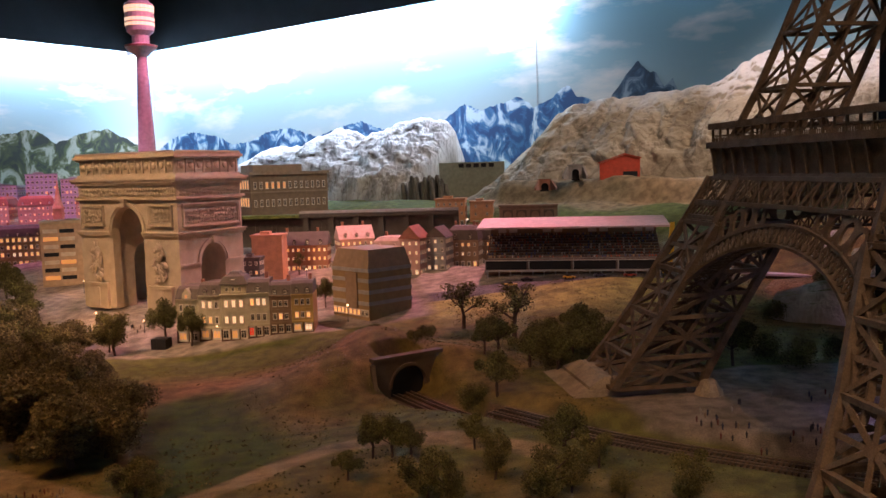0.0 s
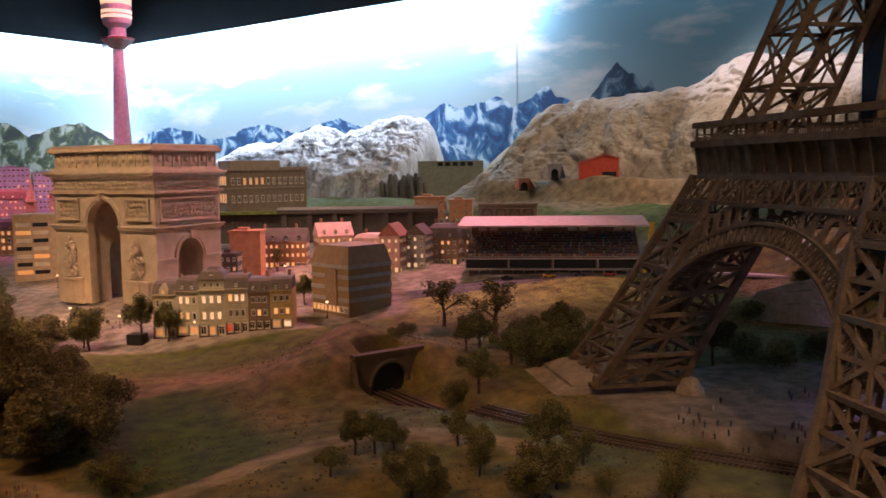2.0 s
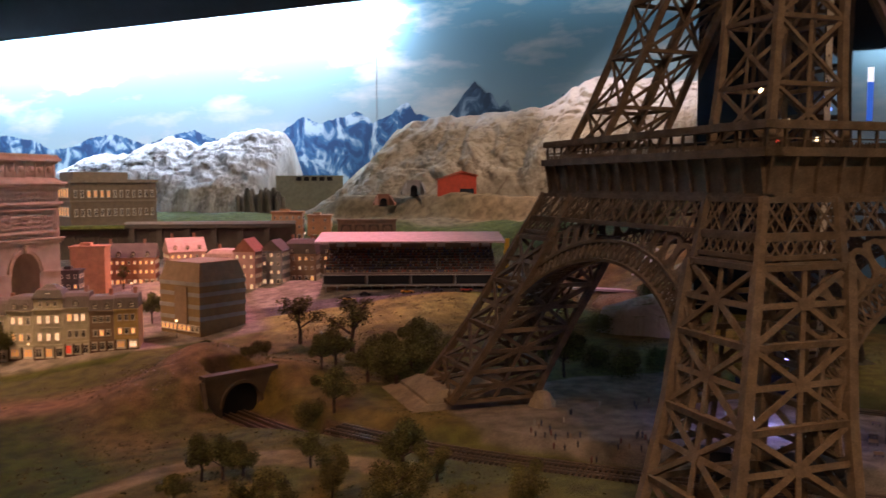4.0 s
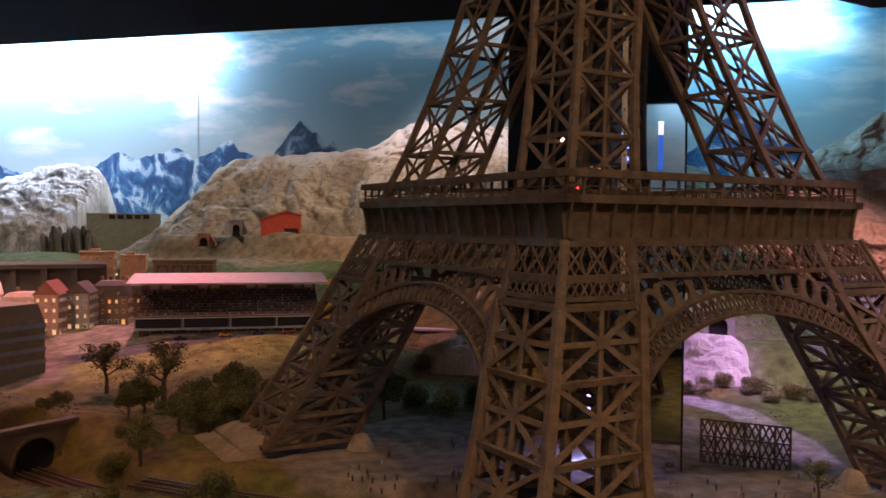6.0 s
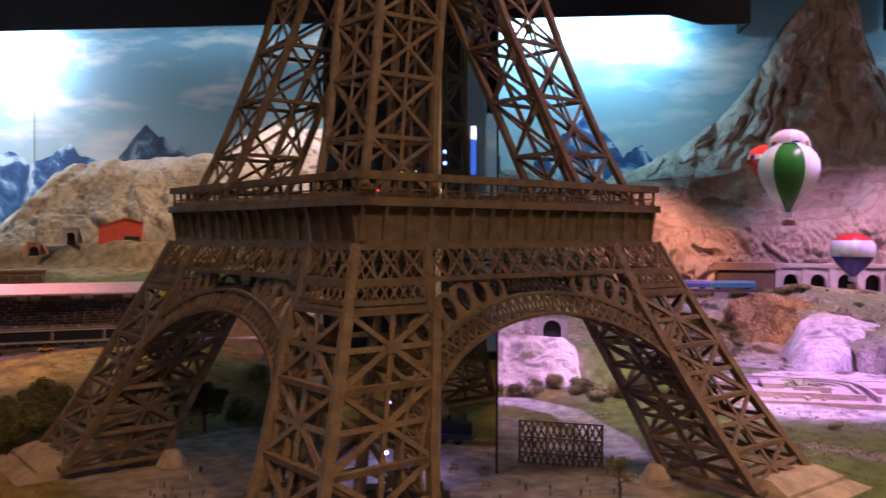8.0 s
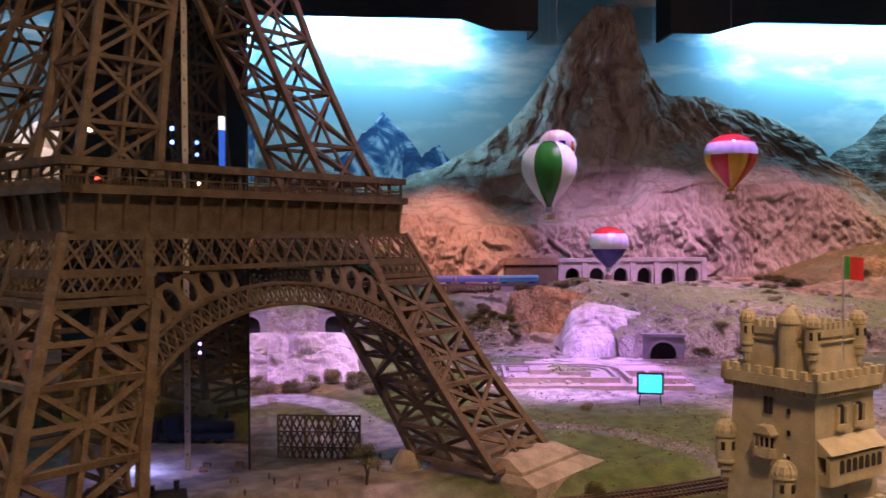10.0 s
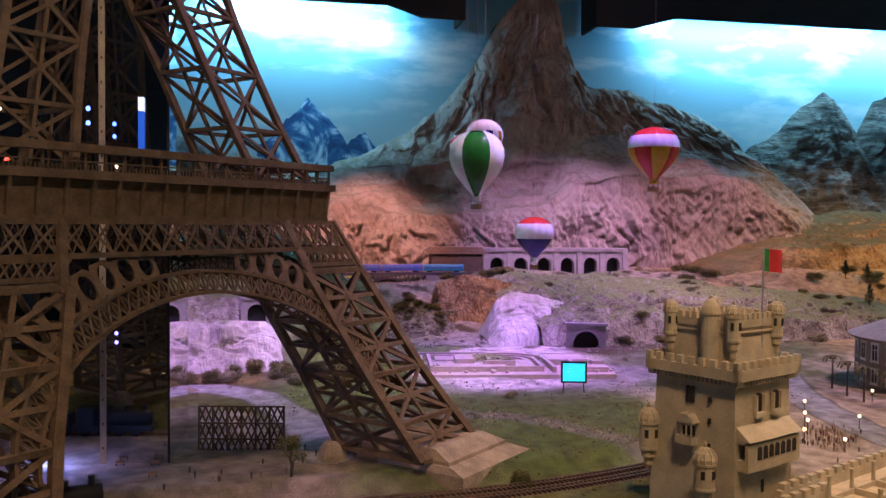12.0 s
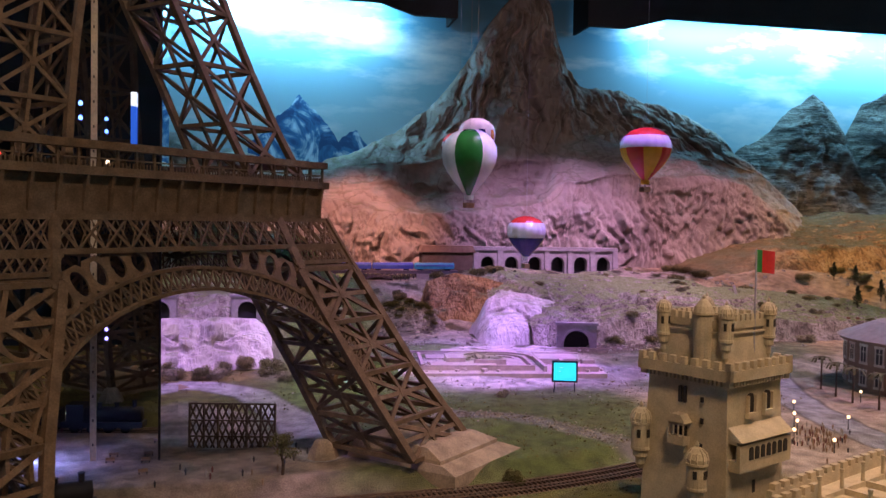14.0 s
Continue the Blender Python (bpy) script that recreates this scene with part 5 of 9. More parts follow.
    for nm, lo, hi in (("band_core", (-0.388, -0.388, 0.60), (0.388, -0.372, 0.668)), ("band_cornice", (-0.417, -0.417, 0.669), (0.417, -0.38, 0.684)), ("band_sill", (-0.404, -0.404, 0.597), (0.404, -0.385, 0.608))):
        bm = bmesh.new()
        block(bm, lo, hi)
        bmesh.ops.transform(bm, matrix=turn, verts=bm.verts)
        part(nm, bm, IRON, band)
    if q == 0:
        bm = bmesh.new()
        prism(bm, [(-0.405, 0.607), (-0.409, 0.635), (-0.4125, 0.655), (-0.4155, 0.669), (-0.392, 0.669), (-0.392, 0.607)], -0.003, 0.003, Matrix.Rotation(math.pi / 2, 4, "Z"))
        BRACKET = bpy.data.meshes.new("bracket")
        bm.to_mesh(BRACKET)
        bm.free()
        BRACKET.materials.append(IRON)
        bm = bmesh.new()
        bar(bm, (0, 0, 0.683), (0, 0, 0.716), 0.0045)
        POST = bpy.data.meshes.new("post")
        bm.to_mesh(POST)
        bm.free()
        POST.materials.append(IRON)
    for a in range(17):
        ob = new("bracket", BRACKET)
        ob.parent = band
        ob.matrix_basis = turn @ Matrix.Translation((-0.398 + 0.796 * a / 16, 0, 0))
    bm = bmesh.new()
    block(bm, (-0.414, -0.414, 0.715), (0.414, -0.392, 0.729))
    bar(bm, (-0.405, -0.405, 0.699), (0.405, -0.405, 0.699), 0.0025)
    bmesh.ops.transform(bm, matrix=turn, verts=bm.verts)
    rail = part("railing", bm, IRON, tower, "gallery railing with a broad flat top")
    for a in range(22):
        ob = new("post", POST)
        ob.parent = rail
        ob.matrix_basis = turn @ Matrix.Translation((-0.405 + 0.81 * a / 21, -0.405, 0))
    bm = bmesh.new()
    for a in range(110):
        x = -0.40 + 0.8 * a / 109
        block(bm, (x - 0.001, -0.4105, 0.684), (x + 0.001, -0.4085, 0.694))
    bmesh.ops.transform(bm, matrix=turn, verts=bm.verts)
    tagged(part("baluster_strip", bm, IRON, rail), kind="stuff")
bm = bmesh.new()
for q in range(4):
    m = Matrix.Rotation(math.pi / 2 * q, 4, "Z")
    block(bm, (-0.385, -0.385, 0.655), (0.24, -0.24, 0.665), m)
part("gallery_floor", bm, IRON, tower)
bm = bmesh.new()
block(bm, (-0.23, -0.23, 1.30), (0.23, 0.23, 1.34))
part("upper_platform", bm, IRON, tower)

# mirror-clad column inside the tower
MIRROR = bpy.data.materials.new("mirror")
MIRROR.use_nodes = True
b = MIRROR.node_tree.nodes["Principled BSDF"]
b.inputs["Base Color"].default_value, b.inputs["Metallic"].default_value, b.inputs["Roughness"].default_value = (0.75, 0.75, 0.75, 1), 1.0, 0.02
column = thing("mirror_column", Matrix.Rotation(radians(-45), 4, "Z"), "square column clad in mirrors with a tan cover strip", "column", "", "structure")
bm = bmesh.new()
block(bm, (-0.214, 0.0445, 0.02), (0.214, 0.45, 0.60))
part("lower_cladding", bm, MIRROR, column, "lower mirror cladding")
bm = bmesh.new()
block(bm, (-0.214, 0.0445, 0.6005), (0.214, 0.19, Z_TOP))
part("upper_cladding", bm, MIRROR, column, "upper mirror cladding")
TAN_STRIP = material("tan_strip", (0.50, 0.42, 0.31), 0.6, 0.15, 20, 200, 0.1)
bm = bmesh.new()
block(bm, (0.0635, 0.041, 0.04), (0.0765, 0.0442, Z_TOP))
strip = part("cover_strip", bm, TAN_STRIP, column, "tan cover strip")
for k in range(22):
    bm = bmesh.new()
    block(bm, (0.0685, 0.0402, 0.08 + 0.055 * k), (0.0715, 0.0409, 0.086 + 0.055 * k))
    part("screw", bm, BLACK, strip)
bm = bmesh.new()
block(bm, (0.2105, 0.0405, 0.025), (0.2155, 0.0442, Z_TOP))
part("edge_trim", bm, BLACK, column, "dark edge trim")
# slim glowing stand-in for a blue sign's reflection in the mirror
sign = thing("lit_sign", Matrix.Rotation(radians(-45), 4, "Z") @ Matrix.Translation((0.155, 0.036, 0)), "glowing stand-in for a blue sign's reflection, with a white head", "sign")
for nm, z0, z1, c, e in (("blue_panel", 0.762, 0.845, (0.02, 0.16, 0.85), 0.5), ("white_head", 0.846, 0.877, (0.75, 0.9, 1.0), 1.0)):
    bm = bmesh.new()
    block(bm, (-0.006, -0.002, z0), (0.006, 0.002, z1))
    part(nm, bm, glow("mirror_sign_" + nm, c, e), sign)
bm = bmesh.new()
block(bm, (-0.003, 0.002, 0.77), (0.003, 0.0082, 0.86))
part("bracket", bm, BLACK, sign)

# ---- town ----
def plain(name, colour, rough=0.75, vary=0.12):
    return material(name, colour, rough, vary, 40, 350, 0.15, depth=0.001)


LIT_DIM = glow("dim_window", (1.0, 0.50, 0.17), 0.35)
LIT = glow("lit_window", (1.0, 0.50, 0.17), 1.15)
LIT_WHITE = glow("lit_window_white", (1.0, 0.72, 0.45), 1.0)
DARK_PANE = plain("dark_pane", (0.03, 0.03, 0.035), 0.2)
FRAME_PAINT = plain("window_frame_paint", (0.66, 0.58, 0.48))
SLATE = plain("slate_roof", (0.10, 0.075, 0.065))
RED_TILE = plain("red_roof", (0.30, 0.11, 0.075))
PINK_TILE = plain("pale_roof", (0.55, 0.36, 0.32))
SAND_WALL, BROWN_WALL, YELLOW_WALL, PINK_WALL, GREY_WALL, WHITE_WALL, BRICK_WALL, ORANGE_WALL = [plain(n, c) for n, c in (
    ("sand_wall", (0.46, 0.38, 0.27)), ("brown_wall", (0.26, 0.17, 0.11)), ("yellow_wall", (0.50, 0.34, 0.13)), ("pink_wall", (0.52, 0.30, 0.25)),
    ("grey_wall", (0.30, 0.28, 0.27)), ("white_wall", (0.50, 0.46, 0.43)), ("brick_wall", (0.34, 0.15, 0.10)), ("orange_wall", (0.60, 0.30, 0.16)))]
LAMP_GLOW = glow("lamp_glow", (1.0, 0.72, 0.38), 3.2)
UMBER_WALL = plain("umber_wall", (0.38, 0.25, 0.15))
VIOLET_WALL = plain("violet_white_wall", (0.46, 0.40, 0.50))
PANES = {}


def window_mesh(w, h, pane, arched=False):
    """A window with a proud frame, a sill and a set-back pane, facing -y."""
    key = (round(w, 4), round(h, 4), pane.name, arched)
    if key not in PANES:
        bm = bmesh.new()
        t = min(w, h) * 0.14
        block(bm, (-w / 2, -0.0012, t), (w / 2, 0.0005, h - t), mat=1)
        block(bm, (-w / 2 - t, -0.0035, -t), (w / 2 + t, 0.0005, t))
        block(bm, (-w / 2 - t, -0.003, h - t), (w / 2 + t, 0.0005, h + t))
        block(bm, (-w / 2 - t * 0.5, -0.0025, t), (-w / 2 + t * 0.5, 0.0005, h - t))
        block(bm, (w / 2 - t * 0.5, -0.0025, t), (w / 2 + t * 0.5, 0.0005, h - t))
        block(bm, (-t * 0.3, -0.002, t), (t * 0.3, 0.0005, h - t))
        block(bm, (-w / 2 + t * 0.5, -0.002, h * 0.64), (w / 2 - t * 0.5, 0.0005, h * 0.64 + t * 0.5))
        me = bpy.data.meshes.new("window")
        bm.to_mesh(me)
        bm.free()
        me.materials.append(FRAME_PAINT)
        me.materials.append(pane)
        PANES[key] = me
    return PANES[key]


def house(x, y, rz, w, d, storeys, fh, roof, wall, roof_mat, label, lit=0.5, seed=0, pitch=0.03, rh=None, z=None, name="house", win=(0.010, 0.0155), shop=True, faces=("front", "left", "right"), lamp=None):
    """A model town house; its front faces -y before it is turned by rz."""
    rng = random.Random(seed)
    z = float(min(land(x + a * w / 2, y + b * d / 2) for a in (-0.7, 0, 0.7) for b in (-0.7, 0, 0.7))) - 0.004 if z is None else z
    ob = thing(name, pose(x, y, z, 0, 0, rz), label, "house")
    h = storeys * fh
    bm = bmesh.new()
    block(bm, (-w / 2, -d / 2, -0.02), (w / 2, d / 2, h))
    part("wall", bm, wall, ob)
    bm = bmesh.new()
    block(bm, (-w / 2 - 0.004, -d / 2 - 0.004, h - 0.005), (w / 2 + 0.004, d / 2 + 0.004, h + 0.002))
    part("cornice", bm, wall, ob)
    for s in range(1, storeys):
        bm = bmesh.new()
        block(bm, (-w / 2 - 0.0022, -d / 2 - 0.0022, s * fh - 0.002), (w / 2 + 0.0022, d / 2 + 0.0022, s * fh + 0.0015))
        part("string_course", bm, wall, ob)
    if roof == "mansard":
        for i in (-1, 1):
            bm = bmesh.new()
            block(bm, (i * w / 2 - 0.004, -d / 2 - 0.0028, -0.02), (i * w / 2 + 0.004, -d / 2 + 0.004, h - 0.005))
            part("corner_pilaster", bm, wall, ob)
    rh = rh or fh * 1.5
    bm = bmesh.new()
    a, b = w / 2 + 0.006, d / 2 + 0.006
    if roof == "gable":
        prism(bm, [(-b, h), (b, h), (0, h + rh)], -a, a, Matrix.Rotation(math.pi / 2, 4, "Z"))
    elif roof == "front_gable":
        prism(bm, [(-a, h), (a, h), (0, h + rh)], -b, b)
    elif roof == "mansard":
        lo = [bm.verts.new((i * a, j * b, h)) for i, j in ((-1, -1), (1, -1), (1, 1), (-1, 1))]
        mi = [bm.verts.new((i * (a - 0.012), j * (b - 0.012), h + rh * 0.72)) for i, j in ((-1, -1), (1, -1), (1, 1), (-1, 1))]
        hi = [bm.verts.new((i * (a - 0.03), j * (b - 0.03), h + rh)) for i, j in ((-1, -1), (1, -1), (1, 1), (-1, 1))]
        for p, q2 in ((lo, mi), (mi, hi)):
            for i in range(4):
                bm.faces.new((p[i], p[(i + 1) % 4], q2[(i + 1) % 4], q2[i]))
        bm.faces.new(hi)
        bm.faces.new(lo[::-1])
    else:
        block(bm, (-a, -b, h), (a, b, h + 0.006))
        block(bm, (-a * 0.5, -b * 0.4, h + 0.006), (a * 0.1, b * 0.4, h + 0.02))
    part("roof", bm, roof_mat, ob)
    if roof in ("gable", "mansard"):
        for k in (-0.6, 0.55):
            bm = bmesh.new()
            block(bm, (k * a - 0.006, 0.2 * b, h + rh * 0.4), (k * a + 0.006, 0.2 * b + 0.012, h + rh + 0.02))
            part("chimney", bm, BRICK_WALL, ob)
        n = max(1, int(w / 0.055))
        for i in range(n):
            cx = -w / 2 + w * (i + 0.5) / n
            bm = bmesh.new()
            yy = -b + (0.006 if roof == "mansard" else 0.014)
            block(bm, (cx - 0.008, yy - 0.004, h + 0.006), (cx + 0.008, yy + 0.02, h + 0.024))
            prism(bm, [(cx - 0.011, h + 0.024), (cx + 0.011, h + 0.024), (cx, h + 0.034)], yy - 0.007, yy + 0.02)
            dorm = part("dormer", bm, roof_mat, ob)
            wd = new("window", window_mesh(0.008, 0.011, LIT if rng.random() < lit * 0.5 else DARK_PANE))
            wd.parent = dorm
            wd.location = (cx, yy - 0.0042, h + 0.009)
    sides = dict(front=(w, Matrix.Translation((0, -d / 2, 0))), left=(d, Matrix.Rotation(-math.pi / 2, 4, "Z") @ Matrix.Translation((0, -w / 2, 0))), right=(d, Matrix.Rotation(math.pi / 2, 4, "Z") @ Matrix.Translation((0, -w / 2, 0))))
    for side in faces:
        long, m = sides[side]
        n = max(1, int(long / pitch))
        for s in range(storeys):
            for i in range(n):
                cx = -long / 2 + long * (i + 0.5) / n
                on = rng.random() < lit
                pane = (lamp or (LIT if rng.random() < 0.75 else LIT_WHITE)) if on else DARK_PANE
                if s == 0 and shop:
                    me = window_mesh(pitch * 0.55, fh * 0.5, pane if rng.random() < 0.6 else DARK_PANE)
                else:
                    me = window_mesh(win[0], win[1], pane)
                wd = new("window", me)
                wd.parent = ob
                wd.matrix_basis = m @ Matrix.Translation((cx, -0.0005, s * fh + (fh * 0.12 if s == 0 and shop else fh * 0.3)))
    return ob


STUCCO = plain("pale_stucco", (0.50, 0.44, 0.31))
SHOP_PAINT = plain("dark_shopfront", (0.10, 0.05, 0.035))


def terrace_house(front, rz, w, d, shop_h, fh, floors, wall, roof, label, shop, lit, gable=0, crown=False):
    """A town house in a row. front: the middle of its foot; shop: one letter a bay (l lit, d dark, r red); lit: one string a floor,
    with one digit for each window; gable: the kind of dormer; crown: a raised attic storey with a small hipped cap."""
    a = radians(rz)
    x, y = front[0] - math.sin(a) * d / 2, front[1] + math.cos(a) * d / 2
    ob = thing("house", pose(x, y, float(land(*front)) - 0.003, 0, 0, rz), label, "house", "houses of the corner row")
    h = shop_h + floors * fh
    bm = bmesh.new()
    block(bm, (-w / 2, -d / 2, -0.03), (w / 2, d / 2, h))
    part("wall", bm, wall, ob)
    f = -d / 2
    for z0, z1, out in ((shop_h - 0.007, shop_h + 0.001, 0.005), (shop_h + fh - 0.003, shop_h + fh, 0.0025), (h - 0.006, h, 0.004), (h, h + 0.004, 0.008)):
        bm = bmesh.new()
        block(bm, (-w / 2, f - out, z0), (w / 2, f - 0.0003, z1))
        part("string_course", bm, wall, ob)
    for k in (-1, 1):
        bm = bmesh.new()
        block(bm, (k * (w / 2 - 0.0035) - 0.0035, f - 0.003, shop_h + 0.001), (k * (w / 2 - 0.0035) + 0.0035, f - 0.0003, h - 0.006))
        part("corner_pilaster", bm, wall, ob)
    bm = bmesh.new()
    block(bm, (-w / 2, f - 0.004, -0.02), (w / 2, f - 0.0003, 0.006))
    part("plinth", bm, SHOP_PAINT, ob)
    n = len(shop)
    for k, c in enumerate(shop):
        cx = -w / 2 + w * (k + 0.5) / n
        wd = new("shop_window", window_mesh(w / n * 0.62, shop_h - 0.02, {"l": LIT_DIM, "b": LIT_WHITE, "r": RED_LIT}.get(c, DARK_PANE)))
        wd.parent = ob
        wd.location = (cx, f - 0.0005, 0.009)
        bm = bmesh.new()
        block(bm, (cx - w / n / 2 + 0.0008, f - 0.0042, 0.006), (cx - w / n / 2 + 0.0058, f - 0.0003, shop_h - 0.007))
        part("shop_pillar", bm, SHOP_PAINT, ob)
    for r, row in enumerate(lit):
        for k, c in enumerate(row):
            cx = -w / 2 + 0.008 + (w - 0.016) * (k + 0.5) / len(row)
            wd = new("window", window_mesh(min(0.012, w / len(row) * 0.45), fh * 0.44, LIT_WHITE if c == "2" else LIT if c == "1" else DARK_PANE))
            wd.parent = ob
            wd.location = (cx, f - 0.0005, shop_h + r * fh + fh * 0.24)
    rise = 0.046 + (0.022 if crown else 0)
    z = h + 0.004
    bm = bmesh.new()
    if crown:
        block(bm, (-w / 2 + 0.004, f + 0.004, z), (w / 2 - 0.004, f + w, z + 0.034))
        part("attic_storey", bm, wall, ob)
        for k in (-1, 0, 1):
            wd = new("window", window_mesh(0.010, 0.016, DARK_PANE))
            wd.parent = ob
            wd.location = (k * 0.024, f + 0.0035, z + 0.009)
        z += 0.034
        bm = bmesh.new()
        rings = [[bm.verts.new((i * e, f + w / 2 + j * e, z + q)) for i, j in ((-1, -1), (1, -1), (1, 1), (-1, 1))] for e, q in ((w / 2 + 0.003, 0), (w / 2 + 0.003, 0.003), (w / 2 - 0.012, 0.03), (w / 2 - 0.026, 0.036), (w / 2 - 0.034, 0.046))]
        for p, q in zip(rings, rings[1:]):
            for i in range(4):
                bm.faces.new((p[i], p[(i + 1) % 4], q[(i + 1) % 4], q[i]))
        bm.faces.new(rings[-1])
        part("roof", bm, roof, ob)
        wd = new("window", window_mesh(0.013, 0.012, LIT_DIM))
        wd.parent = ob
        wd.location = (0, f + 0.008, z + 0.006)
        return ob
    prism(bm, [(f - 0.006, z), (d / 2 + 0.004, z), (d / 2 - 0.02, z + rise), (f + 0.03, z + rise), (f + 0.013, z + rise * 0.8)], -w / 2, w / 2, Matrix.Rotation(math.pi / 2, 4, "Z") @ Matrix.Scale(-1, 4, (0, 1, 0)))
    part("roof", bm, roof, ob)
    for k in range(5):
        bm = bmesh.new()
        u = -w / 2 + w * (k + 0.5) / 5
        bar(bm, (u, f - 0.004, z + 0.004), (u, f + 0.0125, z + rise * 0.8 + 0.001), 0.0022, 0.0016)
        part("roof_rib", bm, roof, ob)
    if gable == 1:
        bm = bmesh.new()
        prism(bm, [(-0.018, z - 0.004), (0.018, z - 0.004), (0.018, z + 0.018), (0, z + 0.042), (-0.018, z + 0.018)], f - 0.005, f + 0.03)
        dorm = part("gable", bm, wall, ob, "stepped dormer gable")
        wd = new("window", window_mesh(0.010, 0.014, LIT_DIM))
        wd.parent = dorm
        wd.location = (0, f - 0.0055, z + 0.003)
    else:
        for cx in ((-0.02, 0.02) if gable == 2 else (0,)):
            bm = bmesh.new()
            prism(bm, [(cx - 0.010, z + 0.004), (cx + 0.010, z + 0.004), (cx + 0.010, z + 0.02), (cx, z + 0.028), (cx - 0.010, z + 0.02)], f - 0.001, f + 0.03)
            dorm = part("dormer", bm, roof, ob)
            wd = new("window", window_mesh(0.008, 0.010, DARK_PANE))
            wd.parent = dorm
            wd.location = (cx, f - 0.0015, z + 0.008)
    bm = bmesh.new()
    block(bm, (w * 0.3 - 0.006, 0.0, z + rise * 0.5), (w * 0.3 + 0.006, 0.012, z + rise + 0.022))
    part("chimney", bm, BRICK_WALL, ob)
    return ob


RED_LIT = glow("red_shop_window", (0.8, 0.06, 0.03), 0.5)
# the corner row before the arch
terrace_house((-1.882, 1.70), -24, 0.098, 0.13, 0.052, 0.056, 2, STUCCO, SLATE, "pale stucco corner-row house with a stepped gable", "ld", ["000", "000"], 1)
terrace_house((-1.793, 1.658), -24, 0.098, 0.13, 0.052, 0.058, 2, STUCCO, SLATE, "pale stucco house with lit windows and a dark shop", "ll", ["110", "220"], 2)
terrace_house((-1.702, 1.612), -10, 0.100, 0.13, 0.052, 0.060, 2, STUCCO, SLATE, "tall pale stucco corner house with lit bays and a hipped cap", "dld", ["222", "222"], 0, True)
terrace_house((-1.612, 1.598), -6, 0.082, 0.13, 0.052, 0.057, 2, STUCCO, SLATE, "pale stucco house with white windows over a red shop", "rdd", ["000", "122"], 0)
terrace_house((-1.531, 1.588), -6, 0.080, 0.13, 0.046, 0.048, 2, BROWN_WALL, SLATE, "narrow brown town house with two dormers", "222", ["010", "000"], 2)
terrace_house((-1.450, 1.579), -6, 0.080, 0.13, 0.046, 0.048, 2, YELLOW_WALL, SLATE, "yellow town house with a brightly lit doorway", "lb", ["101", "000"], 2)
# banded office block
office = thing("office_block", pose(-1.175, 1.85, 0.07, 0, 0, -54), "brown office block with pale window bands and a hipped top", "building")
bm = bmesh.new()
block(bm, (-0.115, -0.11, -0.02), (0.115, 0.11, 0.19))
part("wall", bm, plain("office_wall", (0.26, 0.165, 0.075)), office)
bm = bmesh.new()
lo = [bm.verts.new((i * 0.117, j * 0.112, 0.19)) for i, j in ((-1, -1), (1, -1), (1, 1), (-1, 1))]
hi = [bm.verts.new((i * 0.098, j * 0.093, 0.262)) for i, j in ((-1, -1), (1, -1), (1, 1), (-1, 1))]
for i in range(4):
    bm.faces.new((lo[i], lo[(i + 1) % 4], hi[(i + 1) % 4], hi[i]))
bm.faces.new(hi)
bm.faces.new(lo[::-1])
part("roof", bm, BROWN_WALL, office)
for k, zz in enumerate((0.045, 0.09, 0.135, 0.175)):
    bm = bmesh.new()
    block(bm, (-0.118, -0.113, zz), (0.118, 0.113, zz + 0.015))
    part("window_band", bm, GREY_WALL, office, "pale band of office windows")
bm = bmesh.new()
block(bm, (-0.02, -0.119, 0.03), (0.05, -0.1135, 0.17))
part("stair_bay", bm, BROWN_WALL, office, "dark brown stair bay")
for i in range(9):
    wd = new("window", window_mesh(0.016, 0.022, LIT if i < 7 else DARK_PANE))
    wd.parent = office
    wd.location = (-0.1 + i * 0.025, -0.111, 0.004)
# streets of the old town
house(-1.47, 2.92, -8, 0.27, 0.14, 3, 0.045, "gable", BRICK_WALL, SLATE, "brown brick row house with lit windows", 0.7, 5, 0.026)
house(-1.2, 2.95, 10, 0.18, 0.14, 3, 0.045, "gable", PINK_WALL, PINK_TILE, "pink row house with a pale roof", 0.6, 6, 0.026)
house(-1.02, 2.55, -30, 0.16, 0.16, 3, 0.042, "mansard", PINK_WALL, PINK_TILE, "pink-lit town house with a flat pale roof", 0.6, 7, 0.026)
house(-1.2, 2.45, -30, 0.17, 0.16, 3, 0.04, "flat", SAND_WALL, PINK_TILE, "sand-coloured town house with a pale flat roof", 0.6, 8, 0.026)
house(-0.93, 2.47, -25, 0.10, 0.14, 4, 0.044, "front_gable", PINK_WALL, RED_TILE, "tall pink gabled house with white windows", 0.75, 9, 0.026, rh=0.06, lamp=LIT_WHITE)
house(-0.8, 2.52, -25, 0.10, 0.14, 4, 0.04, "front_gable", GREY_WALL, SLATE, "grey gabled house with bright white windows", 0.6, 10, 0.026, rh=0.05, lamp=LIT_WHITE)
house(-0.66, 2.6, -20, 0.15, 0.14, 3, 0.045, "mansard", BROWN_WALL, SLATE, "dark brown row house with a slate roof", 0.15, 11, 0.026)
house(-0.54, 2.7, -20, 0.13, 0.14, 3, 0.042, "mansard", BROWN_WALL, SLATE, "dark brown row house with a slate roof", 0.1, 12, 0.026)
house(-1.63, 2.72, -10, 0.15, 0.12, 4, 0.06, "flat", ORANGE_WALL, ORANGE_WALL, "plain orange flat-roofed block", 0.0, 13, 0.2, faces=(), name="apartment_block")
house(-1.70, 2.52, -10, 0.085, 0.09, 4, 0.044, "flat", plain("charcoal_wall", (0.085, 0.07, 0.065)), SLATE, "dark grey block beside an orange one", 0.2, 14, 0.025, name="apartment_block")
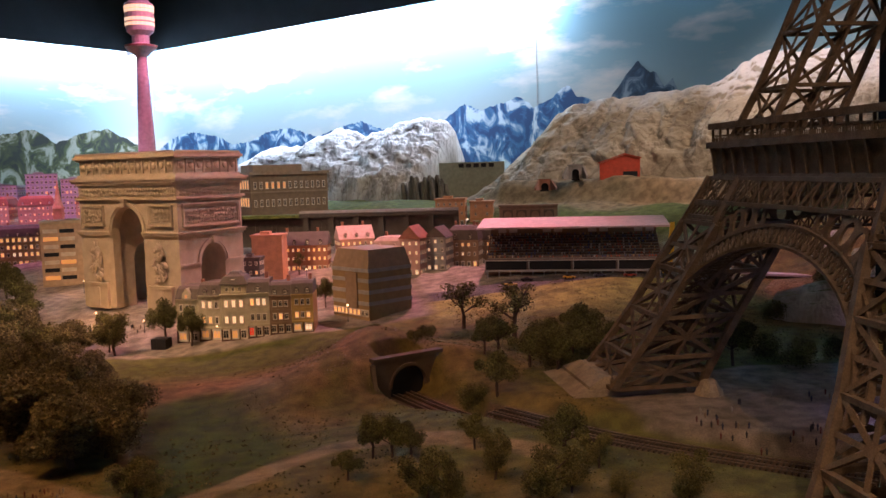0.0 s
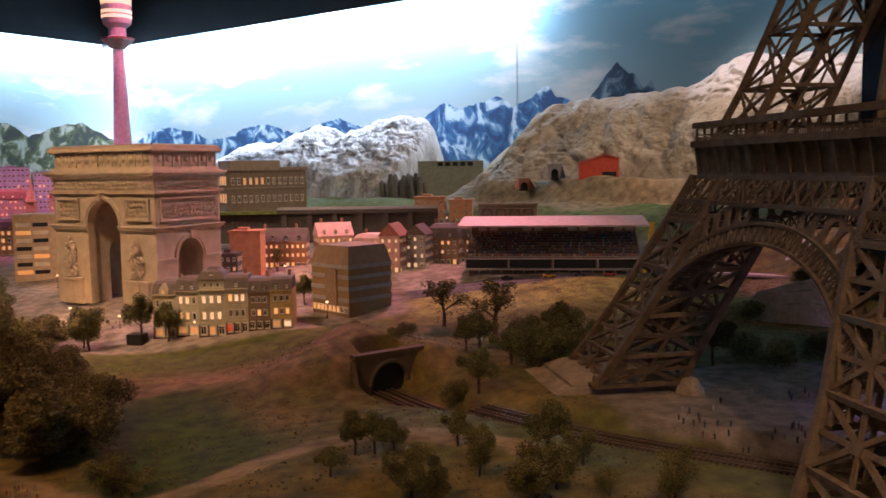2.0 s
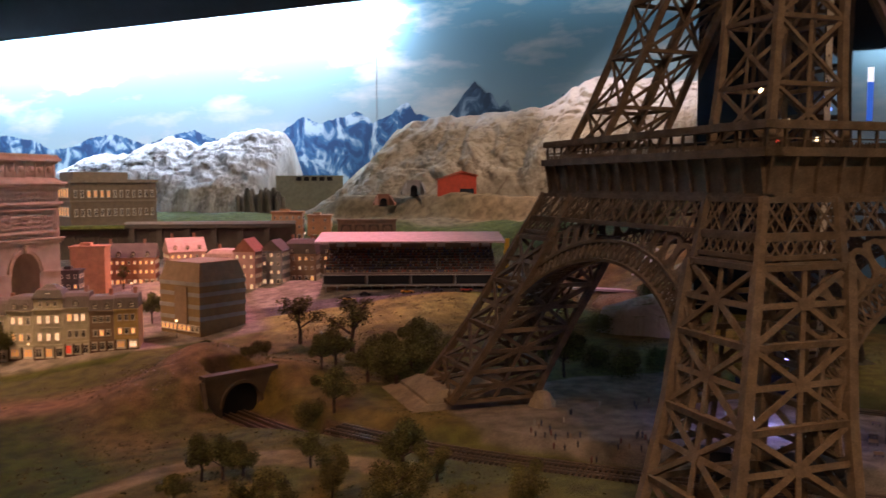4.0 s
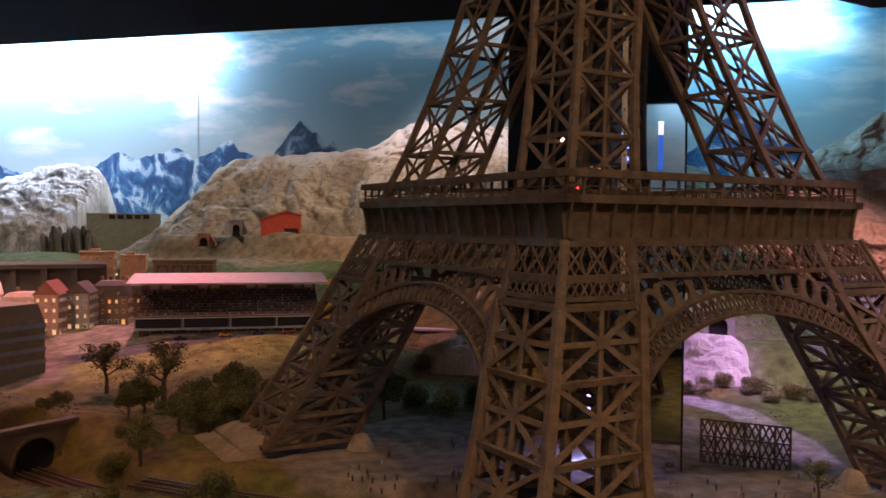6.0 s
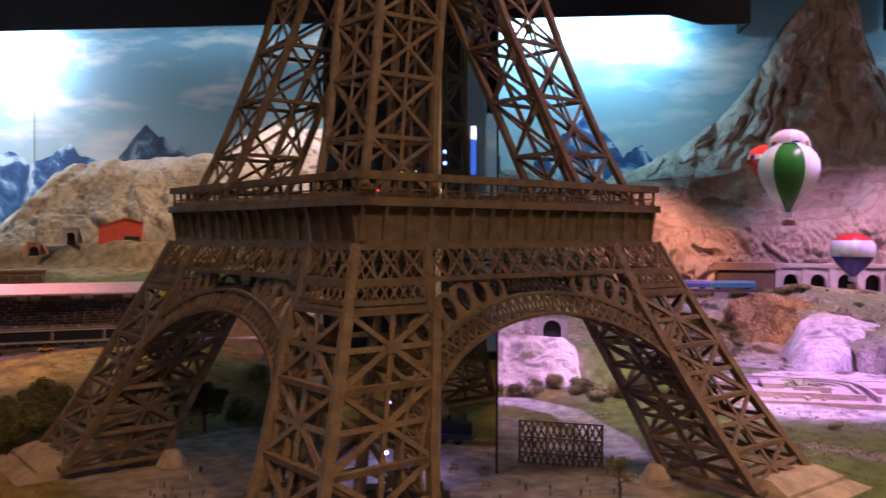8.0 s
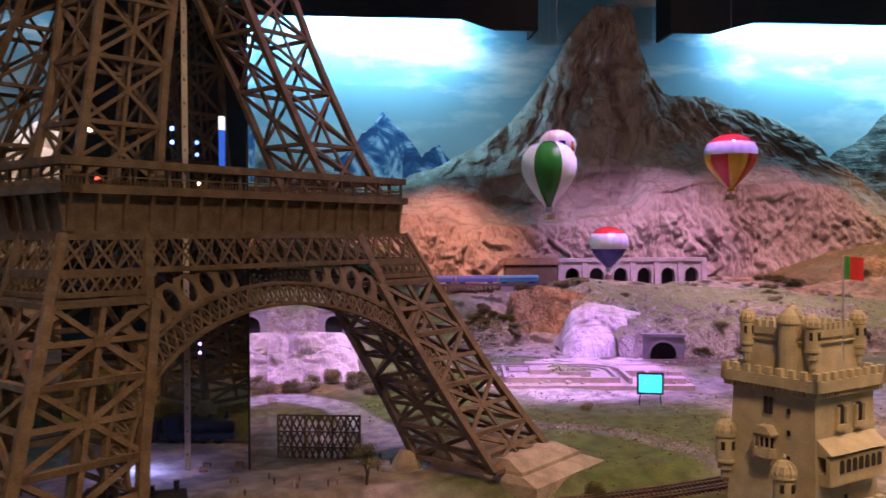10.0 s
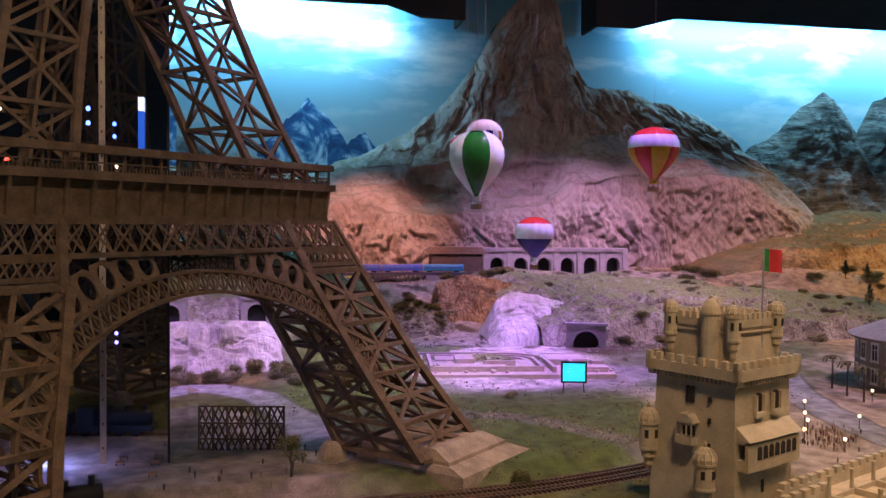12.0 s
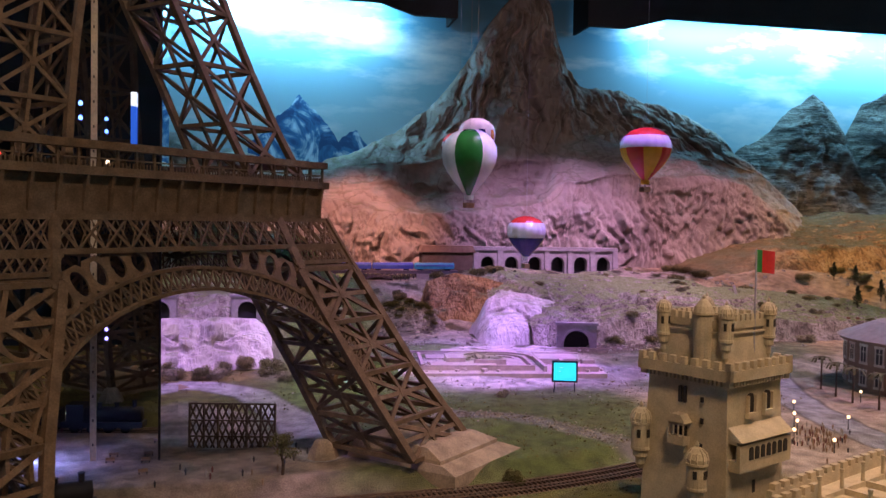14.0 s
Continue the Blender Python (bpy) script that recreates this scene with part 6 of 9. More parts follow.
house(-1.9, 2.8, -10, 0.12, 0.12, 3, 0.05, "flat", BRICK_WALL, RED_TILE, "red block behind the arch", 0.2, 15, 0.03, name="apartment_block")
# tall banded block and houses at the far end of town
tall = thing("apartment_block", pose(-2.79, 3.42, 0.07, 0, 0, 8), "tall beige flats with lit window bands", "building")
bm = bmesh.new()
block(bm, (-0.12, -0.09, -0.02), (0.12, 0.09, 0.33))
part("wall", bm, plain("flats_wall", (0.50, 0.36, 0.25)), tall)
bm = bmesh.new()
block(bm, (-0.124, -0.094, 0.33), (0.124, 0.094, 0.345))
part("roof", bm, SAND_WALL, tall)
for k in range(7):
    for i in range(2):
        bm = bmesh.new()
        block(bm, (-0.105 + i * 0.085, -0.094, 0.02 + k * 0.043), (-0.03 + i * 0.085, -0.0895, 0.041 + k * 0.043))
        part("window_band", bm, LIT_DIM if (k * 2 + i) % 5 == 0 else (DARK_PANE if (k + i) % 2 else FRAME_PAINT), tall)
house(-3.3, 4.4, 10, 0.42, 0.16, 4, 0.048, "mansard", UMBER_WALL, SLATE, "long brown house with rows of lit windows", 0.8, 16, 0.034, win=(0.016, 0.024))
house(-2.95, 4.35, 0, 0.12, 0.14, 4, 0.042, "gable", UMBER_WALL, SLATE, "narrow brown house with lit windows", 0.7, 17, 0.03)
for i, (x, y, w, st, rz, wall, lab) in enumerate(((-4.05, 6.2, 0.30, 6, -10, VIOLET_WALL, "white high-rise with blue-violet windows"), (-3.72, 6.1, 0.24, 8, 15, VIOLET_WALL, "tilted white high-rise with dark windows"), (-3.45, 6.15, 0.2, 7, -5, VIOLET_WALL, "white high-rise with dark windows"), (-3.25, 6.1, 0.24, 4, -5, PINK_WALL, "low pink block beside the high-rises"))):
    house(x, y, rz, w, 0.2, st, 0.045, "flat", wall, GREY_WALL, lab, 0.05, 30 + i, 0.032, z=0.33, name="tower_block", shop=False, win=(0.018, 0.022))
for i, (x, y, w, rz) in enumerate(((-3.75, 5.15, 0.22, -5), (-3.45, 5.1, 0.24, 8), (-2.98, 5.0, 0.3, 0))):
    house(x, y, rz, w, 0.18, 4, 0.045, "mansard", PINK_WALL, RED_TILE, "pink stuccoed house with lit windows", 0.6, 40 + i, 0.03, z=0.28)
spire = thing("church_tower", pose(-3.2, 4.72, 0.22), "slim orange church tower with a pointed spire", "church")
bm = bmesh.new()
block(bm, (-0.03, -0.03, -0.1), (0.03, 0.03, 0.22))
part("shaft", bm, ORANGE_WALL, spire)
bm = bmesh.new()
lathe(bm, [(0.042, 0.22), (0.022, 0.28), (0.0, 0.42)], 8)
part("spire", bm, ORANGE_WALL, spire)
# opera house on its meadow
opera = thing("opera_house", pose(-1.62, 4.25, 0.40, 0, 0, 24), "large brown stone opera house with two arcaded storeys", "building")
bm = bmesh.new()
block(bm, (-0.27, -0.13, -0.05), (0.27, 0.16, 0.24))
part("wall", bm, plain("opera_stone", (0.17, 0.125, 0.085)), opera)
bm = bmesh.new()
block(bm, (-0.28, -0.14, 0.235), (0.28, 0.17, 0.255))
block(bm, (-0.24, -0.1, 0.255), (0.1, 0.13, 0.30))
block(bm, (-0.275, -0.136, 0.118), (0.275, 0.165, 0.128))
part("cornice", bm, plain("opera_trim", (0.25, 0.195, 0.14)), opera)
for s in range(2):
    for i in range(13):
        wd = new("window", window_mesh(0.016, 0.042, LIT_DIM if s and i in (2, 3, 4, 5) else DARK_PANE))
        wd.parent = opera
        wd.location = (-0.24 + i * 0.04, -0.131, 0.03 + s * 0.115)
    for i in range(6):
        wd = new("window", window_mesh(0.022, 0.055, LIT if i > 1 else DARK_PANE))
        wd.parent = opera
        wd.matrix_basis = Matrix.Rotation(-math.pi / 2, 4, "Z") @ Matrix.Translation((-0.14 + i * 0.045, -0.271, 0.03 + s * 0.115))
house(-0.57, 3.62, -15, 0.18, 0.14, 3, 0.055, "flat", ORANGE_WALL, ORANGE_WALL, "orange block with arched windows behind street lamps", 0.2, 50, 0.035, z=0.29)
house(-0.38, 3.6, -15, 0.14, 0.14, 3, 0.048, "flat", ORANGE_WALL, ORANGE_WALL, "lower orange block beside another", 0.15, 51, 0.05, z=0.29)

# ---- triumphal arch ----
def arch_outline(w, h, aw, spring, n=14):
    """A wall outline with one round-headed opening from the ground."""
    pts = [(-w / 2, 0), (-aw / 2, 0), (-aw / 2, spring)]
    pts += [(-aw / 2 * math.cos(math.pi * k / n), spring + aw / 2 * math.sin(math.pi * k / n)) for k in range(1, n)]
    return pts + [(aw / 2, spring), (aw / 2, 0), (w / 2, 0), (w / 2, h), (-w / 2, h)]


arch = thing("triumphal_arch", pose(-2.095, 2.45, 0.055, 0, 0, -38), "beige stone triumphal arch with carved reliefs", "monument")
arch.scale = (0.97, 0.98, 1.075)
AW, AD = 0.645, 0.39
GATE, GATE_SPRING, SIDE_GATE, SIDE_SPRING = 0.205, 0.322, 0.15, 0.195
for sy in (-1, 1):
    bm = bmesh.new()
    prism(bm, arch_outline(AW, 0.455, GATE, GATE_SPRING, 20), sy * AD / 2 - 0.04 * (sy > 0), sy * AD / 2 + 0.04 * (sy < 0))
    part("front_wall" if sy < 0 else "rear_wall", bm, STONE, arch)
for sx in (-1, 1):
    bm = bmesh.new()
    prism(bm, arch_outline(AD - 0.08, 0.455, SIDE_GATE, SIDE_SPRING, 18), sx * AW / 2 - 0.21 * (sx > 0), sx * AW / 2 + 0.21 * (sx < 0), Matrix.Rotation(math.pi / 2, 4, "Z") @ Matrix.Scale(-1, 4, (0, 1, 0)))
    part("side_wall", bm, STONE, arch)
for nm, inset, z0, z1 in (("entablature", 0.0, 0.455, 0.535), ("attic", 0.008, 0.535, 0.628)):
    bm = bmesh.new()
    block(bm, (-AW / 2 + inset, -AD / 2 + inset, z0), (AW / 2 - inset, AD / 2 - inset, z1))
    part(nm, bm, STONE, arch)


def moulding(z0, z1, out):
    """A band that runs round the whole arch."""
    bm = bmesh.new()
    block(bm, (-AW / 2 - out, -AD / 2 - out, z0), (AW / 2 + out, AD / 2 + out, z1))
    part("cornice", bm, STONE, arch)


for z0, z1, out in ((0.446, 0.453, 0.006), (0.453, 0.463, 0.014), (0.508, 0.512, 0.006), (0.521, 0.531, 0.022), (0.531, 0.541, 0.028), (0.541, 0.546, 0.012), (0.546, 0.556, 0.002), (0.612, 0.620, 0.004), (0.620, 0.632, 0.013), (0.632, 0.640, 0.006)):
    moulding(z0, z1, out)
# impost bands stop at the openings
for z0, z1, out in ((0.300, 0.308, 0.005), (0.308, 0.318, 0.012), (0.318, 0.323, 0.017)):
    for sx in (-1, 1):
        x0, x1 = sorted((sx * (AW / 2 + out), sx * (GATE / 2 + 0.001)))
        bm = bmesh.new()
        block(bm, (x0, -AD / 2 - out, z0), (x1, -AD / 2 - 0.0005, z1))
        part("impost", bm, STONE, arch)
        x0, x1 = sorted((sx * (AW / 2 + out), sx * (AW / 2 + 0.0005)))
        bm = bmesh.new()
        block(bm, (x0, -AD / 2 - 0.0004, z0), (x1, AD / 2 + out, z1))
        part("impost", bm, STONE, arch)
# side imposts and the base course
for a, b in ((-AD / 2, -SIDE_GATE / 2 - 0.001), (SIDE_GATE / 2 + 0.001, AD / 2)):
    for z0, z1, out in ((0.186, 0.196, 0.006), (0.0, 0.05, 0.008)):
        bm = bmesh.new()
        block(bm, (AW / 2 + 0.0005, a, z0), (AW / 2 + out, b, z1))
        part("impost" if z0 else "base_course", bm, STONE, arch)
FRONT, SIDE = Matrix.Translation((0, -AD / 2, 0)), Matrix.Translation((AW / 2, 0, 0)) @ Matrix.Rotation(math.pi / 2, 4, "Z")


def archivolt(m, r, spring, steps, n=20):
    """Stepped rings round the head of an opening, with a keystone."""
    for r0, r1, out in steps:
        bm = bmesh.new()
        prism(bm, [(-r1 * math.cos(math.pi * k / n), spring + r1 * math.sin(math.pi * k / n)) for k in range(n + 1)] + [(r0 * math.cos(math.pi * k / n), spring + r0 * math.sin(math.pi * k / n)) for k in range(n + 1)], -out, -0.0004, m)
        part("archivolt", bm, STONE, arch)
    bm = bmesh.new()
    top = steps[-1][1]
    prism(bm, [(-0.008, spring + r), (0.008, spring + r), (0.012, spring + top + 0.012), (-0.012, spring + top + 0.012)], -0.022, -0.0004, m)
    part("keystone", bm, STONE, arch)


archivolt(FRONT, GATE / 2, GATE_SPRING, ((GATE / 2, GATE / 2 + 0.008, 0.005), (GATE / 2 + 0.008, GATE / 2 + 0.02, 0.011)))
archivolt(SIDE, SIDE_GATE / 2, SIDE_SPRING, ((SIDE_GATE / 2, SIDE_GATE / 2 + 0.008, 0.005), (SIDE_GATE / 2 + 0.008, SIDE_GATE / 2 + 0.019, 0.011)))


def lump(bm, x, y, z, s, e, tall=1.5):
    lathe(bm, [(0, -tall * s), (0.75 * s, -0.8 * s), (0.9 * s, 0.2 * s), (0.5 * s, 1.1 * s), (0, tall * s)], 7, Matrix.Translation((x, y, z)) @ e)


def relief(w, h, m, seed, border=0.0):
    """A carved panel: a moulded border in two steps round a field crowded with plain upright shapes."""
    rng = random.Random(seed)
    for wide, out in ((border, 0.009), (border * 0.45, 0.014)):
        if border:
            for lo, hi in (((-w / 2, 0), (w / 2, wide)), ((-w / 2, h - wide), (w / 2, h)), ((-w / 2, wide), (-w / 2 + wide, h - wide)), ((w / 2 - wide, wide), (w / 2, h - wide))):
                bm = bmesh.new()
                block(bm, (lo[0], -out, lo[1]), (hi[0], -0.0004, hi[1]), m)
                part("panel_border", bm, STONE, arch)
    bm = bmesh.new()
    edge = border + 0.002
    step = 0.0105
    for i in range(int((w - 2 * edge) / step)):
        for j in range(max(1, int((h - 2 * edge) / 0.019))):
            x = -w / 2 + edge + step * (i + 0.5) + rng.uniform(-0.002, 0.002)
            z = edge + 0.010 + 0.019 * j + rng.uniform(-0.004, 0.004)
            s = rng.uniform(0.0042, 0.0062)
            lean = Euler((rng.uniform(-0.3, 0.3), rng.uniform(-0.7, 0.7), 0)).to_matrix().to_4x4()
            lump(bm, x, -0.003 - rng.random() * 0.005, z, s, lean, 1.9)
            lump(bm, x + rng.uniform(-0.003, 0.003), -0.007, min(z + 0.008, h - edge - 0.003), s * 0.5, lean, 1.0)
    bmesh.ops.transform(bm, matrix=m, verts=bm.verts)
    tagged(part("relief", bm, STONE, arch, "carved stone relief panel"), kind="stuff")


def trophy(m, seed):
    """A tall free-standing group of carved shapes, widest in the middle, on a bracket."""
    rng = random.Random(seed)
    bm = bmesh.new()
    for k in range(46):
        z = 0.012 + 0.148 * (k / 46)
        half = 0.040 * math.sin(math.pi * min(1, 0.25 + 0.7 * z / 0.16)) ** 0.8
        lean = Euler((rng.uniform(-0.5, 0.5), rng.uniform(-1.0, 1.0), 0)).to_matrix().to_4x4()
        lump(bm, rng.uniform(-half, half), -0.006 - rng.random() * 0.016, z, rng.uniform(0.0065, 0.0105), lean, 2.0)
    for x, z in ((0.002, 0.165), (-0.02, 0.135), (0.022, 0.12), (-0.008, 0.1)):
        lump(bm, x, -0.024, z, 0.0062, Matrix.Identity(4), 1.1)
    bmesh.ops.transform(bm, matrix=m, verts=bm.verts)
    part("carved_group", bm, STONE, arch, "bulky carved stone group")


for sx in (-1, 1):
    relief(0.150, 0.085, FRONT @ Matrix.Translation((sx * 0.222, 0, 0.346)), 3 + sx, 0.011)
    trophy(FRONT @ Matrix.Translation((sx * 0.21, 0, 0.112)), 7 + sx)
    for lo, hi, z0, z1, out in ((-0.068, 0.068, 0.0, 0.098, 0.016), (-0.074, 0.074, 0.098, 0.108, 0.023), (-0.018, 0.018, 0.004, 0.09, 0.020)):
        bm = bmesh.new()
        block(bm, (sx * 0.21 + lo, -AD / 2 - out, z0), (sx * 0.21 + hi, -AD / 2 - 0.0005, z1))
        part("plinth", bm, STONE, arch)
relief(0.345, 0.094, SIDE @ Matrix.Translation((0, 0, 0.342)), 21, 0.011)
relief(AW - 0.01, 0.043, FRONT @ Matrix.Translation((0, 0, 0.464)), 22)
relief(AD - 0.01, 0.043, SIDE @ Matrix.Translation((0, 0, 0.464)), 23)
for m, span, n in ((FRONT, AW - 0.03, 13), (SIDE, AD - 0.03, 7)):
    for k in range(n):
        at = m @ Matrix.Translation((-span / 2 + span * (k + 0.5) / n, 0.008, 0))
        bm = bmesh.new()
        block(bm, (-span / n * 0.36, -0.004, 0.566), (span / n * 0.36, 0.0, 0.608), at)
        part("attic_panel", bm, STONE, arch)
        bm = bmesh.new()
        lathe(bm, [(0, 0), (0.0135, 0), (0.0125, 0.007), (0.007, 0.011), (0, 0.012)], 12, at @ Matrix.Translation((0, -0.004, 0.587)) @ Matrix.Rotation(math.pi / 2, 4, "X"))
        part("attic_shield", bm, STONE, arch)
        bm = bmesh.new()
        block(bm, (span / n * 0.42, -0.009, 0.557), (span / n * 0.58, 0.0, 0.614), at)
        part("attic_pilaster", bm, STONE, arch)
bm = bmesh.new()
for k in range(46):
    x = -AW / 2 + AW * (k + 0.5) / 46
    block(bm, (x - 0.0038, -AD / 2 - 0.017, 0.512), (x + 0.0038, -AD / 2, 0.521))
    block(bm, (x - 0.0032, -AD / 2 - 0.010, 0.640), (x + 0.0032, -AD / 2 - 0.002, 0.646))
for k in range(28):
    y = -AD / 2 + AD * (k + 0.5) / 28
    block(bm, (AW / 2, y - 0.0038, 0.512), (AW / 2 + 0.017, y + 0.0038, 0.521))
    block(bm, (AW / 2 + 0.002, y - 0.0032, 0.640), (AW / 2 + 0.010, y + 0.0032, 0.646))
tagged(part("dentils", bm, STONE, arch), kind="stuff")

# ---- television tower ----
mast = thing("television_tower", pose(-2.6, 4.85, 0.25), "slim pink-lit concrete television tower with a lit pod", "tower")
CONCRETE = plain("pale_concrete", (0.60, 0.50, 0.50))
bm = bmesh.new()
lathe(bm, [(0.075, -0.1), (0.062, 0.6), (0.046, 1.0), (0.037, 1.27)], 20)
part("shaft", bm, CONCRETE, mast, "tapered concrete shaft", True)
bm = bmesh.new()
lathe(bm, [(0.037, 1.25), (0.11, 1.315), (0.11, 1.33), (0.06, 1.345), (0.06, 1.42)], 12)
part("gallery", bm, CONCRETE, mast)
bm = bmesh.new()
lathe(bm, [(0.111, 1.318), (0.114, 1.318), (0.114, 1.332), (0.111, 1.332)], 12)
part("red_band", bm, RED_TILE, mast)
bm = bmesh.new()
lathe(bm, [(0.06, 1.40), (0.095, 1.43), (0.10, 1.46), (0.10, 1.62), (0.07, 1.64), (0.06, 1.70), (0.05, 1.76)], 20)
part("pod", bm, CONCRETE, mast)
for z0 in (1.465, 1.50, 1.56, 1.585):
    bm = bmesh.new()
    lathe(bm, [(0.1005, z0), (0.103, z0), (0.103, z0 + 0.02), (0.1005, z0 + 0.02)], 20)
    part("light_ring", bm, LIT_WHITE, mast, "glowing ring of pod windows")
bm = bmesh.new()
lathe(bm, [(0.05, 1.76), (0.045, 2.1), (0.02, 2.3), (0.008, 2.45)], 10)
part("antenna", bm, CONCRETE, mast)

# ---- racecourse grandstand ----
stand = thing("grandstand", pose(-0.25, 2.12, 0.13, 0, 0, -17), "long grandstand with a pale pink roof and crowded seats", "grandstand")
SEATS = plain("dark_seats", (0.17, 0.105, 0.085))
bm = bmesh.new()
prism(bm, [(-0.03, 0.06), (0.24, 0.06), (0.24, 0.19), (0.2, 0.19), (0.0, 0.092), (-0.03, 0.092)], -0.385, 0.385, Matrix.Rotation(math.pi / 2, 4, "Z"))
bmesh.ops.transform(bm, matrix=Matrix.Translation((0, -0.07, 0)), verts=bm.verts)
part("seating", bm, SEATS, stand, "dark stepped seating")
bm = bmesh.new()
for k in range(9):
    block(bm, (-0.38, -0.06 + k * 0.022, 0.092 + k * 0.0108), (0.38, -0.052 + k * 0.022, 0.1 + k * 0.0108))
tagged(part("seating_tier", bm, GREY_WALL, stand), kind="stuff")
bm = bmesh.new()
prism(bm, [(-0.11, 0.235), (0.2, 0.262), (0.2, 0.268), (-0.11, 0.243)], -0.42, 0.42, Matrix.Rotation(math.pi / 2, 4, "Z"))
part("roof", bm, plain("pale_pink_sheet", (0.62, 0.45, 0.42)), stand, "pale pink sheet roof")
for k in range(4):
    bm = bmesh.new()
    x = -0.385 + k * 0.1945
    block(bm, (x, -0.108, 0.055), (x + 0.183, -0.1, 0.092))
    part("fascia_panel", bm, BLACK, stand, "black fascia panel")
bm = bmesh.new()
for k in range(5):
    x = min(-0.388 + k * 0.1945, 0.385)
    block(bm, (x, -0.112, 0.05), (x + 0.005, -0.099, 0.097))
block(bm, (-0.39, -0.111, 0.0925), (0.39, -0.1, 0.096))
block(bm, (-0.39, -0.112, 0.045), (0.39, -0.09, 0.052))
part("fascia_frame", bm, WHITE_WALL, stand)
for k in range(16):
    bm = bmesh.new()
    x = -0.375 + k * 0.05
    block(bm, (x - 0.003, -0.1, -0.02), (x + 0.003, -0.093, 0.046))
    part("post", bm, WHITE_WALL, stand)
bm = bmesh.new()
block(bm, (-0.38, -0.05, -0.02), (0.38, 0.17, 0.06))
block(bm, (-0.38, 0.13, 0.06), (0.38, 0.17, 0.24))
part("base", bm, BROWN_WALL, stand)
bm = bmesh.new()
prism(bm, [(0.386, 0.035), (0.402, 0.035), (0.432, 0.10), (0.436, 0.255), (0.418, 0.255), (0.408, 0.15), (0.386, 0.10)], -0.122, -0.108)
part("end_panel", bm, plain("yellow_panel", (0.75, 0.42, 0.03)), stand, "yellow end panel")
for k in range(8):
    bm = bmesh.new()
    x = -0.33 + (k // 2) * 0.2 + (k % 2) * 0.05
    block(bm, (x, -0.045, 0.214), (x + 0.036, -0.040, 0.238))
    part("banner", bm, WHITE_WALL, stand, "white hanging banner")
rng = random.Random(8)
bm = bmesh.new()
crowd_mats = [plain("crowd_%s" % n, c) for n, c in (("red", (0.5, 0.12, 0.07)), ("tan", (0.5, 0.34, 0.2)), ("pale", (0.6, 0.55, 0.5)), ("dark", (0.08, 0.06, 0.06)), ("blue", (0.1, 0.13, 0.3)))]
for k in range(9):
    for i in range(62):
        if rng.random() < 0.72:
            x, y, z = -0.375 + i * 0.0121 + rng.uniform(-0.002, 0.002), -0.05 + k * 0.022, 0.1 + k * 0.0108
            block(bm, (x - 0.0028, y, z), (x + 0.0028, y + 0.004, z + 0.011), mat=rng.randrange(5))
tagged(link_mesh("spectators", bm, crowd_mats), "rows of tiny coloured blocks for spectators", "figures", "", "stuff").matrix_basis = stand.matrix_basis
bm = bmesh.new()


def car(x, y, rz, paint, label):
    z = float(land(x, y))
    ob = thing("toy_car", pose(x, y, z + 0.002, 0, 0, rz), label, "car", "racing cars")
    bm = bmesh.new()
    prism(bm, [(-0.026, 0.004), (0.026, 0.004), (0.027, 0.009), (0.014, 0.0115), (-0.02, 0.0125), (-0.026, 0.011)], -0.0095, 0.0095)
    part("body", bm, paint, ob)
    bm = bmesh.new()
    prism(bm, [(-0.014, 0.0115), (0.01, 0.0115), (0.004, 0.0165), (-0.009, 0.0165)], -0.0075, 0.0075)
    part("cabin", bm, DARK_PANE, ob)
    for a in (-0.016, 0.016):
        for b in (-0.0095, 0.0095):
            bm = bmesh.new()
            lathe(bm, [(0.0045, -0.0015), (0.0045, 0.0015)], 10, Matrix.Translation((a, b, 0.0045)) @ Matrix.Rotation(math.pi / 2, 4, "X"))
            part("wheel", bm, BLACK, ob)


for x, y, paint, lab in ((-0.58, 1.93, plain("car_yellow", (0.7, 0.45, 0.03), 0.3), "yellow toy racing car on the track"), (-0.5, 1.97, BLACK, "black toy racing car on the track"), (-0.33, 1.91, plain("car_gold", (0.7, 0.36, 0.03), 0.3), "orange-yellow toy racing car on the track"), (-0.2, 1.89, plain("car_navy", (0.06, 0.06, 0.12), 0.3), "dark blue toy racing car on the track"), (-0.07, 1.88, plain("car_red", (0.55, 0.08, 0.06), 0.3), "red toy racing car on the track")):
    car(x, y, -9, paint, lab)

# ---- railway ----
def along(line, step):
    """Points and headings at even steps along a line."""
    out, left = [], 0.0
    for (ax, ay), (bx, by) in zip(line, line[1:]):
        n = math.hypot(bx - ax, by - ay)
        t = left
        while t < n:
            out.append((ax + (bx - ax) * t / n, ay + (by - ay) * t / n, math.atan2(by - ay, bx - ax)))
            t += step
        left = t - n
    return out


RAIL_STEEL = material("rail_steel", (0.30, 0.22, 0.17), 0.35, 0.2, 60, 300, 0.1, metal=0.7)
SLEEPER = plain("sleeper_wood", (0.07, 0.045, 0.03))


def rounded(line, n=4):
    for _ in range(n):
        line = [line[0]] + [p for a, b in zip(line, line[1:]) for p in (((a[0] * 3 + b[0]) / 4, (a[1] * 3 + b[1]) / 4), ((a[0] + 3 * b[0]) / 4, (a[1] + 3 * b[1]) / 4))] + [line[-1]]
    return line


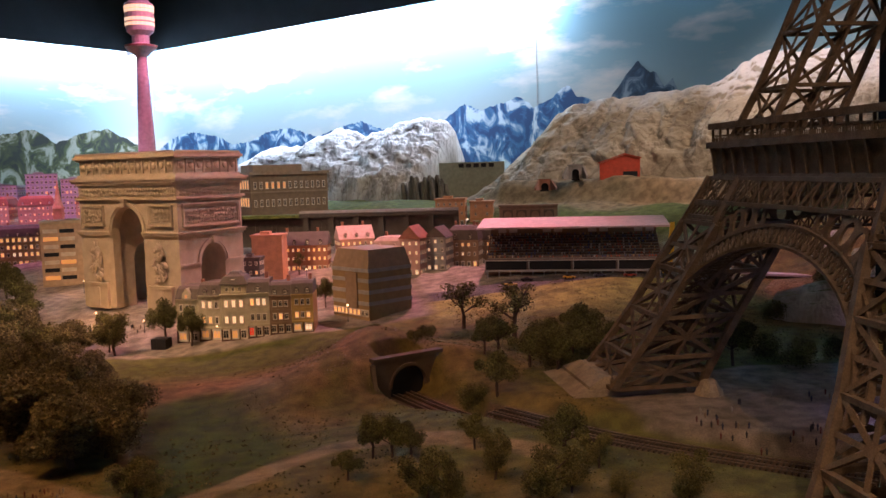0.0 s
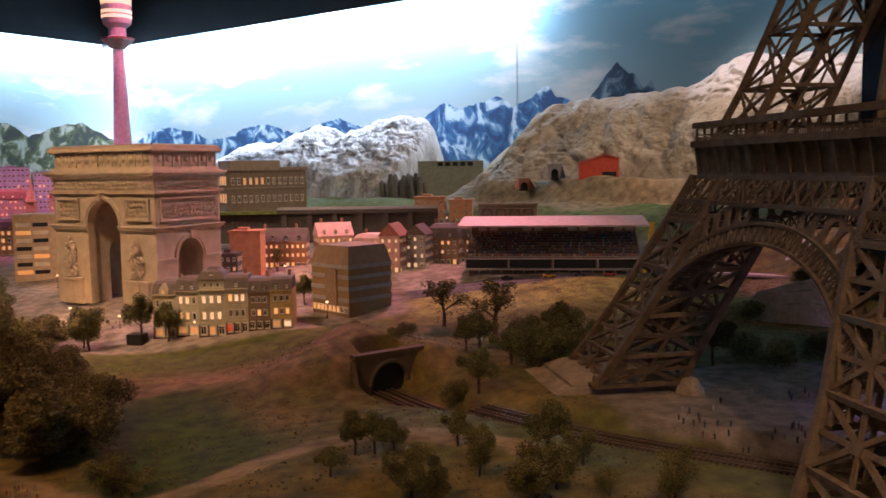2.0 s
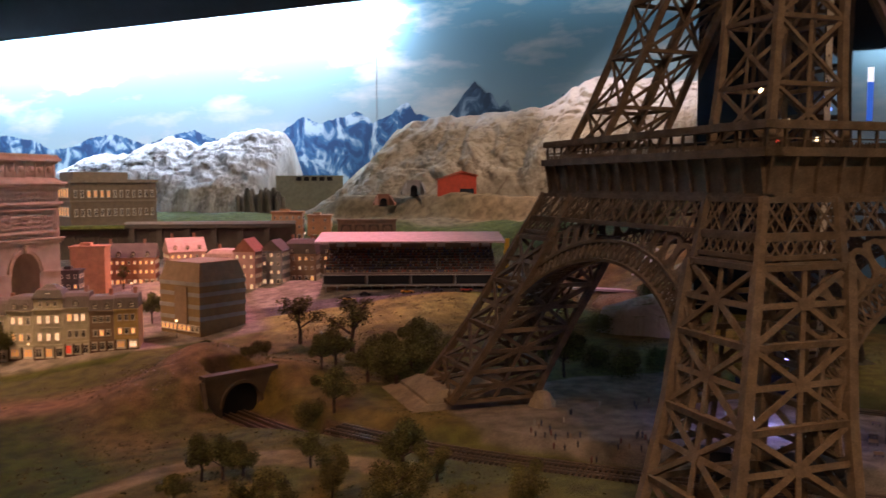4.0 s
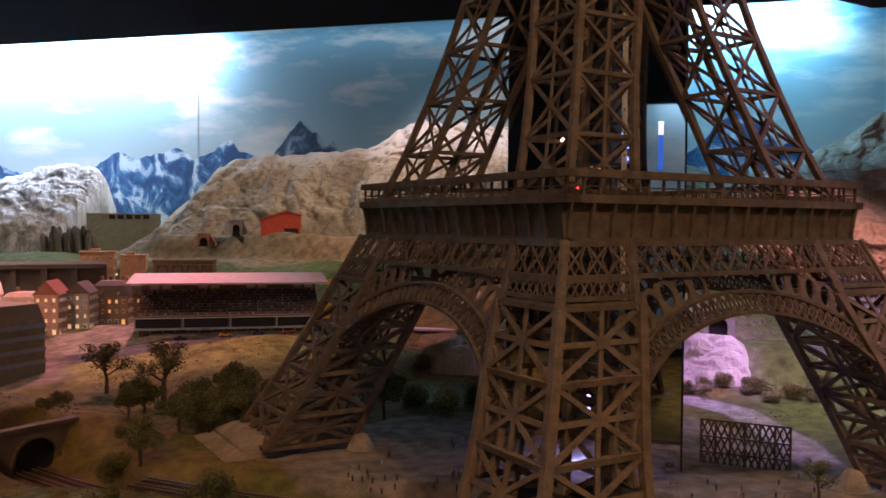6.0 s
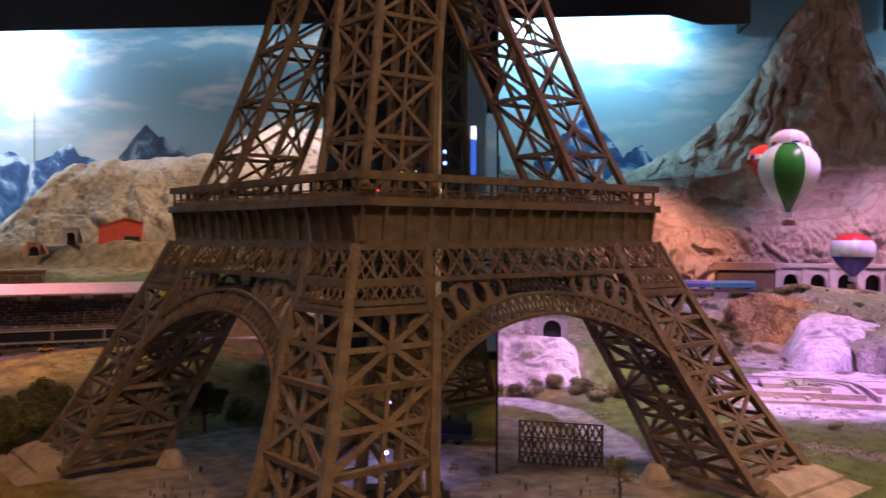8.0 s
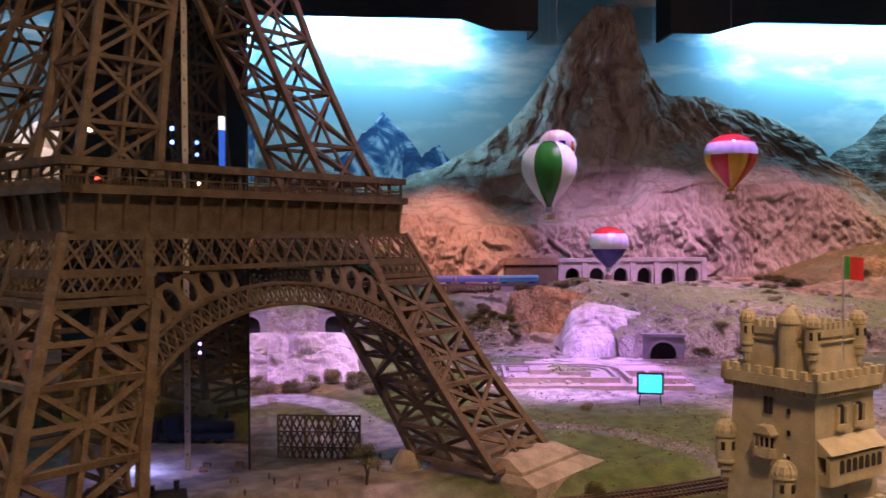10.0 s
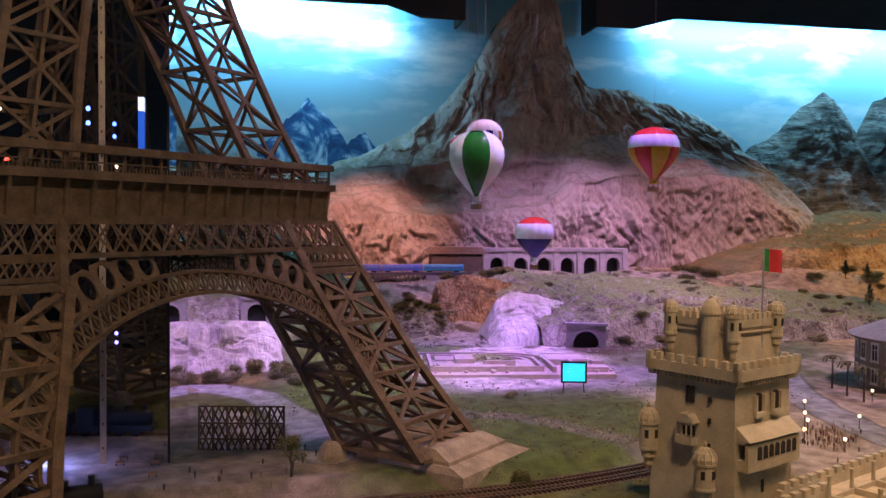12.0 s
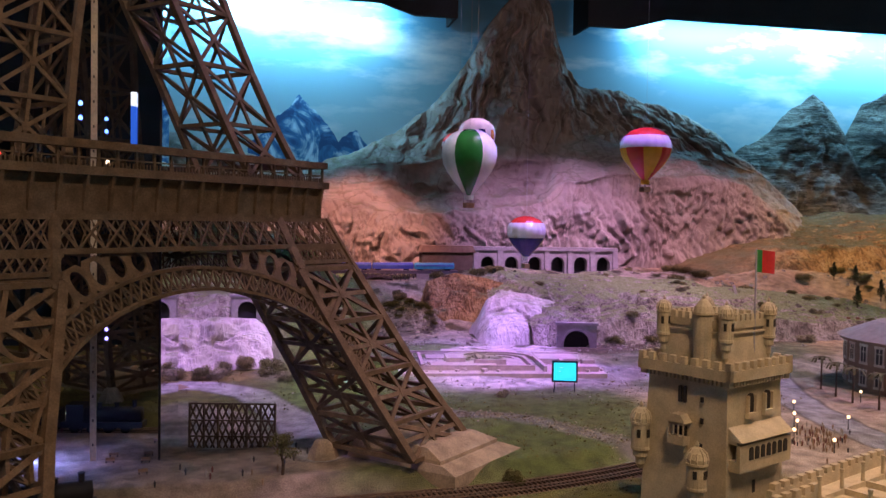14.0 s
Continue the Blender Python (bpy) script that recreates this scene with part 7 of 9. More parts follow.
def railway(line, shift, label):
    pts = along(rounded(line), 0.012)
    ob = thing("railway_track", Matrix.Identity(4), label, "track", "", "structure")
    for side in (-0.0085, 0.0085):
        bm = bmesh.new()
        old = None
        for x, y, a in pts:
            p = Vector((x - math.sin(a) * (shift + side), y + math.cos(a) * (shift + side), float(land(x, y)) + 0.007))
            if old is not None:
                bar(bm, old, p, 0.0014, 0.0022)
            old = p
        part("rail", bm, RAIL_STEEL, ob)
    bm = bmesh.new()
    for x, y, a in pts[::1]:
        c = Matrix.Translation((x - math.sin(a) * shift, y + math.cos(a) * shift, float(land(x, y)) + 0.0025)) @ Matrix.Rotation(a, 4, "Z")
        block(bm, (-0.0018, -0.015, -0.002), (0.0018, 0.015, 0.0025), c)
    tagged(part("sleepers", bm, SLEEPER, ob), kind="stuff")


railway(TRACK, -0.022, "model railway track on dark ballast")
railway(TRACK, 0.022, "second model railway track on dark ballast")

# tunnel under the hill
DARK_STONE = plain("dark_stone", (0.12, 0.082, 0.055))


def tunnel_mouth(x, y, z, rz, w, h, aw, ah, mat, label, deep=0.05, wings=True):
    """A masonry tunnel mouth with an arched opening, a coping, wing walls and a black block for the bore's shade."""
    ob = thing("tunnel_mouth", pose(x, y, z, 0, 0, rz), label, "tunnel")
    bm = bmesh.new()
    prism(bm, arch_outline(w, h, aw, ah - aw / 2), 0, 0.02)
    part("portal_wall", bm, mat, ob)
    bm = bmesh.new()
    block(bm, (-w / 2 - 0.006, -0.006, h), (w / 2 + 0.006, 0.024, h + h * 0.09))
    part("coping", bm, mat, ob)
    bm = bmesh.new()
    n = 13
    for k in range(n):
        a0, a1 = math.pi * k / n, math.pi * (k + 1) / n
        r = aw / 2 + 0.003
        bar(bm, (-r * math.cos(a0), -0.002, ah - aw / 2 + r * math.sin(a0)), (-r * math.cos(a1), -0.002, ah - aw / 2 + r * math.sin(a1)), aw * 0.07, 0.006, (0, 1, 0))
    part("arch_ring", bm, mat, ob)
    # a solid black block stands in for the darkness of the bore
    bm = bmesh.new()
    prism(bm, [(-aw / 2 - 0.004, -0.01), (aw / 2 + 0.004, -0.01), (aw / 2 + 0.004, ah + 0.004), (-aw / 2 - 0.004, ah + 0.004)], 0.022, deep)
    part("bore", bm, BLACK, ob, "black block for the shade inside the tunnel")
    if wings:
        for s in (-1, 1):
            bm = bmesh.new()
            pts = [(-0.07, 0), (0.012, 0), (0.012, h * 0.95), (0.0, h * 0.95), (-0.07, h * 0.25)]
            prism(bm, pts, -0.006, 0.006, Matrix.Translation((s * (w / 2 + 0.008), 0, 0)) @ Matrix.Rotation(s * 0.35, 4, "Z") @ Matrix.Rotation(math.pi / 2, 4, "Z"))
            part("wing_wall", bm, mat, ob)
    return ob


tunnel_mouth(-1.13, 0.86, -0.028, 26, 0.225, 0.118, 0.125, 0.096, DARK_STONE, "dark brick tunnel mouth under the grassy hill", 0.1)
tunnel_mouth(0.27, 3.76, 0.555, -20, 0.09, 0.085, 0.045, 0.062, GREY_WALL, "grey stone tunnel mouth in the rocky mountain", 0.06)
tunnel_mouth(0.055, 3.72, 0.49, -10, 0.07, 0.065, 0.048, 0.045, BRICK_WALL, "low brick tunnel mouth in the rocky mountain", 0.06)
tunnel_mouth(2.185, -0.245, 0.055, -62, 0.165, 0.12, 0.105, 0.098, GREY_WALL, "pale grey stone tunnel mouth beside the ruins", 0.08, False)
tunnel_mouth(1.241, 0.711, 0.205, -45, 0.12, 0.09, 0.07, 0.072, GREY_WALL, "stone tunnel mouth above a pale cliff", 0.06, False)

# red shed and its small parts on the mountain shelf
shed = thing("red_shed", pose(0.535, 3.67, 0.545, 0, 0, -18), "red wooden shed with an open front corner", "shed")
RED_WOOD = plain("red_wood", (0.55, 0.07, 0.035))
bm = bmesh.new()
prism(bm, [(-0.125, 0), (0.125, 0), (0.125, 0.13), (0.03, 0.155), (-0.125, 0.105)], -0.06, 0.06)
part("wall", bm, RED_WOOD, shed)
bm = bmesh.new()
prism(bm, [(-0.135, 0.105), (0.03, 0.157), (0.135, 0.13), (0.135, 0.136), (0.03, 0.164), (-0.135, 0.111)], -0.07, 0.07)
part("roof", bm, RED_WOOD, shed)
# the doorway's shade is a dark slab on the solid wall
bm = bmesh.new()
block(bm, (0.02, -0.0625, 0.0), (0.11, -0.0605, 0.05))
part("doorway", bm, DARK_PANE, shed, "dark slab for the shaded doorway")
hut = thing("field_hut", pose(1.07, 3.35, 0.44, 0, 0, 0), "small brown field hut", "hut")
bm = bmesh.new()
block(bm, (-0.025, -0.02, 0), (0.025, 0.02, 0.03))
part("wall", bm, BROWN_WALL, hut)
bm = bmesh.new()
prism(bm, [(-0.032, 0.03), (0.032, 0.03), (0, 0.05)], -0.026, 0.026)
part("roof", bm, RED_TILE, hut)
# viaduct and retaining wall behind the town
BLACKISH_STONE = plain("blackish_stone", (0.055, 0.048, 0.040))
via = thing("viaduct", pose(-1.0, 3.5, 0.30, 0, 0, -10), "grey railway viaduct with pipes behind the town", "bridge")
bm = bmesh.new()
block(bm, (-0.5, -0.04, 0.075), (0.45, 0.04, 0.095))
part("deck", bm, BLACKISH_STONE, via)
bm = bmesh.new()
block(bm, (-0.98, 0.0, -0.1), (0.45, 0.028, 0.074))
part("rear_wall", bm, BLACKISH_STONE, via, "dark arcaded wall behind the piers")
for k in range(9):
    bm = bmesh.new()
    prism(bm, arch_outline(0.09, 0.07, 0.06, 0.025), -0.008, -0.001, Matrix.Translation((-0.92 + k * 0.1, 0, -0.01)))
    part("blind_arch", bm, BLACKISH_STONE, via)
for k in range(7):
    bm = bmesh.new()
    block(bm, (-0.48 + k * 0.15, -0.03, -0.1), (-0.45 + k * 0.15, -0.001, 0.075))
    part("pier", bm, BLACKISH_STONE, via)
bm = bmesh.new()
block(bm, (-1.02, -0.07, 0.0755), (-0.502, 0.06, 0.092))
part("turf", bm, plain("turf_mat", (0.10, 0.125, 0.03), 0.95, 0.4), via, "green turf over the arcaded wall")
for s in (-0.038, 0.036):
    bm = bmesh.new()
    bar(bm, (-0.5, s, 0.105), (0.45, s, 0.105), 0.012)
    part("parapet", bm, GREY_WALL, via)
brown = thing("retaining_wall", pose(-0.16, 3.3, 0.28, 0, 0, -15), "low brown arcaded retaining wall behind the stand", "wall")
bm = bmesh.new()
block(bm, (-0.17, -0.03, -0.1), (0.17, 0.03, 0.13))
part("wall", bm, BROWN_WALL, brown)
bm = bmesh.new()
block(bm, (-0.175, -0.036, 0.13), (0.175, 0.036, 0.14))
part("coping", bm, BROWN_WALL, brown)
for k in range(4):
    bm = bmesh.new()
    prism(bm, arch_outline(0.06, 0.0901, 0.045, 0.06), -0.038, -0.0305, Matrix.Translation((-0.12 + k * 0.08, 0, 0.02)))
    part("blind_arch", bm, DARK_STONE, brown)
board = thing("screen_board", pose(-0.2, 4.95, 0.55, 0, 0, -24), "plain grey-green board closing a gap between mountains", "board")
bm = bmesh.new()
block(bm, (-0.26, -0.01, -0.25), (0.26, 0.01, 0.14))
part("panel", bm, plain("grey_green_board", (0.30, 0.31, 0.24)), board)
for k in range(5):
    bm = bmesh.new()
    block(bm, (-0.1 + k * 0.06, -0.016, 0.10), (-0.06 + k * 0.06, -0.0105, 0.13))
    part("louvre", bm, DARK_PANE, board)

# street lamps
def street_lamp(x, y, h, group="street lamps"):
    z = float(land(x, y))
    ob = thing("street_lamp", pose(x, y, z), "thin dark street lamp with a glowing head", "lamp", group)
    bm = bmesh.new()
    lathe(bm, [(0.0022, -0.005), (0.0012, h * 0.3), (0.001, h)], 6)
    part("pole", bm, BLACK, ob)
    bm = bmesh.new()
    lathe(bm, [(0, h - 0.001), (0.0032, h + 0.001), (0.0044, h + 0.0045), (0.003, h + 0.008), (0, h + 0.009)], 8)
    part("lamp_head", bm, LAMP_GLOW, ob)
    return ob


for x, y, h in ((-1.3, 1.93, 0.06), (-1.77, 1.65, 0.045), (-2.09, 1.93, 0.045), (-2.34, 2.19, 0.045), (-1.28, 1.72, 0.06), (-1.3, 2.6, 0.06), (-1.45, 2.55, 0.06), (-0.72, 3.5, 0.06), (-0.5, 3.45, 0.06), (-0.3, 3.45, 0.06), (-2.6, 3.0, 0.06), (-2.3, 2.75, 0.06), (-1.05, 2.2, 0.06), (-3.0, 3.9, 0.06), (-3.1, 3.4, 0.06),
                (1.534, -1.227, 0.036), (1.39, -1.256, 0.034), (1.308, -1.279, 0.034), (1.207, -1.291, 0.032), (1.456, -1.382, 0.03), (1.188, -1.388, 0.028), (1.873, -1.36, 0.03)):
    street_lamp(x, y, h)
for x, y in ((-2.6, 3.0), (-3.0, 3.9), (-3.1, 3.4), (-2.34, 2.19), (-1.3, 2.6)):
    data = bpy.data.lights.new("street_light", "POINT")
    data.energy, data.color, data.shadow_soft_size = 0.7, (1.0, 0.58, 0.24), 0.006
    new("street_light", data).location = (x, y, float(land(x, y)) + 0.082)

# tiny figures: plain upright shapes
FIG = [plain("figure_" + n, c) for n, c in (("dark", (0.05, 0.045, 0.05)), ("red", (0.16, 0.05, 0.04)), ("tan", (0.28, 0.19, 0.12)), ("blue", (0.05, 0.055, 0.09)), ("pale", (0.36, 0.32, 0.28)))]
FIGS = []
for mat in FIG:
    bm = bmesh.new()
    lathe(bm, [(0.0022, 0), (0.0025, 0.008), (0.0034, 0.013), (0.003, 0.0155), (0.001, 0.0165), (0.0017, 0.018), (0.0015, 0.0195), (0, 0.0205)], 7)
    me = bpy.data.meshes.new("figurine")
    bm.to_mesh(me)
    bm.free()
    me.materials.append(mat)
    FIGS.append(me)


def figurines(spots, label, group, lift=0.0, size=1.0, picks=(0, 0, 0, 1, 2, 3, 4)):
    rng = random.Random(len(spots))
    for x, y in spots:
        ob = new("figurine", FIGS[rng.choice(picks)])
        ob.matrix_basis = pose(x, y, float(land(x, y)) + lift, 0, 0, rng.uniform(0, 360)) @ Matrix.Diagonal((size, size, size * rng.uniform(0.85, 1.05), 1))
        tagged(ob, label, "figurine", group)


rng = random.Random(21)
spots = []
for cx, cy, n, r in ((-0.52, 0.2, 5, 0.03), (-0.51, 0.13, 7, 0.035), (-0.37, 0.03, 6, 0.03), (-0.33, 0.08, 5, 0.03), (-0.16, 0.32, 6, 0.03), (-0.48, 0.04, 2, 0.02), (-0.4, 0.2, 4, 0.08), (-0.3, 0.3, 4, 0.1), (0.3, -0.33, 8, 0.06), (0.18, -0.36, 6, 0.07), (0.42, -0.3, 5, 0.05), (0.1, -0.28, 3, 0.04), (-0.25, -0.05, 5, 0.1), (-0.45, 0.3, 3, 0.05)):
    spots += [(cx + rng.gauss(0, r), cy + rng.gauss(0, r)) for _ in range(n)]
figurines(spots, "tiny standing figurine on the square", "figurines on the square", 0.0, 0.78)
figurines([(-2.2 + rng.gauss(0, 0.12), 2.02 + rng.gauss(0, 0.05)) for _ in range(45)], "tiny figurine in the crowd before the arch", "figurines by the arch", 0.0, 0.8, (2, 1, 0, 4))
figurines([(-2.02 + rng.uniform(-0.14, 0.12), 0.17 + rng.uniform(-0.1, 0.05)) for _ in range(90)], "tiny figurine in a crowd on the path", "figurines on the path", 0.0, 0.6, (2, 2, 1, 4, 0))
figurines([(1.3 + rng.gauss(0, 0.075), -1.335 + rng.gauss(0, 0.035)) for _ in range(110)], "tiny figurine in the crowd behind the castle", "figurines by the castle", 0.0, 0.68, (2, 2, 2, 4, 1, 0))
bm = bmesh.new()
for k in range(5):
    block(bm, (-0.03 + k * 0.012, -0.025, 0), (-0.02 + k * 0.012, 0.025, 0.04))
block(bm, (-0.03, -0.024, 0), (0.03, 0.024, 0.036))
tagged(link_mesh("planter", bm, BLACK), "dark slatted planter box under a tree", "planter").matrix_basis = pose(-1.98, 1.68, float(land(-1.98, 1.68)) - 0.002, 0, 0, -20)

# ---- seaside castle tower ----
castle = thing("castle_tower", pose(0.605, -1.253, 0.085, 0, 0, -18.7), "pale limestone seaside castle tower with corner turrets", "castle")
# flat dark inlays stand in for shade inside windows, arches and loopholes
OPEN = plain("opening_shade", (0.02, 0.017, 0.013))
S = 0.088
bm = bmesh.new()
lo = [bm.verts.new((i * (S + 0.008), j * (S + 0.008), -0.03)) for i, j in ((-1, -1), (1, -1), (1, 1), (-1, 1))]
hi = [bm.verts.new((i * S, j * S, 0.225)) for i, j in ((-1, -1), (1, -1), (1, 1), (-1, 1))]
for i in range(4):
    bm.faces.new((lo[i], lo[(i + 1) % 4], hi[(i + 1) % 4], hi[i]))
bm.faces.new(hi)
part("keep", bm, LIME, castle, "plain lower keep wall")
bm = bmesh.new()
for i in range(4):
    m = Matrix.Rotation(i * math.pi / 2, 4, "Z")
    block(bm, (-0.104, -0.104, 0.232), (0.104, -0.094, 0.252), m)
    for k in range(22):
        x = -0.098 + k * 0.0093
        block(bm, (x - 0.0025, -0.1, 0.222), (x + 0.0025, -0.087, 0.232), m)
block(bm, (-0.094, -0.094, 0.226), (0.094, 0.094, 0.236))
part("parapet", bm, LIME, castle, "corbelled parapet")
bm = bmesh.new()
block(bm, (-0.0065, -0.104, 0.252), (0.0065, -0.094, 0.267))
bmesh.ops.bevel(bm, geom=[e for e in bm.edges], offset=0.001, segments=1, affect="EDGES")
MERLON = bpy.data.meshes.new("merlon")
bm.to_mesh(MERLON)
bm.free()
MERLON.materials.append(LIME)
for i in range(4):
    for k in range(9):
        ob = new("merlon", MERLON)
        ob.parent = castle
        ob.matrix_basis = Matrix.Rotation(i * math.pi / 2, 4, "Z") @ Matrix.Translation((-0.0975 + k * 0.0244, 0, 0))
# upper keep
bm = bmesh.new()
U0, U1 = 0.074, 0.066
lo = [bm.verts.new((i * U0, j * U0, 0.236)) for i, j in ((-1, -1), (1, -1), (1, 1), (-1, 1))]
hi = [bm.verts.new((i * U1, j * U1, 0.323)) for i, j in ((-1, -1), (1, -1), (1, 1), (-1, 1))]
for i in range(4):
    bm.faces.new((lo[i], lo[(i + 1) % 4], hi[(i + 1) % 4], hi[i]))
bm.faces.new(hi)
part("upper_keep", bm, LIME, castle, "narrower upper keep")
bm = bmesh.new()
for i in range(4):
    m = Matrix.Rotation(i * math.pi / 2, 4, "Z")
    block(bm, (-0.07, -0.07, 0.323), (0.07, -0.062, 0.337), m)
    block(bm, (-0.07, -0.072, 0.313), (0.07, -0.066, 0.316), m)
part("upper_parapet", bm, LIME, castle)
for i in range(4):
    for k in range(7):
        bm = bmesh.new()
        block(bm, (-0.048 + k * 0.016 - 0.005, -0.07, 0.337), (-0.048 + k * 0.016 + 0.005, -0.062, 0.349), Matrix.Rotation(i * math.pi / 2, 4, "Z"))
        part("merlon", bm, LIME, castle)


def turret(x, y, z0, z1, r, label=""):
    """A round bartizan with a corbelled foot and a ribbed dome."""
    bm = bmesh.new()
    h = z1 - z0
    lathe(bm, [(0.002, z0 - 0.04), (r * 0.5, z0 - 0.03), (r * 0.5, z0 - 0.018), (r * 0.8, z0 - 0.014), (r * 0.8, z0 - 0.004), (r * 1.05, z0), (r * 1.05, z0 + 0.004), (r, z0 + 0.006), (r, z1 - 0.006), (r * 1.15, z1 - 0.004), (r * 1.15, z1)], 16, Matrix.Translation((x, y, 0)))
    t = part("turret", bm, LIME, castle, label)
    bm = bmesh.new()
    lathe(bm, [(r * 1.05, z1), (r * 1.1, z1 + r * 0.4), (r * 0.9, z1 + r * 0.95), (r * 0.5, z1 + r * 1.35), (r * 0.15, z1 + r * 1.55), (r * 0.22, z1 + r * 1.75), (r * 0.12, z1 + r * 2.0), (0, z1 + r * 2.2)], 16, Matrix.Translation((x, y, 0)))
    for k in range(10):
        a = 2 * math.pi * k / 10
        old = None
        for rr, zz in ((1.05, 0), (1.12, 0.4), (0.92, 0.95), (0.5, 1.37)):
            p = Vector((x + r * rr * math.cos(a), y + r * rr * math.sin(a), z1 + r * zz))
            if old is not None:
                bar(bm, old, p, r * 0.16)
            old = p
    part("dome", bm, LIME, t, "ribbed stone dome")
    bm = bmesh.new()
    for a in (3.6, 4.7, 5.8):
        block(bm, (-r * 0.2, -r - 0.0012, z1 - h * 0.55), (r * 0.2, -r + 0.004, z1 - h * 0.25), Matrix.Translation((x, y, 0)) @ Matrix.Rotation(a - 4.712, 4, "Z"))
    part("loophole", bm, OPEN, t)


for x, y in ((-0.07, 0.07), (-0.07, -0.07), (0.07, -0.07), (0.07, 0.07)):
    turret(x, y, 0.30, 0.348, 0.0135, "corner turret of the upper keep")
bm = bmesh.new()
lathe(bm, [(0.018, 0.236), (0.0175, 0.345), (0.02, 0.347), (0.02, 0.351), (0.016, 0.363), (0.008, 0.373), (0.003, 0.377), (0.004, 0.381), (0, 0.386)], 16, Matrix.Translation((-0.072, -0.022, 0)))
part("stair_turret", bm, LIME, castle, "tall round stair turret", False)
for x, y, z0, z1 in ((-0.098, 0.098, 0.07, 0.125), (-0.135, -0.06, 0.035, 0.085)):
    turret(x, y, z0, z1, 0.0185, "low round sentry turret")


def opening(m, w, h, arched=True):
    bm = bmesh.new()
    if arched:
        n = 8
        pts = [(-w / 2, 0)] + [(-w / 2 * math.cos(math.pi * k / n), h - w / 2 + w / 2 * math.sin(math.pi * k / n)) for k in range(n + 1)] + [(w / 2, 0)]
        prism(bm, pts[::-1], -0.0012, 0.002, m)
    else:
        block(bm, (-w / 2, -0.0012, 0), (w / 2, 0.002, h), m)
    return bm


CL = Matrix.Rotation(-math.pi / 2, 4, "Z") @ Matrix.Translation((0, -S - 0.0055, 0))
CR = Matrix.Translation((0, -S - 0.0055, 0))
for x, z, w, h in ((-0.012, 0.178, 0.007, 0.032), (-0.001, 0.178, 0.007, 0.032)):
    part("window", opening(CL @ Matrix.Translation((x, 0.002, z)), w, h), OPEN, castle, "dark pointed window")
for z in (0.185, 0.145, 0.098, 0.05):
    part("loophole", opening(CL @ Matrix.Translation((0.038, 0.001, z)), 0.006, 0.01, False), OPEN, castle)
# small balcony on the side face
bm = bmesh.new()
block(bm, (-0.024, -0.018, 0.1), (0.012, 0.004, 0.116), CL)
block(bm, (-0.024, -0.018, 0.138), (0.012, 0.004, 0.143), CL)
for k in range(4):
    block(bm, (-0.024 + k * 0.0112, -0.018, 0.116), (-0.0215 + k * 0.0112, -0.0155, 0.138), CL)
prism(bm, [(-0.028, 0.143), (0.016, 0.143), (0.004, 0.158), (-0.016, 0.158)], -0.02, 0.004, CL)
prism(bm, [(-0.018, 0.085), (0.006, 0.085), (0.012, 0.1), (-0.024, 0.1)], -0.008, 0.004, CL)
part("balcony", bm, LIME, castle, "small covered stone balcony")
part("balcony_opening", opening(CL @ Matrix.Translation((-0.006, -0.001, 0.116)), 0.026, 0.022, False), OPEN, castle)
# loggia on the front face
bm = bmesh.new()
block(bm, (-0.085, -0.022, 0.068), (0.085, 0.004, 0.088), CR)
block(bm, (-0.085, -0.015, 0.118), (0.085, 0.004, 0.124), CR)
block(bm, (-0.085, -0.022, 0.088), (0.085, -0.015, 0.118), CR)
prism(bm, [(-0.027, 0.124), (0.004, 0.124), (0.004, 0.148)], -0.086, 0.086, CR @ Matrix.Rotation(math.pi / 2, 4, "Z") @ Matrix.Scale(-1, 4, (0, 1, 0)))
part("loggia", bm, LIME, castle, "arcaded stone loggia with a sloping roof")
for k in range(7):
    part("loggia_arch", opening(CR @ Matrix.Translation((-0.05 + k * 0.019, -0.0225, 0.0885)), 0.0125, 0.024), OPEN, castle)
for x in (-0.018, 0.038):
    part("window", opening(CR @ Matrix.Translation((x, 0.002, 0.168)), 0.019, 0.036), OPEN, castle, "dark arched window")
    bm = bmesh.new()
    block(bm, (x - 0.016, -0.005, 0.158), (x + 0.016, 0.003, 0.168), CR)
    for k in (-1, 1):
        block(bm, (x + k * 0.0125 - 0.002, -0.004, 0.168), (x + k * 0.0125 + 0.002, 0.003, 0.2), CR)
    part("window_surround", bm, LIME, castle)
part("doorway", opening(CR @ Matrix.Translation((-0.005, 0.0, 0.015)), 0.01, 0.024, False), OPEN, castle)
part("loophole", opening(CR @ Matrix.Translation((-0.073, -0.0185, 0.09)), 0.01, 0.016, False), OPEN, castle)
# flag on the castle
flag = thing("flag", castle.matrix_basis @ pose(0.025, -0.0685, 0.26), "green and red flag on a thin pole", "flag")
bm = bmesh.new()
lathe(bm, [(0.0022, 0), (0.0016, 0.212)], 8)
part("pole", bm, GREY, flag)
for nm, x0, x1, c in (("green_field", 0.001, 0.015, (0.02, 0.22, 0.05)), ("red_field", 0.015, 0.044, (0.62, 0.03, 0.03))):
    bm = bmesh.new()
    old = None
    for k in range(7):
        x = x0 + (x1 - x0) * k / 6
        y = 0.003 * math.sin(x * 160)
        cur = [bm.verts.new((x, y + o, z - x * 0.1)) for o in (-0.0004, 0.0004) for z in (0.168, 0.211)]
        if old:
            for a, b in ((0, 1), (1, 3), (3, 2), (2, 0)):
                bm.faces.new((old[a], old[b], cur[b], cur[a]))
        old = cur
    ob = part(nm, bm, plain("flag_" + nm, c), flag)
    ob.rotation_euler = (0, 0, radians(-20))
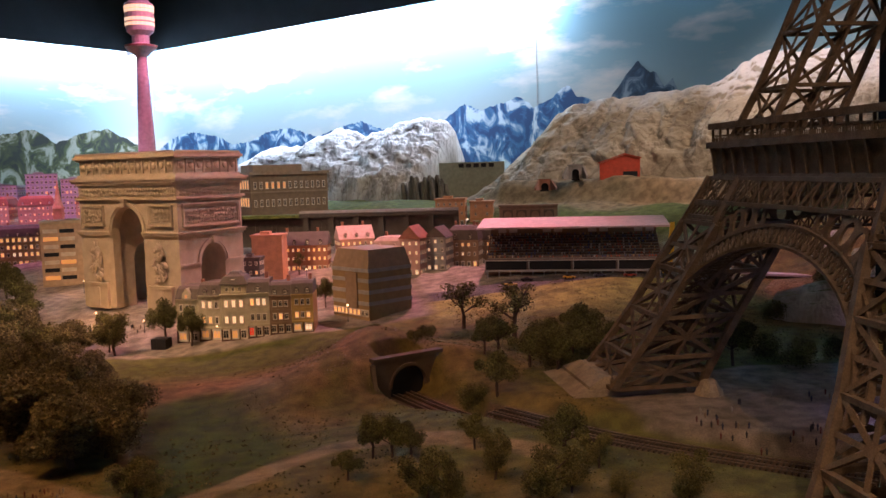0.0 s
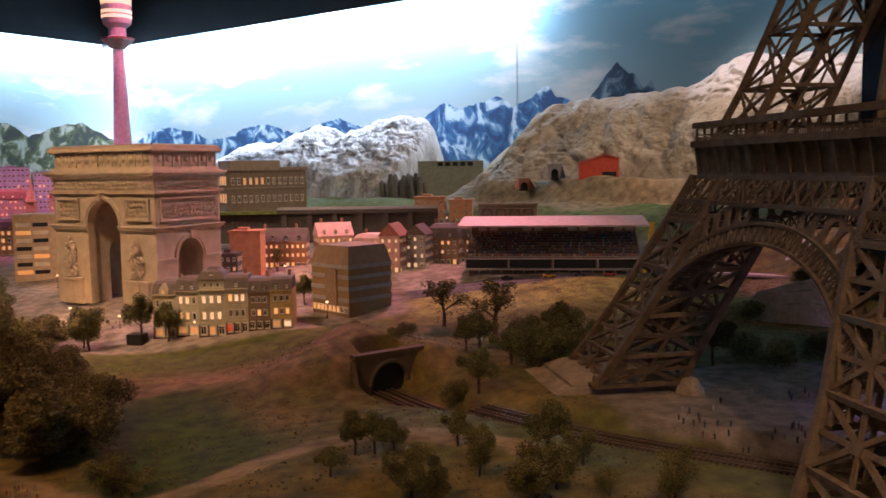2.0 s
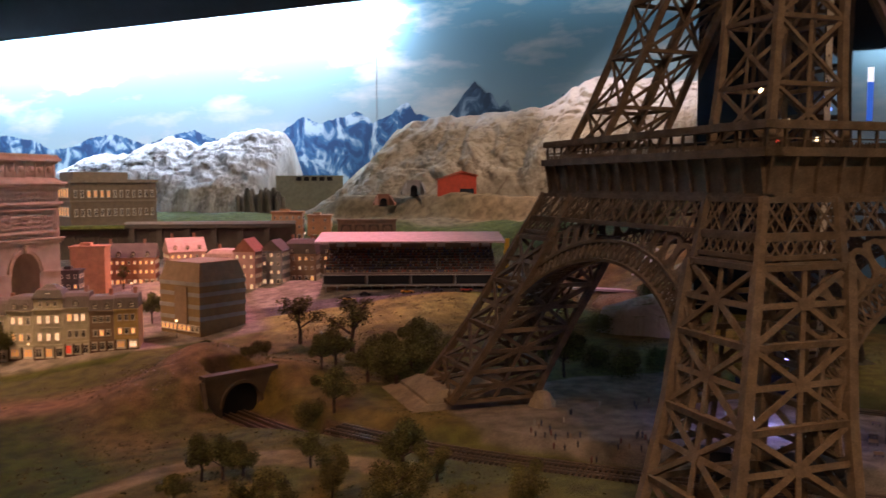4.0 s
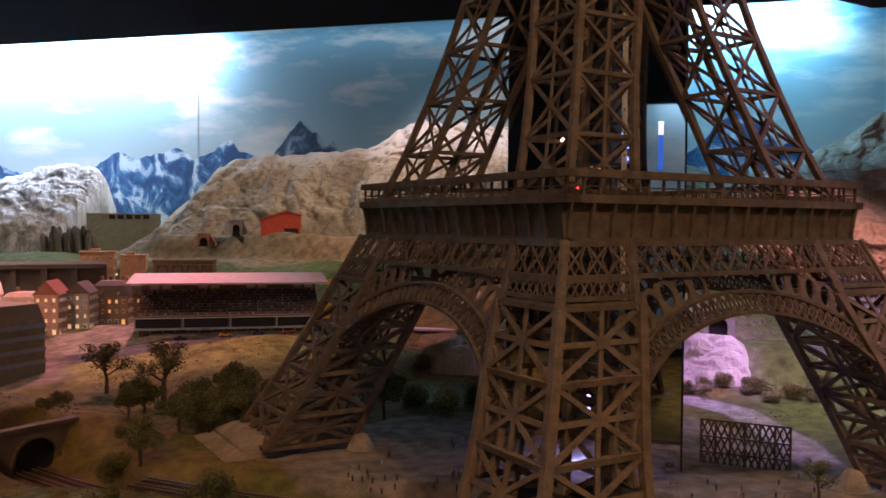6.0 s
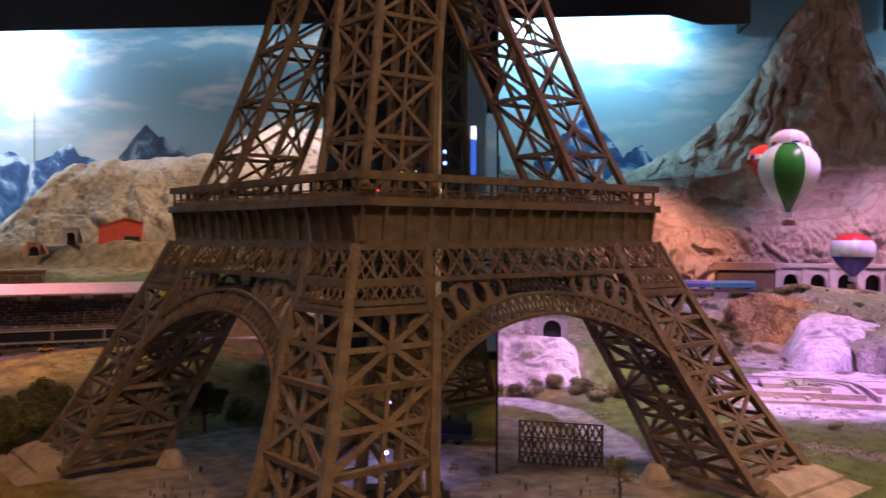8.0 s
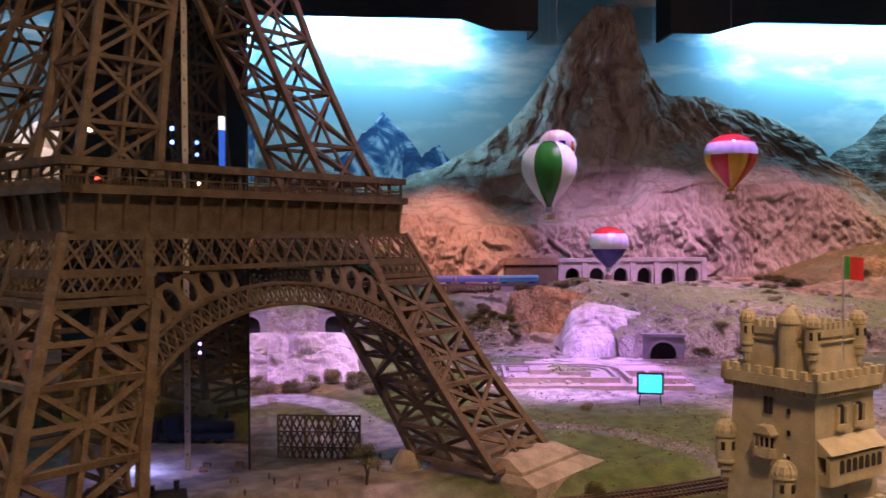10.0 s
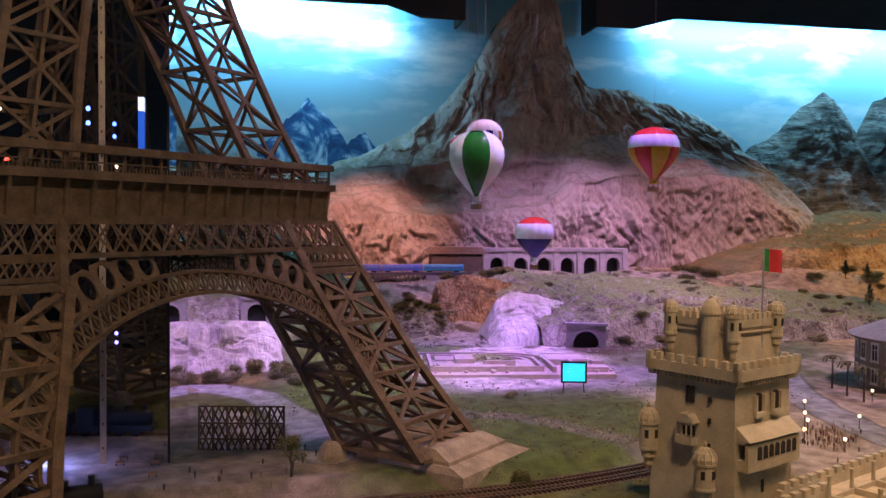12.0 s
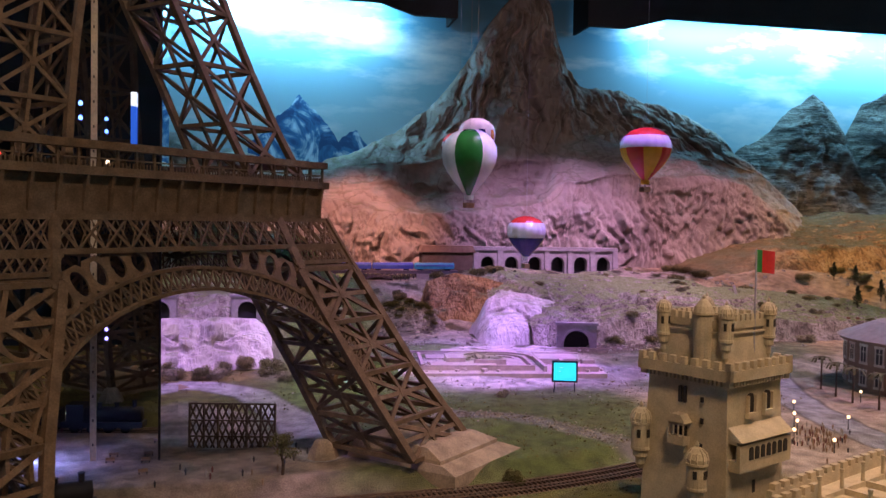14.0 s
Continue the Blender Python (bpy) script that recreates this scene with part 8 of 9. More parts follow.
# bastion terrace with columns
terrace = thing("castle_bastion", pose(0.585, -1.47, 0.05, 0, 0, -18.7), "low crenellated limestone bastion with open bays", "castle wall")
bm = bmesh.new()
block(bm, (-0.03, -0.12, -0.05), (0.42, 0.10, 0.03))
part("terrace", bm, LIME, terrace)
for y in (-0.11, 0.1):
    bm = bmesh.new()
    block(bm, (-0.03, y - 0.006, 0.03), (0.42, y + 0.006, 0.052))
    part("parapet", bm, LIME, terrace)
    for k in range(14):
        bm = bmesh.new()
        block(bm, (-0.02 + k * 0.032, y - 0.006, 0.052), (0.0 + k * 0.032, y + 0.006, 0.064))
        part("merlon", bm, LIME, terrace)
for k in range(5):
    for y in (-0.05, 0.045):
        bm = bmesh.new()
        x = 0.05 + k * 0.085
        lathe(bm, [(0.005, 0.03), (0.004, 0.034), (0.0036, 0.072), (0.0048, 0.075), (0.0048, 0.08)], 10, Matrix.Translation((x, y, 0)))
        part("column", bm, LIME, terrace)
bm = bmesh.new()
for k in range(4):
    x = 0.06 + k * 0.085
    block(bm, (x, -0.045, 0.03), (x + 0.065, 0.04, 0.0325))
    block(bm, (x - 0.008, -0.052, 0.03), (x, 0.045, 0.042))
block(bm, (0.05, -0.054, 0.03), (0.41, -0.046, 0.042))
block(bm, (0.05, 0.04, 0.03), (0.41, 0.048, 0.042))
part("inner_wall", bm, LIME, terrace)
low = thing("castle_bastion", pose(0.475, -1.36, 0.05, 0, 0, -18.7), "crenellated limestone front wall of the bastion", "castle wall")
bm = bmesh.new()
block(bm, (-0.04, -0.012, -0.06), (0.22, 0.0, 0.045))
part("wall", bm, LIME, low)
for k in range(8):
    bm = bmesh.new()
    block(bm, (-0.038 + k * 0.033, -0.012, 0.045), (-0.018 + k * 0.033, 0.0, 0.06))
    part("merlon", bm, LIME, low)

# ---- balloons ----
WICKER = plain("wicker", (0.30, 0.18, 0.09))


def balloon(place, r, h, colours, label, gores=16, bands=None):
    """A glossy hot air balloon: a fluted envelope painted in gores or bands, with a basket on cords."""
    ob = thing("toy_balloon", pose(*place, 0, 0, -30), label, "balloon", "hot air balloons")
    mats = []
    for c in colours:
        m = plain("balloon_%d_%d_%d" % tuple(int(v * 255) for v in c), c, 0.18, 0.06)
        mats.append(m)
    bm = bmesh.new()
    prof = [(0.12, 0.0), (0.34, 0.11), (0.58, 0.23), (0.79, 0.35), (0.935, 0.47), (1.0, 0.60), (0.975, 0.72), (0.86, 0.83), (0.65, 0.92), (0.36, 0.98), (0.0, 1.0)]
    n = gores * 4
    rings = []
    for f, z in prof:
        ring = []
        for i in range(n):
            a = 2 * math.pi * i / n
            rr = r * f * (1 - 0.035 * abs(math.cos(a * gores / 2)) ** 2)
            ring.append(bm.verts.new((rr * math.cos(a), rr * math.sin(a), z * h)))
        rings.append(ring)
    for k, (a, b) in enumerate(zip(rings, rings[1:])):
        for i in range(n):
            j = (i + 1) % n
            f = bm.faces.new((a[i], a[j], b[j], b[i]))
            g = int(i / n * gores)
            f.material_index = (bands[min(k, len(bands) - 1)] if bands else g) if not callable(bands) else bands(g, k)
    bm.faces.new(rings[0][::-1])
    bmesh.ops.remove_doubles(bm, verts=bm.verts, dist=1e-5)
    part("envelope", bm, mats, ob, "", True)
    bm = bmesh.new()
    lathe(bm, [(r * 0.17, -0.014), (r * 0.17, 0.002)], 12)
    part("skirt", bm, mats[0], ob)
    bm = bmesh.new()
    s = r * 0.15
    block(bm, (-s, -s, -0.042), (s, s, -0.024))
    part("basket", bm, WICKER, ob, "brown wicker basket")
    for i, j in ((-1, -1), (1, -1), (1, 1), (-1, 1)):
        bm = bmesh.new()
        bar(bm, (i * s * 0.9, j * s * 0.9, -0.026), (i * s * 0.9, j * s * 0.9, -0.012), 0.0012)
        part("cord", bm, BLACK, ob)
    bm = bmesh.new()
    bar(bm, (0, 0, h), (0, 0, Z_TOP - place[2]), 0.0008)
    part("hanging_wire", bm, GREY, ob)
    return ob


WHITE, GREEN, RED, NAVY, GOLD, ORANGE = (0.78, 0.76, 0.72), (0.02, 0.17, 0.03), (0.62, 0.05, 0.03), (0.02, 0.025, 0.14), (0.75, 0.42, 0.03), (0.7, 0.2, 0.03)
balloon((1.47, -0.145, 0.69), 0.10, 0.235, [WHITE, GREEN], "white balloon with broad green gores", 12, lambda g, k: 1 if g % 6 in (1, 2) else 0)
balloon((2.02, -0.585, 0.765), 0.097, 0.20, [GOLD, RED, WHITE], "red and yellow balloon with a pale waist band", 16, lambda g, k: 2 if k in (5, 6) else ((1 if g % 4 < 2 else 0) if k < 5 else 1))
balloon((1.755, -0.225, 0.47), 0.074, 0.155, [WHITE, RED, NAVY], "red, white and navy striped balloon", 16, lambda g, k: 2 if k < 4 else (0 if k < 7 else 1))
balloon((1.985, 0.14, 0.845), 0.08, 0.19, [WHITE, NAVY, ORANGE], "white balloon with navy and orange gores", 16, lambda g, k: 0 if k > 5 else (1 if g % 5 == 1 else 2 if g % 5 == 3 else 0))
balloon((2.15, 0.33, 0.835), 0.082, 0.165, [RED, WHITE, NAVY], "red balloon with a blue and white belt", 16, lambda g, k: (1 if g % 2 else 2) if k == 5 else 0)

# ---- railway bridge, train and arcaded gallery ----
arcade = thing("arcade", Matrix.Rotation(radians(-45), 4, "Z") @ Matrix.Translation((2.12, 3.0, 0.285)), "grey stone gallery of six arches under the cliff", "arcade")
for k in range(6):
    bm = bmesh.new()
    prism(bm, arch_outline(0.148, 0.145, 0.085, 0.065, 10), -0.02, 0.02, Matrix.Translation((-0.37 + k * 0.148, 0, 0)))
    part("arch_bay", bm, GREY_WALL, arcade)
bm = bmesh.new()
block(bm, (-0.46, -0.035, 0.145), (0.46, 0.06, 0.165))
part("coping", bm, GREY_WALL, arcade)
# black sheet in place of the shade behind the arches
bm = bmesh.new()
block(bm, (-0.44, 0.05, -0.02), (0.44, 0.06, 0.145))
part("rear_shade", bm, BLACK, arcade)
for k in range(7):
    bm = bmesh.new()
    x = -0.444 + k * 0.148
    prism(bm, [(-0.045, -0.03), (-0.0205, -0.03), (-0.0205, 0.142), (-0.03, 0.142)], x - 0.016, x + 0.016, Matrix.Rotation(math.pi / 2, 4, "Z") @ Matrix.Scale(-1, 4, (0, 1, 0)))
    part("buttress", bm, GREY_WALL, arcade)
hall = thing("stone_hall", Matrix.Rotation(radians(-45), 4, "Z") @ Matrix.Translation((1.5, 3.0, 0.285)), "low dark stone gatehouse beside the arcade", "building")
bm = bmesh.new()
block(bm, (-0.155, -0.03, -0.03), (0.155, 0.06, 0.13))
part("wall", bm, DARK_STONE, hall)
bm = bmesh.new()
prism(bm, [(-0.17, 0.13), (0.17, 0.13), (0.15, 0.17), (-0.15, 0.17)], -0.045, 0.07)
part("roof", bm, BROWN_WALL, hall)
bridge = thing("railway_bridge", Matrix.Rotation(radians(-45), 4, "Z") @ Matrix.Translation((1.05, 2.72, 0.0)), "dark steel railway bridge on an arched truss", "bridge")
bm = bmesh.new()
block(bm, (-0.5, -0.035, 0.305), (0.45, 0.035, 0.322))
part("deck", bm, plain("bridge_steel", (0.09, 0.08, 0.10), 0.5), bridge)
bm = bmesh.new()
for s in (-0.03, 0.03):
    old = None
    for k in range(17):
        x = -0.2 + 0.4 * k / 16
        z = 0.29 - 0.14 * (x / 0.2) ** 2
        if old is not None:
            bar(bm, old, (x, s, z), 0.008)
            bar(bm, (x, s, z), (x, s, 0.305), 0.004)
            bar(bm, old, (x, s, 0.305), 0.003)
        old = (x, s, z)
part("truss_arch", bm, plain("bridge_steel_dark", (0.07, 0.06, 0.08), 0.5), bridge)
for x in (-0.27, 0.25):
    bm = bmesh.new()
    prism(bm, [(x - 0.05, 0.02), (x + 0.05, 0.02), (x + 0.035, 0.305), (x - 0.035, 0.305)], -0.034, 0.034)
    part("pier", bm, GREY_WALL, bridge)
train = thing("passenger_train", Matrix.Rotation(radians(-45), 4, "Z") @ Matrix.Translation((1.05, 2.72, 0.322)), "blue passenger train crossing the bridge", "train")
BLUE_COACH = plain("blue_coach", (0.05, 0.09, 0.42), 0.3)
TEAL_COACH = plain("teal_coach", (0.03, 0.30, 0.42), 0.3)
for k in range(4):
    x = -0.5 + k * 0.235
    bm = bmesh.new()
    prism(bm, [(-0.016, 0.008), (0.016, 0.008), (0.0165, 0.03), (0.011, 0.043), (-0.011, 0.043), (-0.0165, 0.03)], x, x + 0.228, Matrix.Rotation(math.pi / 2, 4, "Z") @ Matrix.Scale(-1, 4, (0, 1, 0)))
    coach = part("coach", bm, BLUE_COACH if k < 3 else TEAL_COACH, train, "" if k < 3 else "turquoise end coach")
    bm = bmesh.new()
    block(bm, (x + 0.008, -0.0178, 0.023), (x + 0.22, -0.0165, 0.031))
    part("window_strip", bm, plain("coach_glass", (0.10, 0.16, 0.4), 0.15), coach)
    for a in (0.035, 0.19):
        bm = bmesh.new()
        block(bm, (x + a - 0.014, -0.012, 0.0), (x + a + 0.014, 0.012, 0.009))
        part("bogie", bm, BLACK, coach)

footbridge = thing("footbridge", Matrix.Rotation(radians(-45), 4, "Z") @ Matrix.Translation((-0.75, 1.8, 0.0)), "pale flat bridge deck on dark lattice piers", "bridge")
bm = bmesh.new()
block(bm, (-0.42, -0.03, 0.128), (0.42, 0.03, 0.138))
part("deck", bm, WHITE_WALL, footbridge)
for x in (-0.36, -0.18, 0.0, 0.18, 0.36):
    bm = bmesh.new()
    for a, b in ((-0.02, 0.02), (0.02, -0.02)):
        bar(bm, (x + a, -0.024, -0.02), (x + a, -0.024, 0.128), 0.006)
        bar(bm, (x + a, -0.024, 0.0), (x + b, -0.024, 0.12), 0.004)
    part("pier", bm, DARK_STONE, footbridge)

# ---- ruins, screen and gate ----
ruins = thing("temple_ruins", pose(1.72, -0.13, float(land(1.72, -0.13)) - 0.003, 0, 0, -52), "pale stone foundations of excavated ruins", "ruins")
RUIN = plain("ruin_stone", (0.55, 0.45, 0.38))
rng = random.Random(17)
bm = bmesh.new()
block(bm, (-0.38, -0.24, -0.02), (0.36, 0.22, -0.004))
part("pavement", bm, RUIN, ruins)
for x0, y0, x1, y1, h in ((-0.3, -0.18, 0.1, -0.168, 0.02), (-0.3, -0.18, -0.288, 0.1, 0.025), (-0.3, 0.1, -0.05, 0.112, 0.018), (0.1, -0.18, 0.112, 0.05, 0.02), (-0.1, -0.1, 0.02, -0.088, 0.03), (0.15, -0.05, 0.3, 0.08, 0.025), (-0.2, -0.08, -0.13, 0.02, 0.035), (0.16, 0.12, 0.34, 0.132, 0.02), (-0.36, -0.05, -0.32, 0.04, 0.03), (0.2, -0.2, 0.34, -0.14, 0.02), (-0.02, 0.14, 0.1, 0.2, 0.016), (-0.26, -0.14, -0.02, -0.06, 0.012), (-0.27, 0.0, -0.14, 0.09, 0.014), (0.02, -0.14, 0.09, 0.02, 0.01), (0.22, -0.12, 0.232, -0.06, 0.03), (-0.08, -0.05, -0.068, 0.06, 0.028), (0.14, -0.2, 0.152, 0.1, 0.022), (-0.34, 0.14, -0.06, 0.15, 0.022), (0.3, -0.12, 0.345, -0.08, 0.034), (-0.2, 0.16, -0.12, 0.21, 0.02)):
    bm = bmesh.new()
    block(bm, (x0, y0, -0.01), (x1, y1, 0.001 + h * 0.7))
    part("low_wall", bm, RUIN, ruins)
for ring, n in ((0.14, 16), (0.105, 13), (0.07, 9)):
    for k in range(n):
        a = math.pi * (0.05 + 0.9 * k / (n - 1))
        bm = bmesh.new()
        block(bm, (-0.0125, -0.006, -0.01), (0.0125, 0.006, 0.002 + 0.1 * ring), Matrix.Translation((ring * math.cos(a), 0.02 + ring * 0.86 * math.sin(a), 0)) @ Matrix.Rotation(a + math.pi / 2, 4, "Z"))
        part("curved_step", bm, RUIN, ruins)
for k in range(110):
    bm = bmesh.new()
    s = rng.uniform(0.003, 0.008)
    block(bm, (-s, -s, 0), (s, s, s * 1.3), Matrix.Translation((rng.uniform(-0.37, 0.35), rng.uniform(-0.23, 0.21), 0.0)) @ Matrix.Rotation(rng.uniform(0, 3), 4, "Z"))
    part("stone", bm, RUIN, ruins)
screen = thing("display_screen", pose(1.455, -0.535, float(land(1.455, -0.535)), 0, 0, -58), "small dark-framed display screen glowing cyan", "screen")
bm = bmesh.new()
block(bm, (-0.042, -0.004, 0.033), (0.042, 0.004, 0.103))
part("case", bm, BLACK, screen)
bm = bmesh.new()
block(bm, (-0.036, -0.0052, 0.039), (0.036, -0.0042, 0.097))
part("display", bm, glow("cyan_display", (0.0, 0.62, 0.78), 1.3), screen, "glowing cyan display")
for x, z, w in ((-0.018, 0.08, 0.012), (-0.02, 0.068, 0.008)):
    bm = bmesh.new()
    block(bm, (x, -0.0058, z), (x + w, -0.0053, z + 0.002))
    part("text_bar", bm, glow("screen_text", (0.3, 0.75, 0.85), 1.0), screen)
for s in (-0.035, 0.035):
    bm = bmesh.new()
    bar(bm, (s, 0, -0.01), (s * 0.9, 0, 0.035), 0.003)
    part("stand_leg", bm, BLACK, screen)
# lattice fence by the walkway
fence = thing("lattice_fence", Matrix.Identity(4), "brown iron lattice fence panel beside the walkway", "fence")
A, B = Vector((0.335, -0.04, 0.012)), Vector((0.455, -0.215, 0.012))
side = (B - A).cross(Vector((0, 0, 1)))
for z in (0.003, 0.042, 0.082, 0.124):
    bm = bmesh.new()
    bar(bm, A + Vector((0, 0, z)), B + Vector((0, 0, z)), 0.0035)
    part("fence_rail", bm, IRON, fence)
for k in range(7):
    p = A.lerp(B, k / 6)
    bm = bmesh.new()
    bar(bm, p, p + Vector((0, 0, 0.126)), 0.004)
    part("fence_post", bm, IRON, fence)
for r in range(3):
    for k in range(13):
        p, q2 = A.lerp(B, k / 13), A.lerp(B, (k + 1) / 13)
        bm = bmesh.new()
        z0, z1 = 0.004 + r * 0.0405, 0.042 + r * 0.0405
        bar(bm, p + Vector((0, 0, z0)), q2 + Vector((0, 0, z1)), 0.0042, 0.002, side)
        bar(bm, q2 + Vector((0, 0, z0)), p + Vector((0, 0, z1)), 0.0042, 0.002, side)
        part("cross", bm, IRON, fence)
# benches and a dark engine by the tower
engine = thing("steam_engine", pose(-0.181, -0.233, 0.03, 0, 0, -36.3) @ Matrix.Scale(1.45, 4), "black model steam engine on the track", "locomotive")
bm = bmesh.new()
lathe(bm, [(0.0, -0.05), (0.014, -0.05), (0.0145, 0.05), (0.0, 0.052)], 14, Matrix.Translation((0.015, 0, 0.032)) @ Matrix.Rotation(math.pi / 2, 4, "Y"))
part("boiler", bm, BLACK, engine, "", True)
for lo, hi, nm in (((-0.075, -0.015, 0.01), (0.07, 0.015, 0.02), "chassis"), ((-0.065, -0.016, 0.02), (-0.035, 0.016, 0.052), "cab"), ((-0.13, -0.015, 0.01), (-0.078, 0.015, 0.042), "tender")):
    bm = bmesh.new()
    block(bm, lo, hi)
    part(nm, bm, BLACK, engine)
for x, hh in ((0.052, 0.058), (0.02, 0.053), (-0.01, 0.053)):
    bm = bmesh.new()
    lathe(bm, [(0.004, 0.04), (0.004, hh - 0.002), (0.005, hh)], 10, Matrix.Translation((x, 0, 0)))
    part("chimney" if hh > 0.055 else "steam_dome", bm, BLACK, engine)
for x in (-0.11, -0.09, -0.05, -0.02, 0.01, 0.04):
    for s in (-0.0135, 0.0135):
        bm = bmesh.new()
        lathe(bm, [(0.009, -0.002), (0.009, 0.002)], 12, Matrix.Translation((x, s, 0.009)) @ Matrix.Rotation(math.pi / 2, 4, "X"))
        part("wheel", bm, BLACK, engine)
for x, y, rz in ((0.092, -0.064, -45), (0.144, -0.12, -45), (0.078, -0.198, -35)):
    ob = thing("bench", pose(x, y, float(land(x, y)), 0, 0, rz), "tiny brown bench on the square", "bench", "benches")
    bm = bmesh.new()
    block(bm, (-0.01, -0.003, 0.005), (0.01, 0.003, 0.0062))
    part("seat", bm, BROWN_WALL, ob)
    bm = bmesh.new()
    block(bm, (-0.01, 0.003, 0.006), (0.01, 0.004, 0.011))
    part("backrest", bm, BROWN_WALL, ob)
    for s in (-0.008, 0.008):
        bm = bmesh.new()
        block(bm, (s - 0.0008, -0.003, 0), (s + 0.0008, 0.003, 0.005))
        part("leg", bm, BLACK, ob)
# blue lamps hung inside the tower
for p, c, nm in (((-0.24, -0.276, 0.29), (0.35, 0.3, 1.0), "violet"), ((-0.24, -0.276, 0.265), (0.35, 0.3, 1.0), "violet"), ((-0.02, -0.12, 0.80), (0.1, 0.25, 1.0), "blue"), ((-0.02, -0.12, 0.83), (0.1, 0.25, 1.0), "blue"), ((-0.25, -0.2, 0.80), (1.0, 0.8, 0.5), "warm"), ((-0.2, -0.25, 0.74), (1.0, 0.8, 0.5), "warm"), ((-0.28, -0.28, 0.70), (1.0, 0.05, 0.03), "red")):
    ob = thing("tower_lamp", pose(*p), "small glowing %s lamp inside the iron tower" % nm, "lamp", "tower lamps")
    bm = bmesh.new()
    lathe(bm, [(0, -0.004), (0.004, -0.002), (0.0045, 0.003), (0.002, 0.006), (0, 0.0065)], 8)
    part("bulb", bm, glow("lamp_" + nm, c, 6.0), ob)
    bm = bmesh.new()
    bar(bm, (0, 0, 0.006), (0, 0, 0.05 if p[2] > 0.5 else 0.2), 0.001)
    part("cord", bm, BLACK, ob)

# beam of the ground spotlight below, made with the same spot helper
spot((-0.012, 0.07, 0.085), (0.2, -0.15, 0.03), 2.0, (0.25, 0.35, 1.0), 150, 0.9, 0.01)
led = thing("ground_spotlight", pose(-0.017, 0.08, 0.05), "small bright blue spotlight on the square", "lamp")
bm = bmesh.new()
lathe(bm, [(0.007, 0), (0.007, 0.012), (0.005, 0.014)], 12)
part("housing", bm, BLACK, led)
bm = bmesh.new()
lathe(bm, [(0, 0.0142), (0.006, 0.0145), (0.004, 0.02), (0, 0.021)], 12)
part("lens", bm, glow("blue_white_lens", (0.45, 0.6, 1.0), 14.0), led, "glowing blue-white lens")
data = bpy.data.lights.new("blue_spotlight", "POINT")
data.energy, data.color, data.shadow_soft_size = 0.8, (0.25, 0.35, 1.0), 0.01
new("blue_spotlight", data).location = (-0.012, 0.072, 0.082)

# ---- coast town at the right ----
rotunda = thing("round_market", pose(2.3, -1.55, 0.06, 0, 0, 0), "round brown market hall with tall windows and a low roof", "building")
bm = bmesh.new()
lathe(bm, [(0.30, -0.03), (0.30, 0.15), (0.315, 0.152), (0.315, 0.163), (0.0, 0.163)], 28)
part("wall", bm, BROWN_WALL, rotunda)
bm = bmesh.new()
lathe(bm, [(0.325, 0.163), (0.2, 0.215), (0.0, 0.235)], 28)
part("roof", bm, GREY_WALL, rotunda)
for k in range(28):
    a = 2 * math.pi * (k + 0.5) / 28
    for z, h in ((0.075, 0.06), (0.0, 0.05)):
        wd = new("window", window_mesh(0.03, h, DARK_PANE))
        wd.parent = rotunda
        wd.matrix_basis = Matrix.Rotation(a, 4, "Z") @ Matrix.Translation((0.2985, 0, z + 0.01)) @ Matrix.Rotation(math.pi / 2, 4, "Z")
mill = thing("windmill", pose(3.3, -0.6, float(land(3.3, -0.6)), 0, 0, -50), "small white windmill with four sails", "windmill")
bm = bmesh.new()
lathe(bm, [(0.045, -0.02), (0.036, 0.085), (0.038, 0.09), (0.0, 0.12)], 14)
part("mill_tower", bm, WHITE_WALL, mill)
for k in range(4):
    bm = bmesh.new()
    a = 0.3 + k * math.pi / 2
    p = Vector((math.cos(a), 0, math.sin(a)))
    bar(bm, Vector((0, -0.046, 0.09)), Vector((0, -0.046, 0.09)) + p * 0.1, 0.004)
    bar(bm, Vector((0, -0.047, 0.09)) + p * 0.03, Vector((0, -0.047, 0.09)) + p * 0.1, 0.014, 0.001, (0, 1, 0))
    part("sail", bm, WHITE_WALL, mill)
LEAF_PALM = leaf_material("palm_leaf", (0.06, 0.06, 0.03))
palm = None
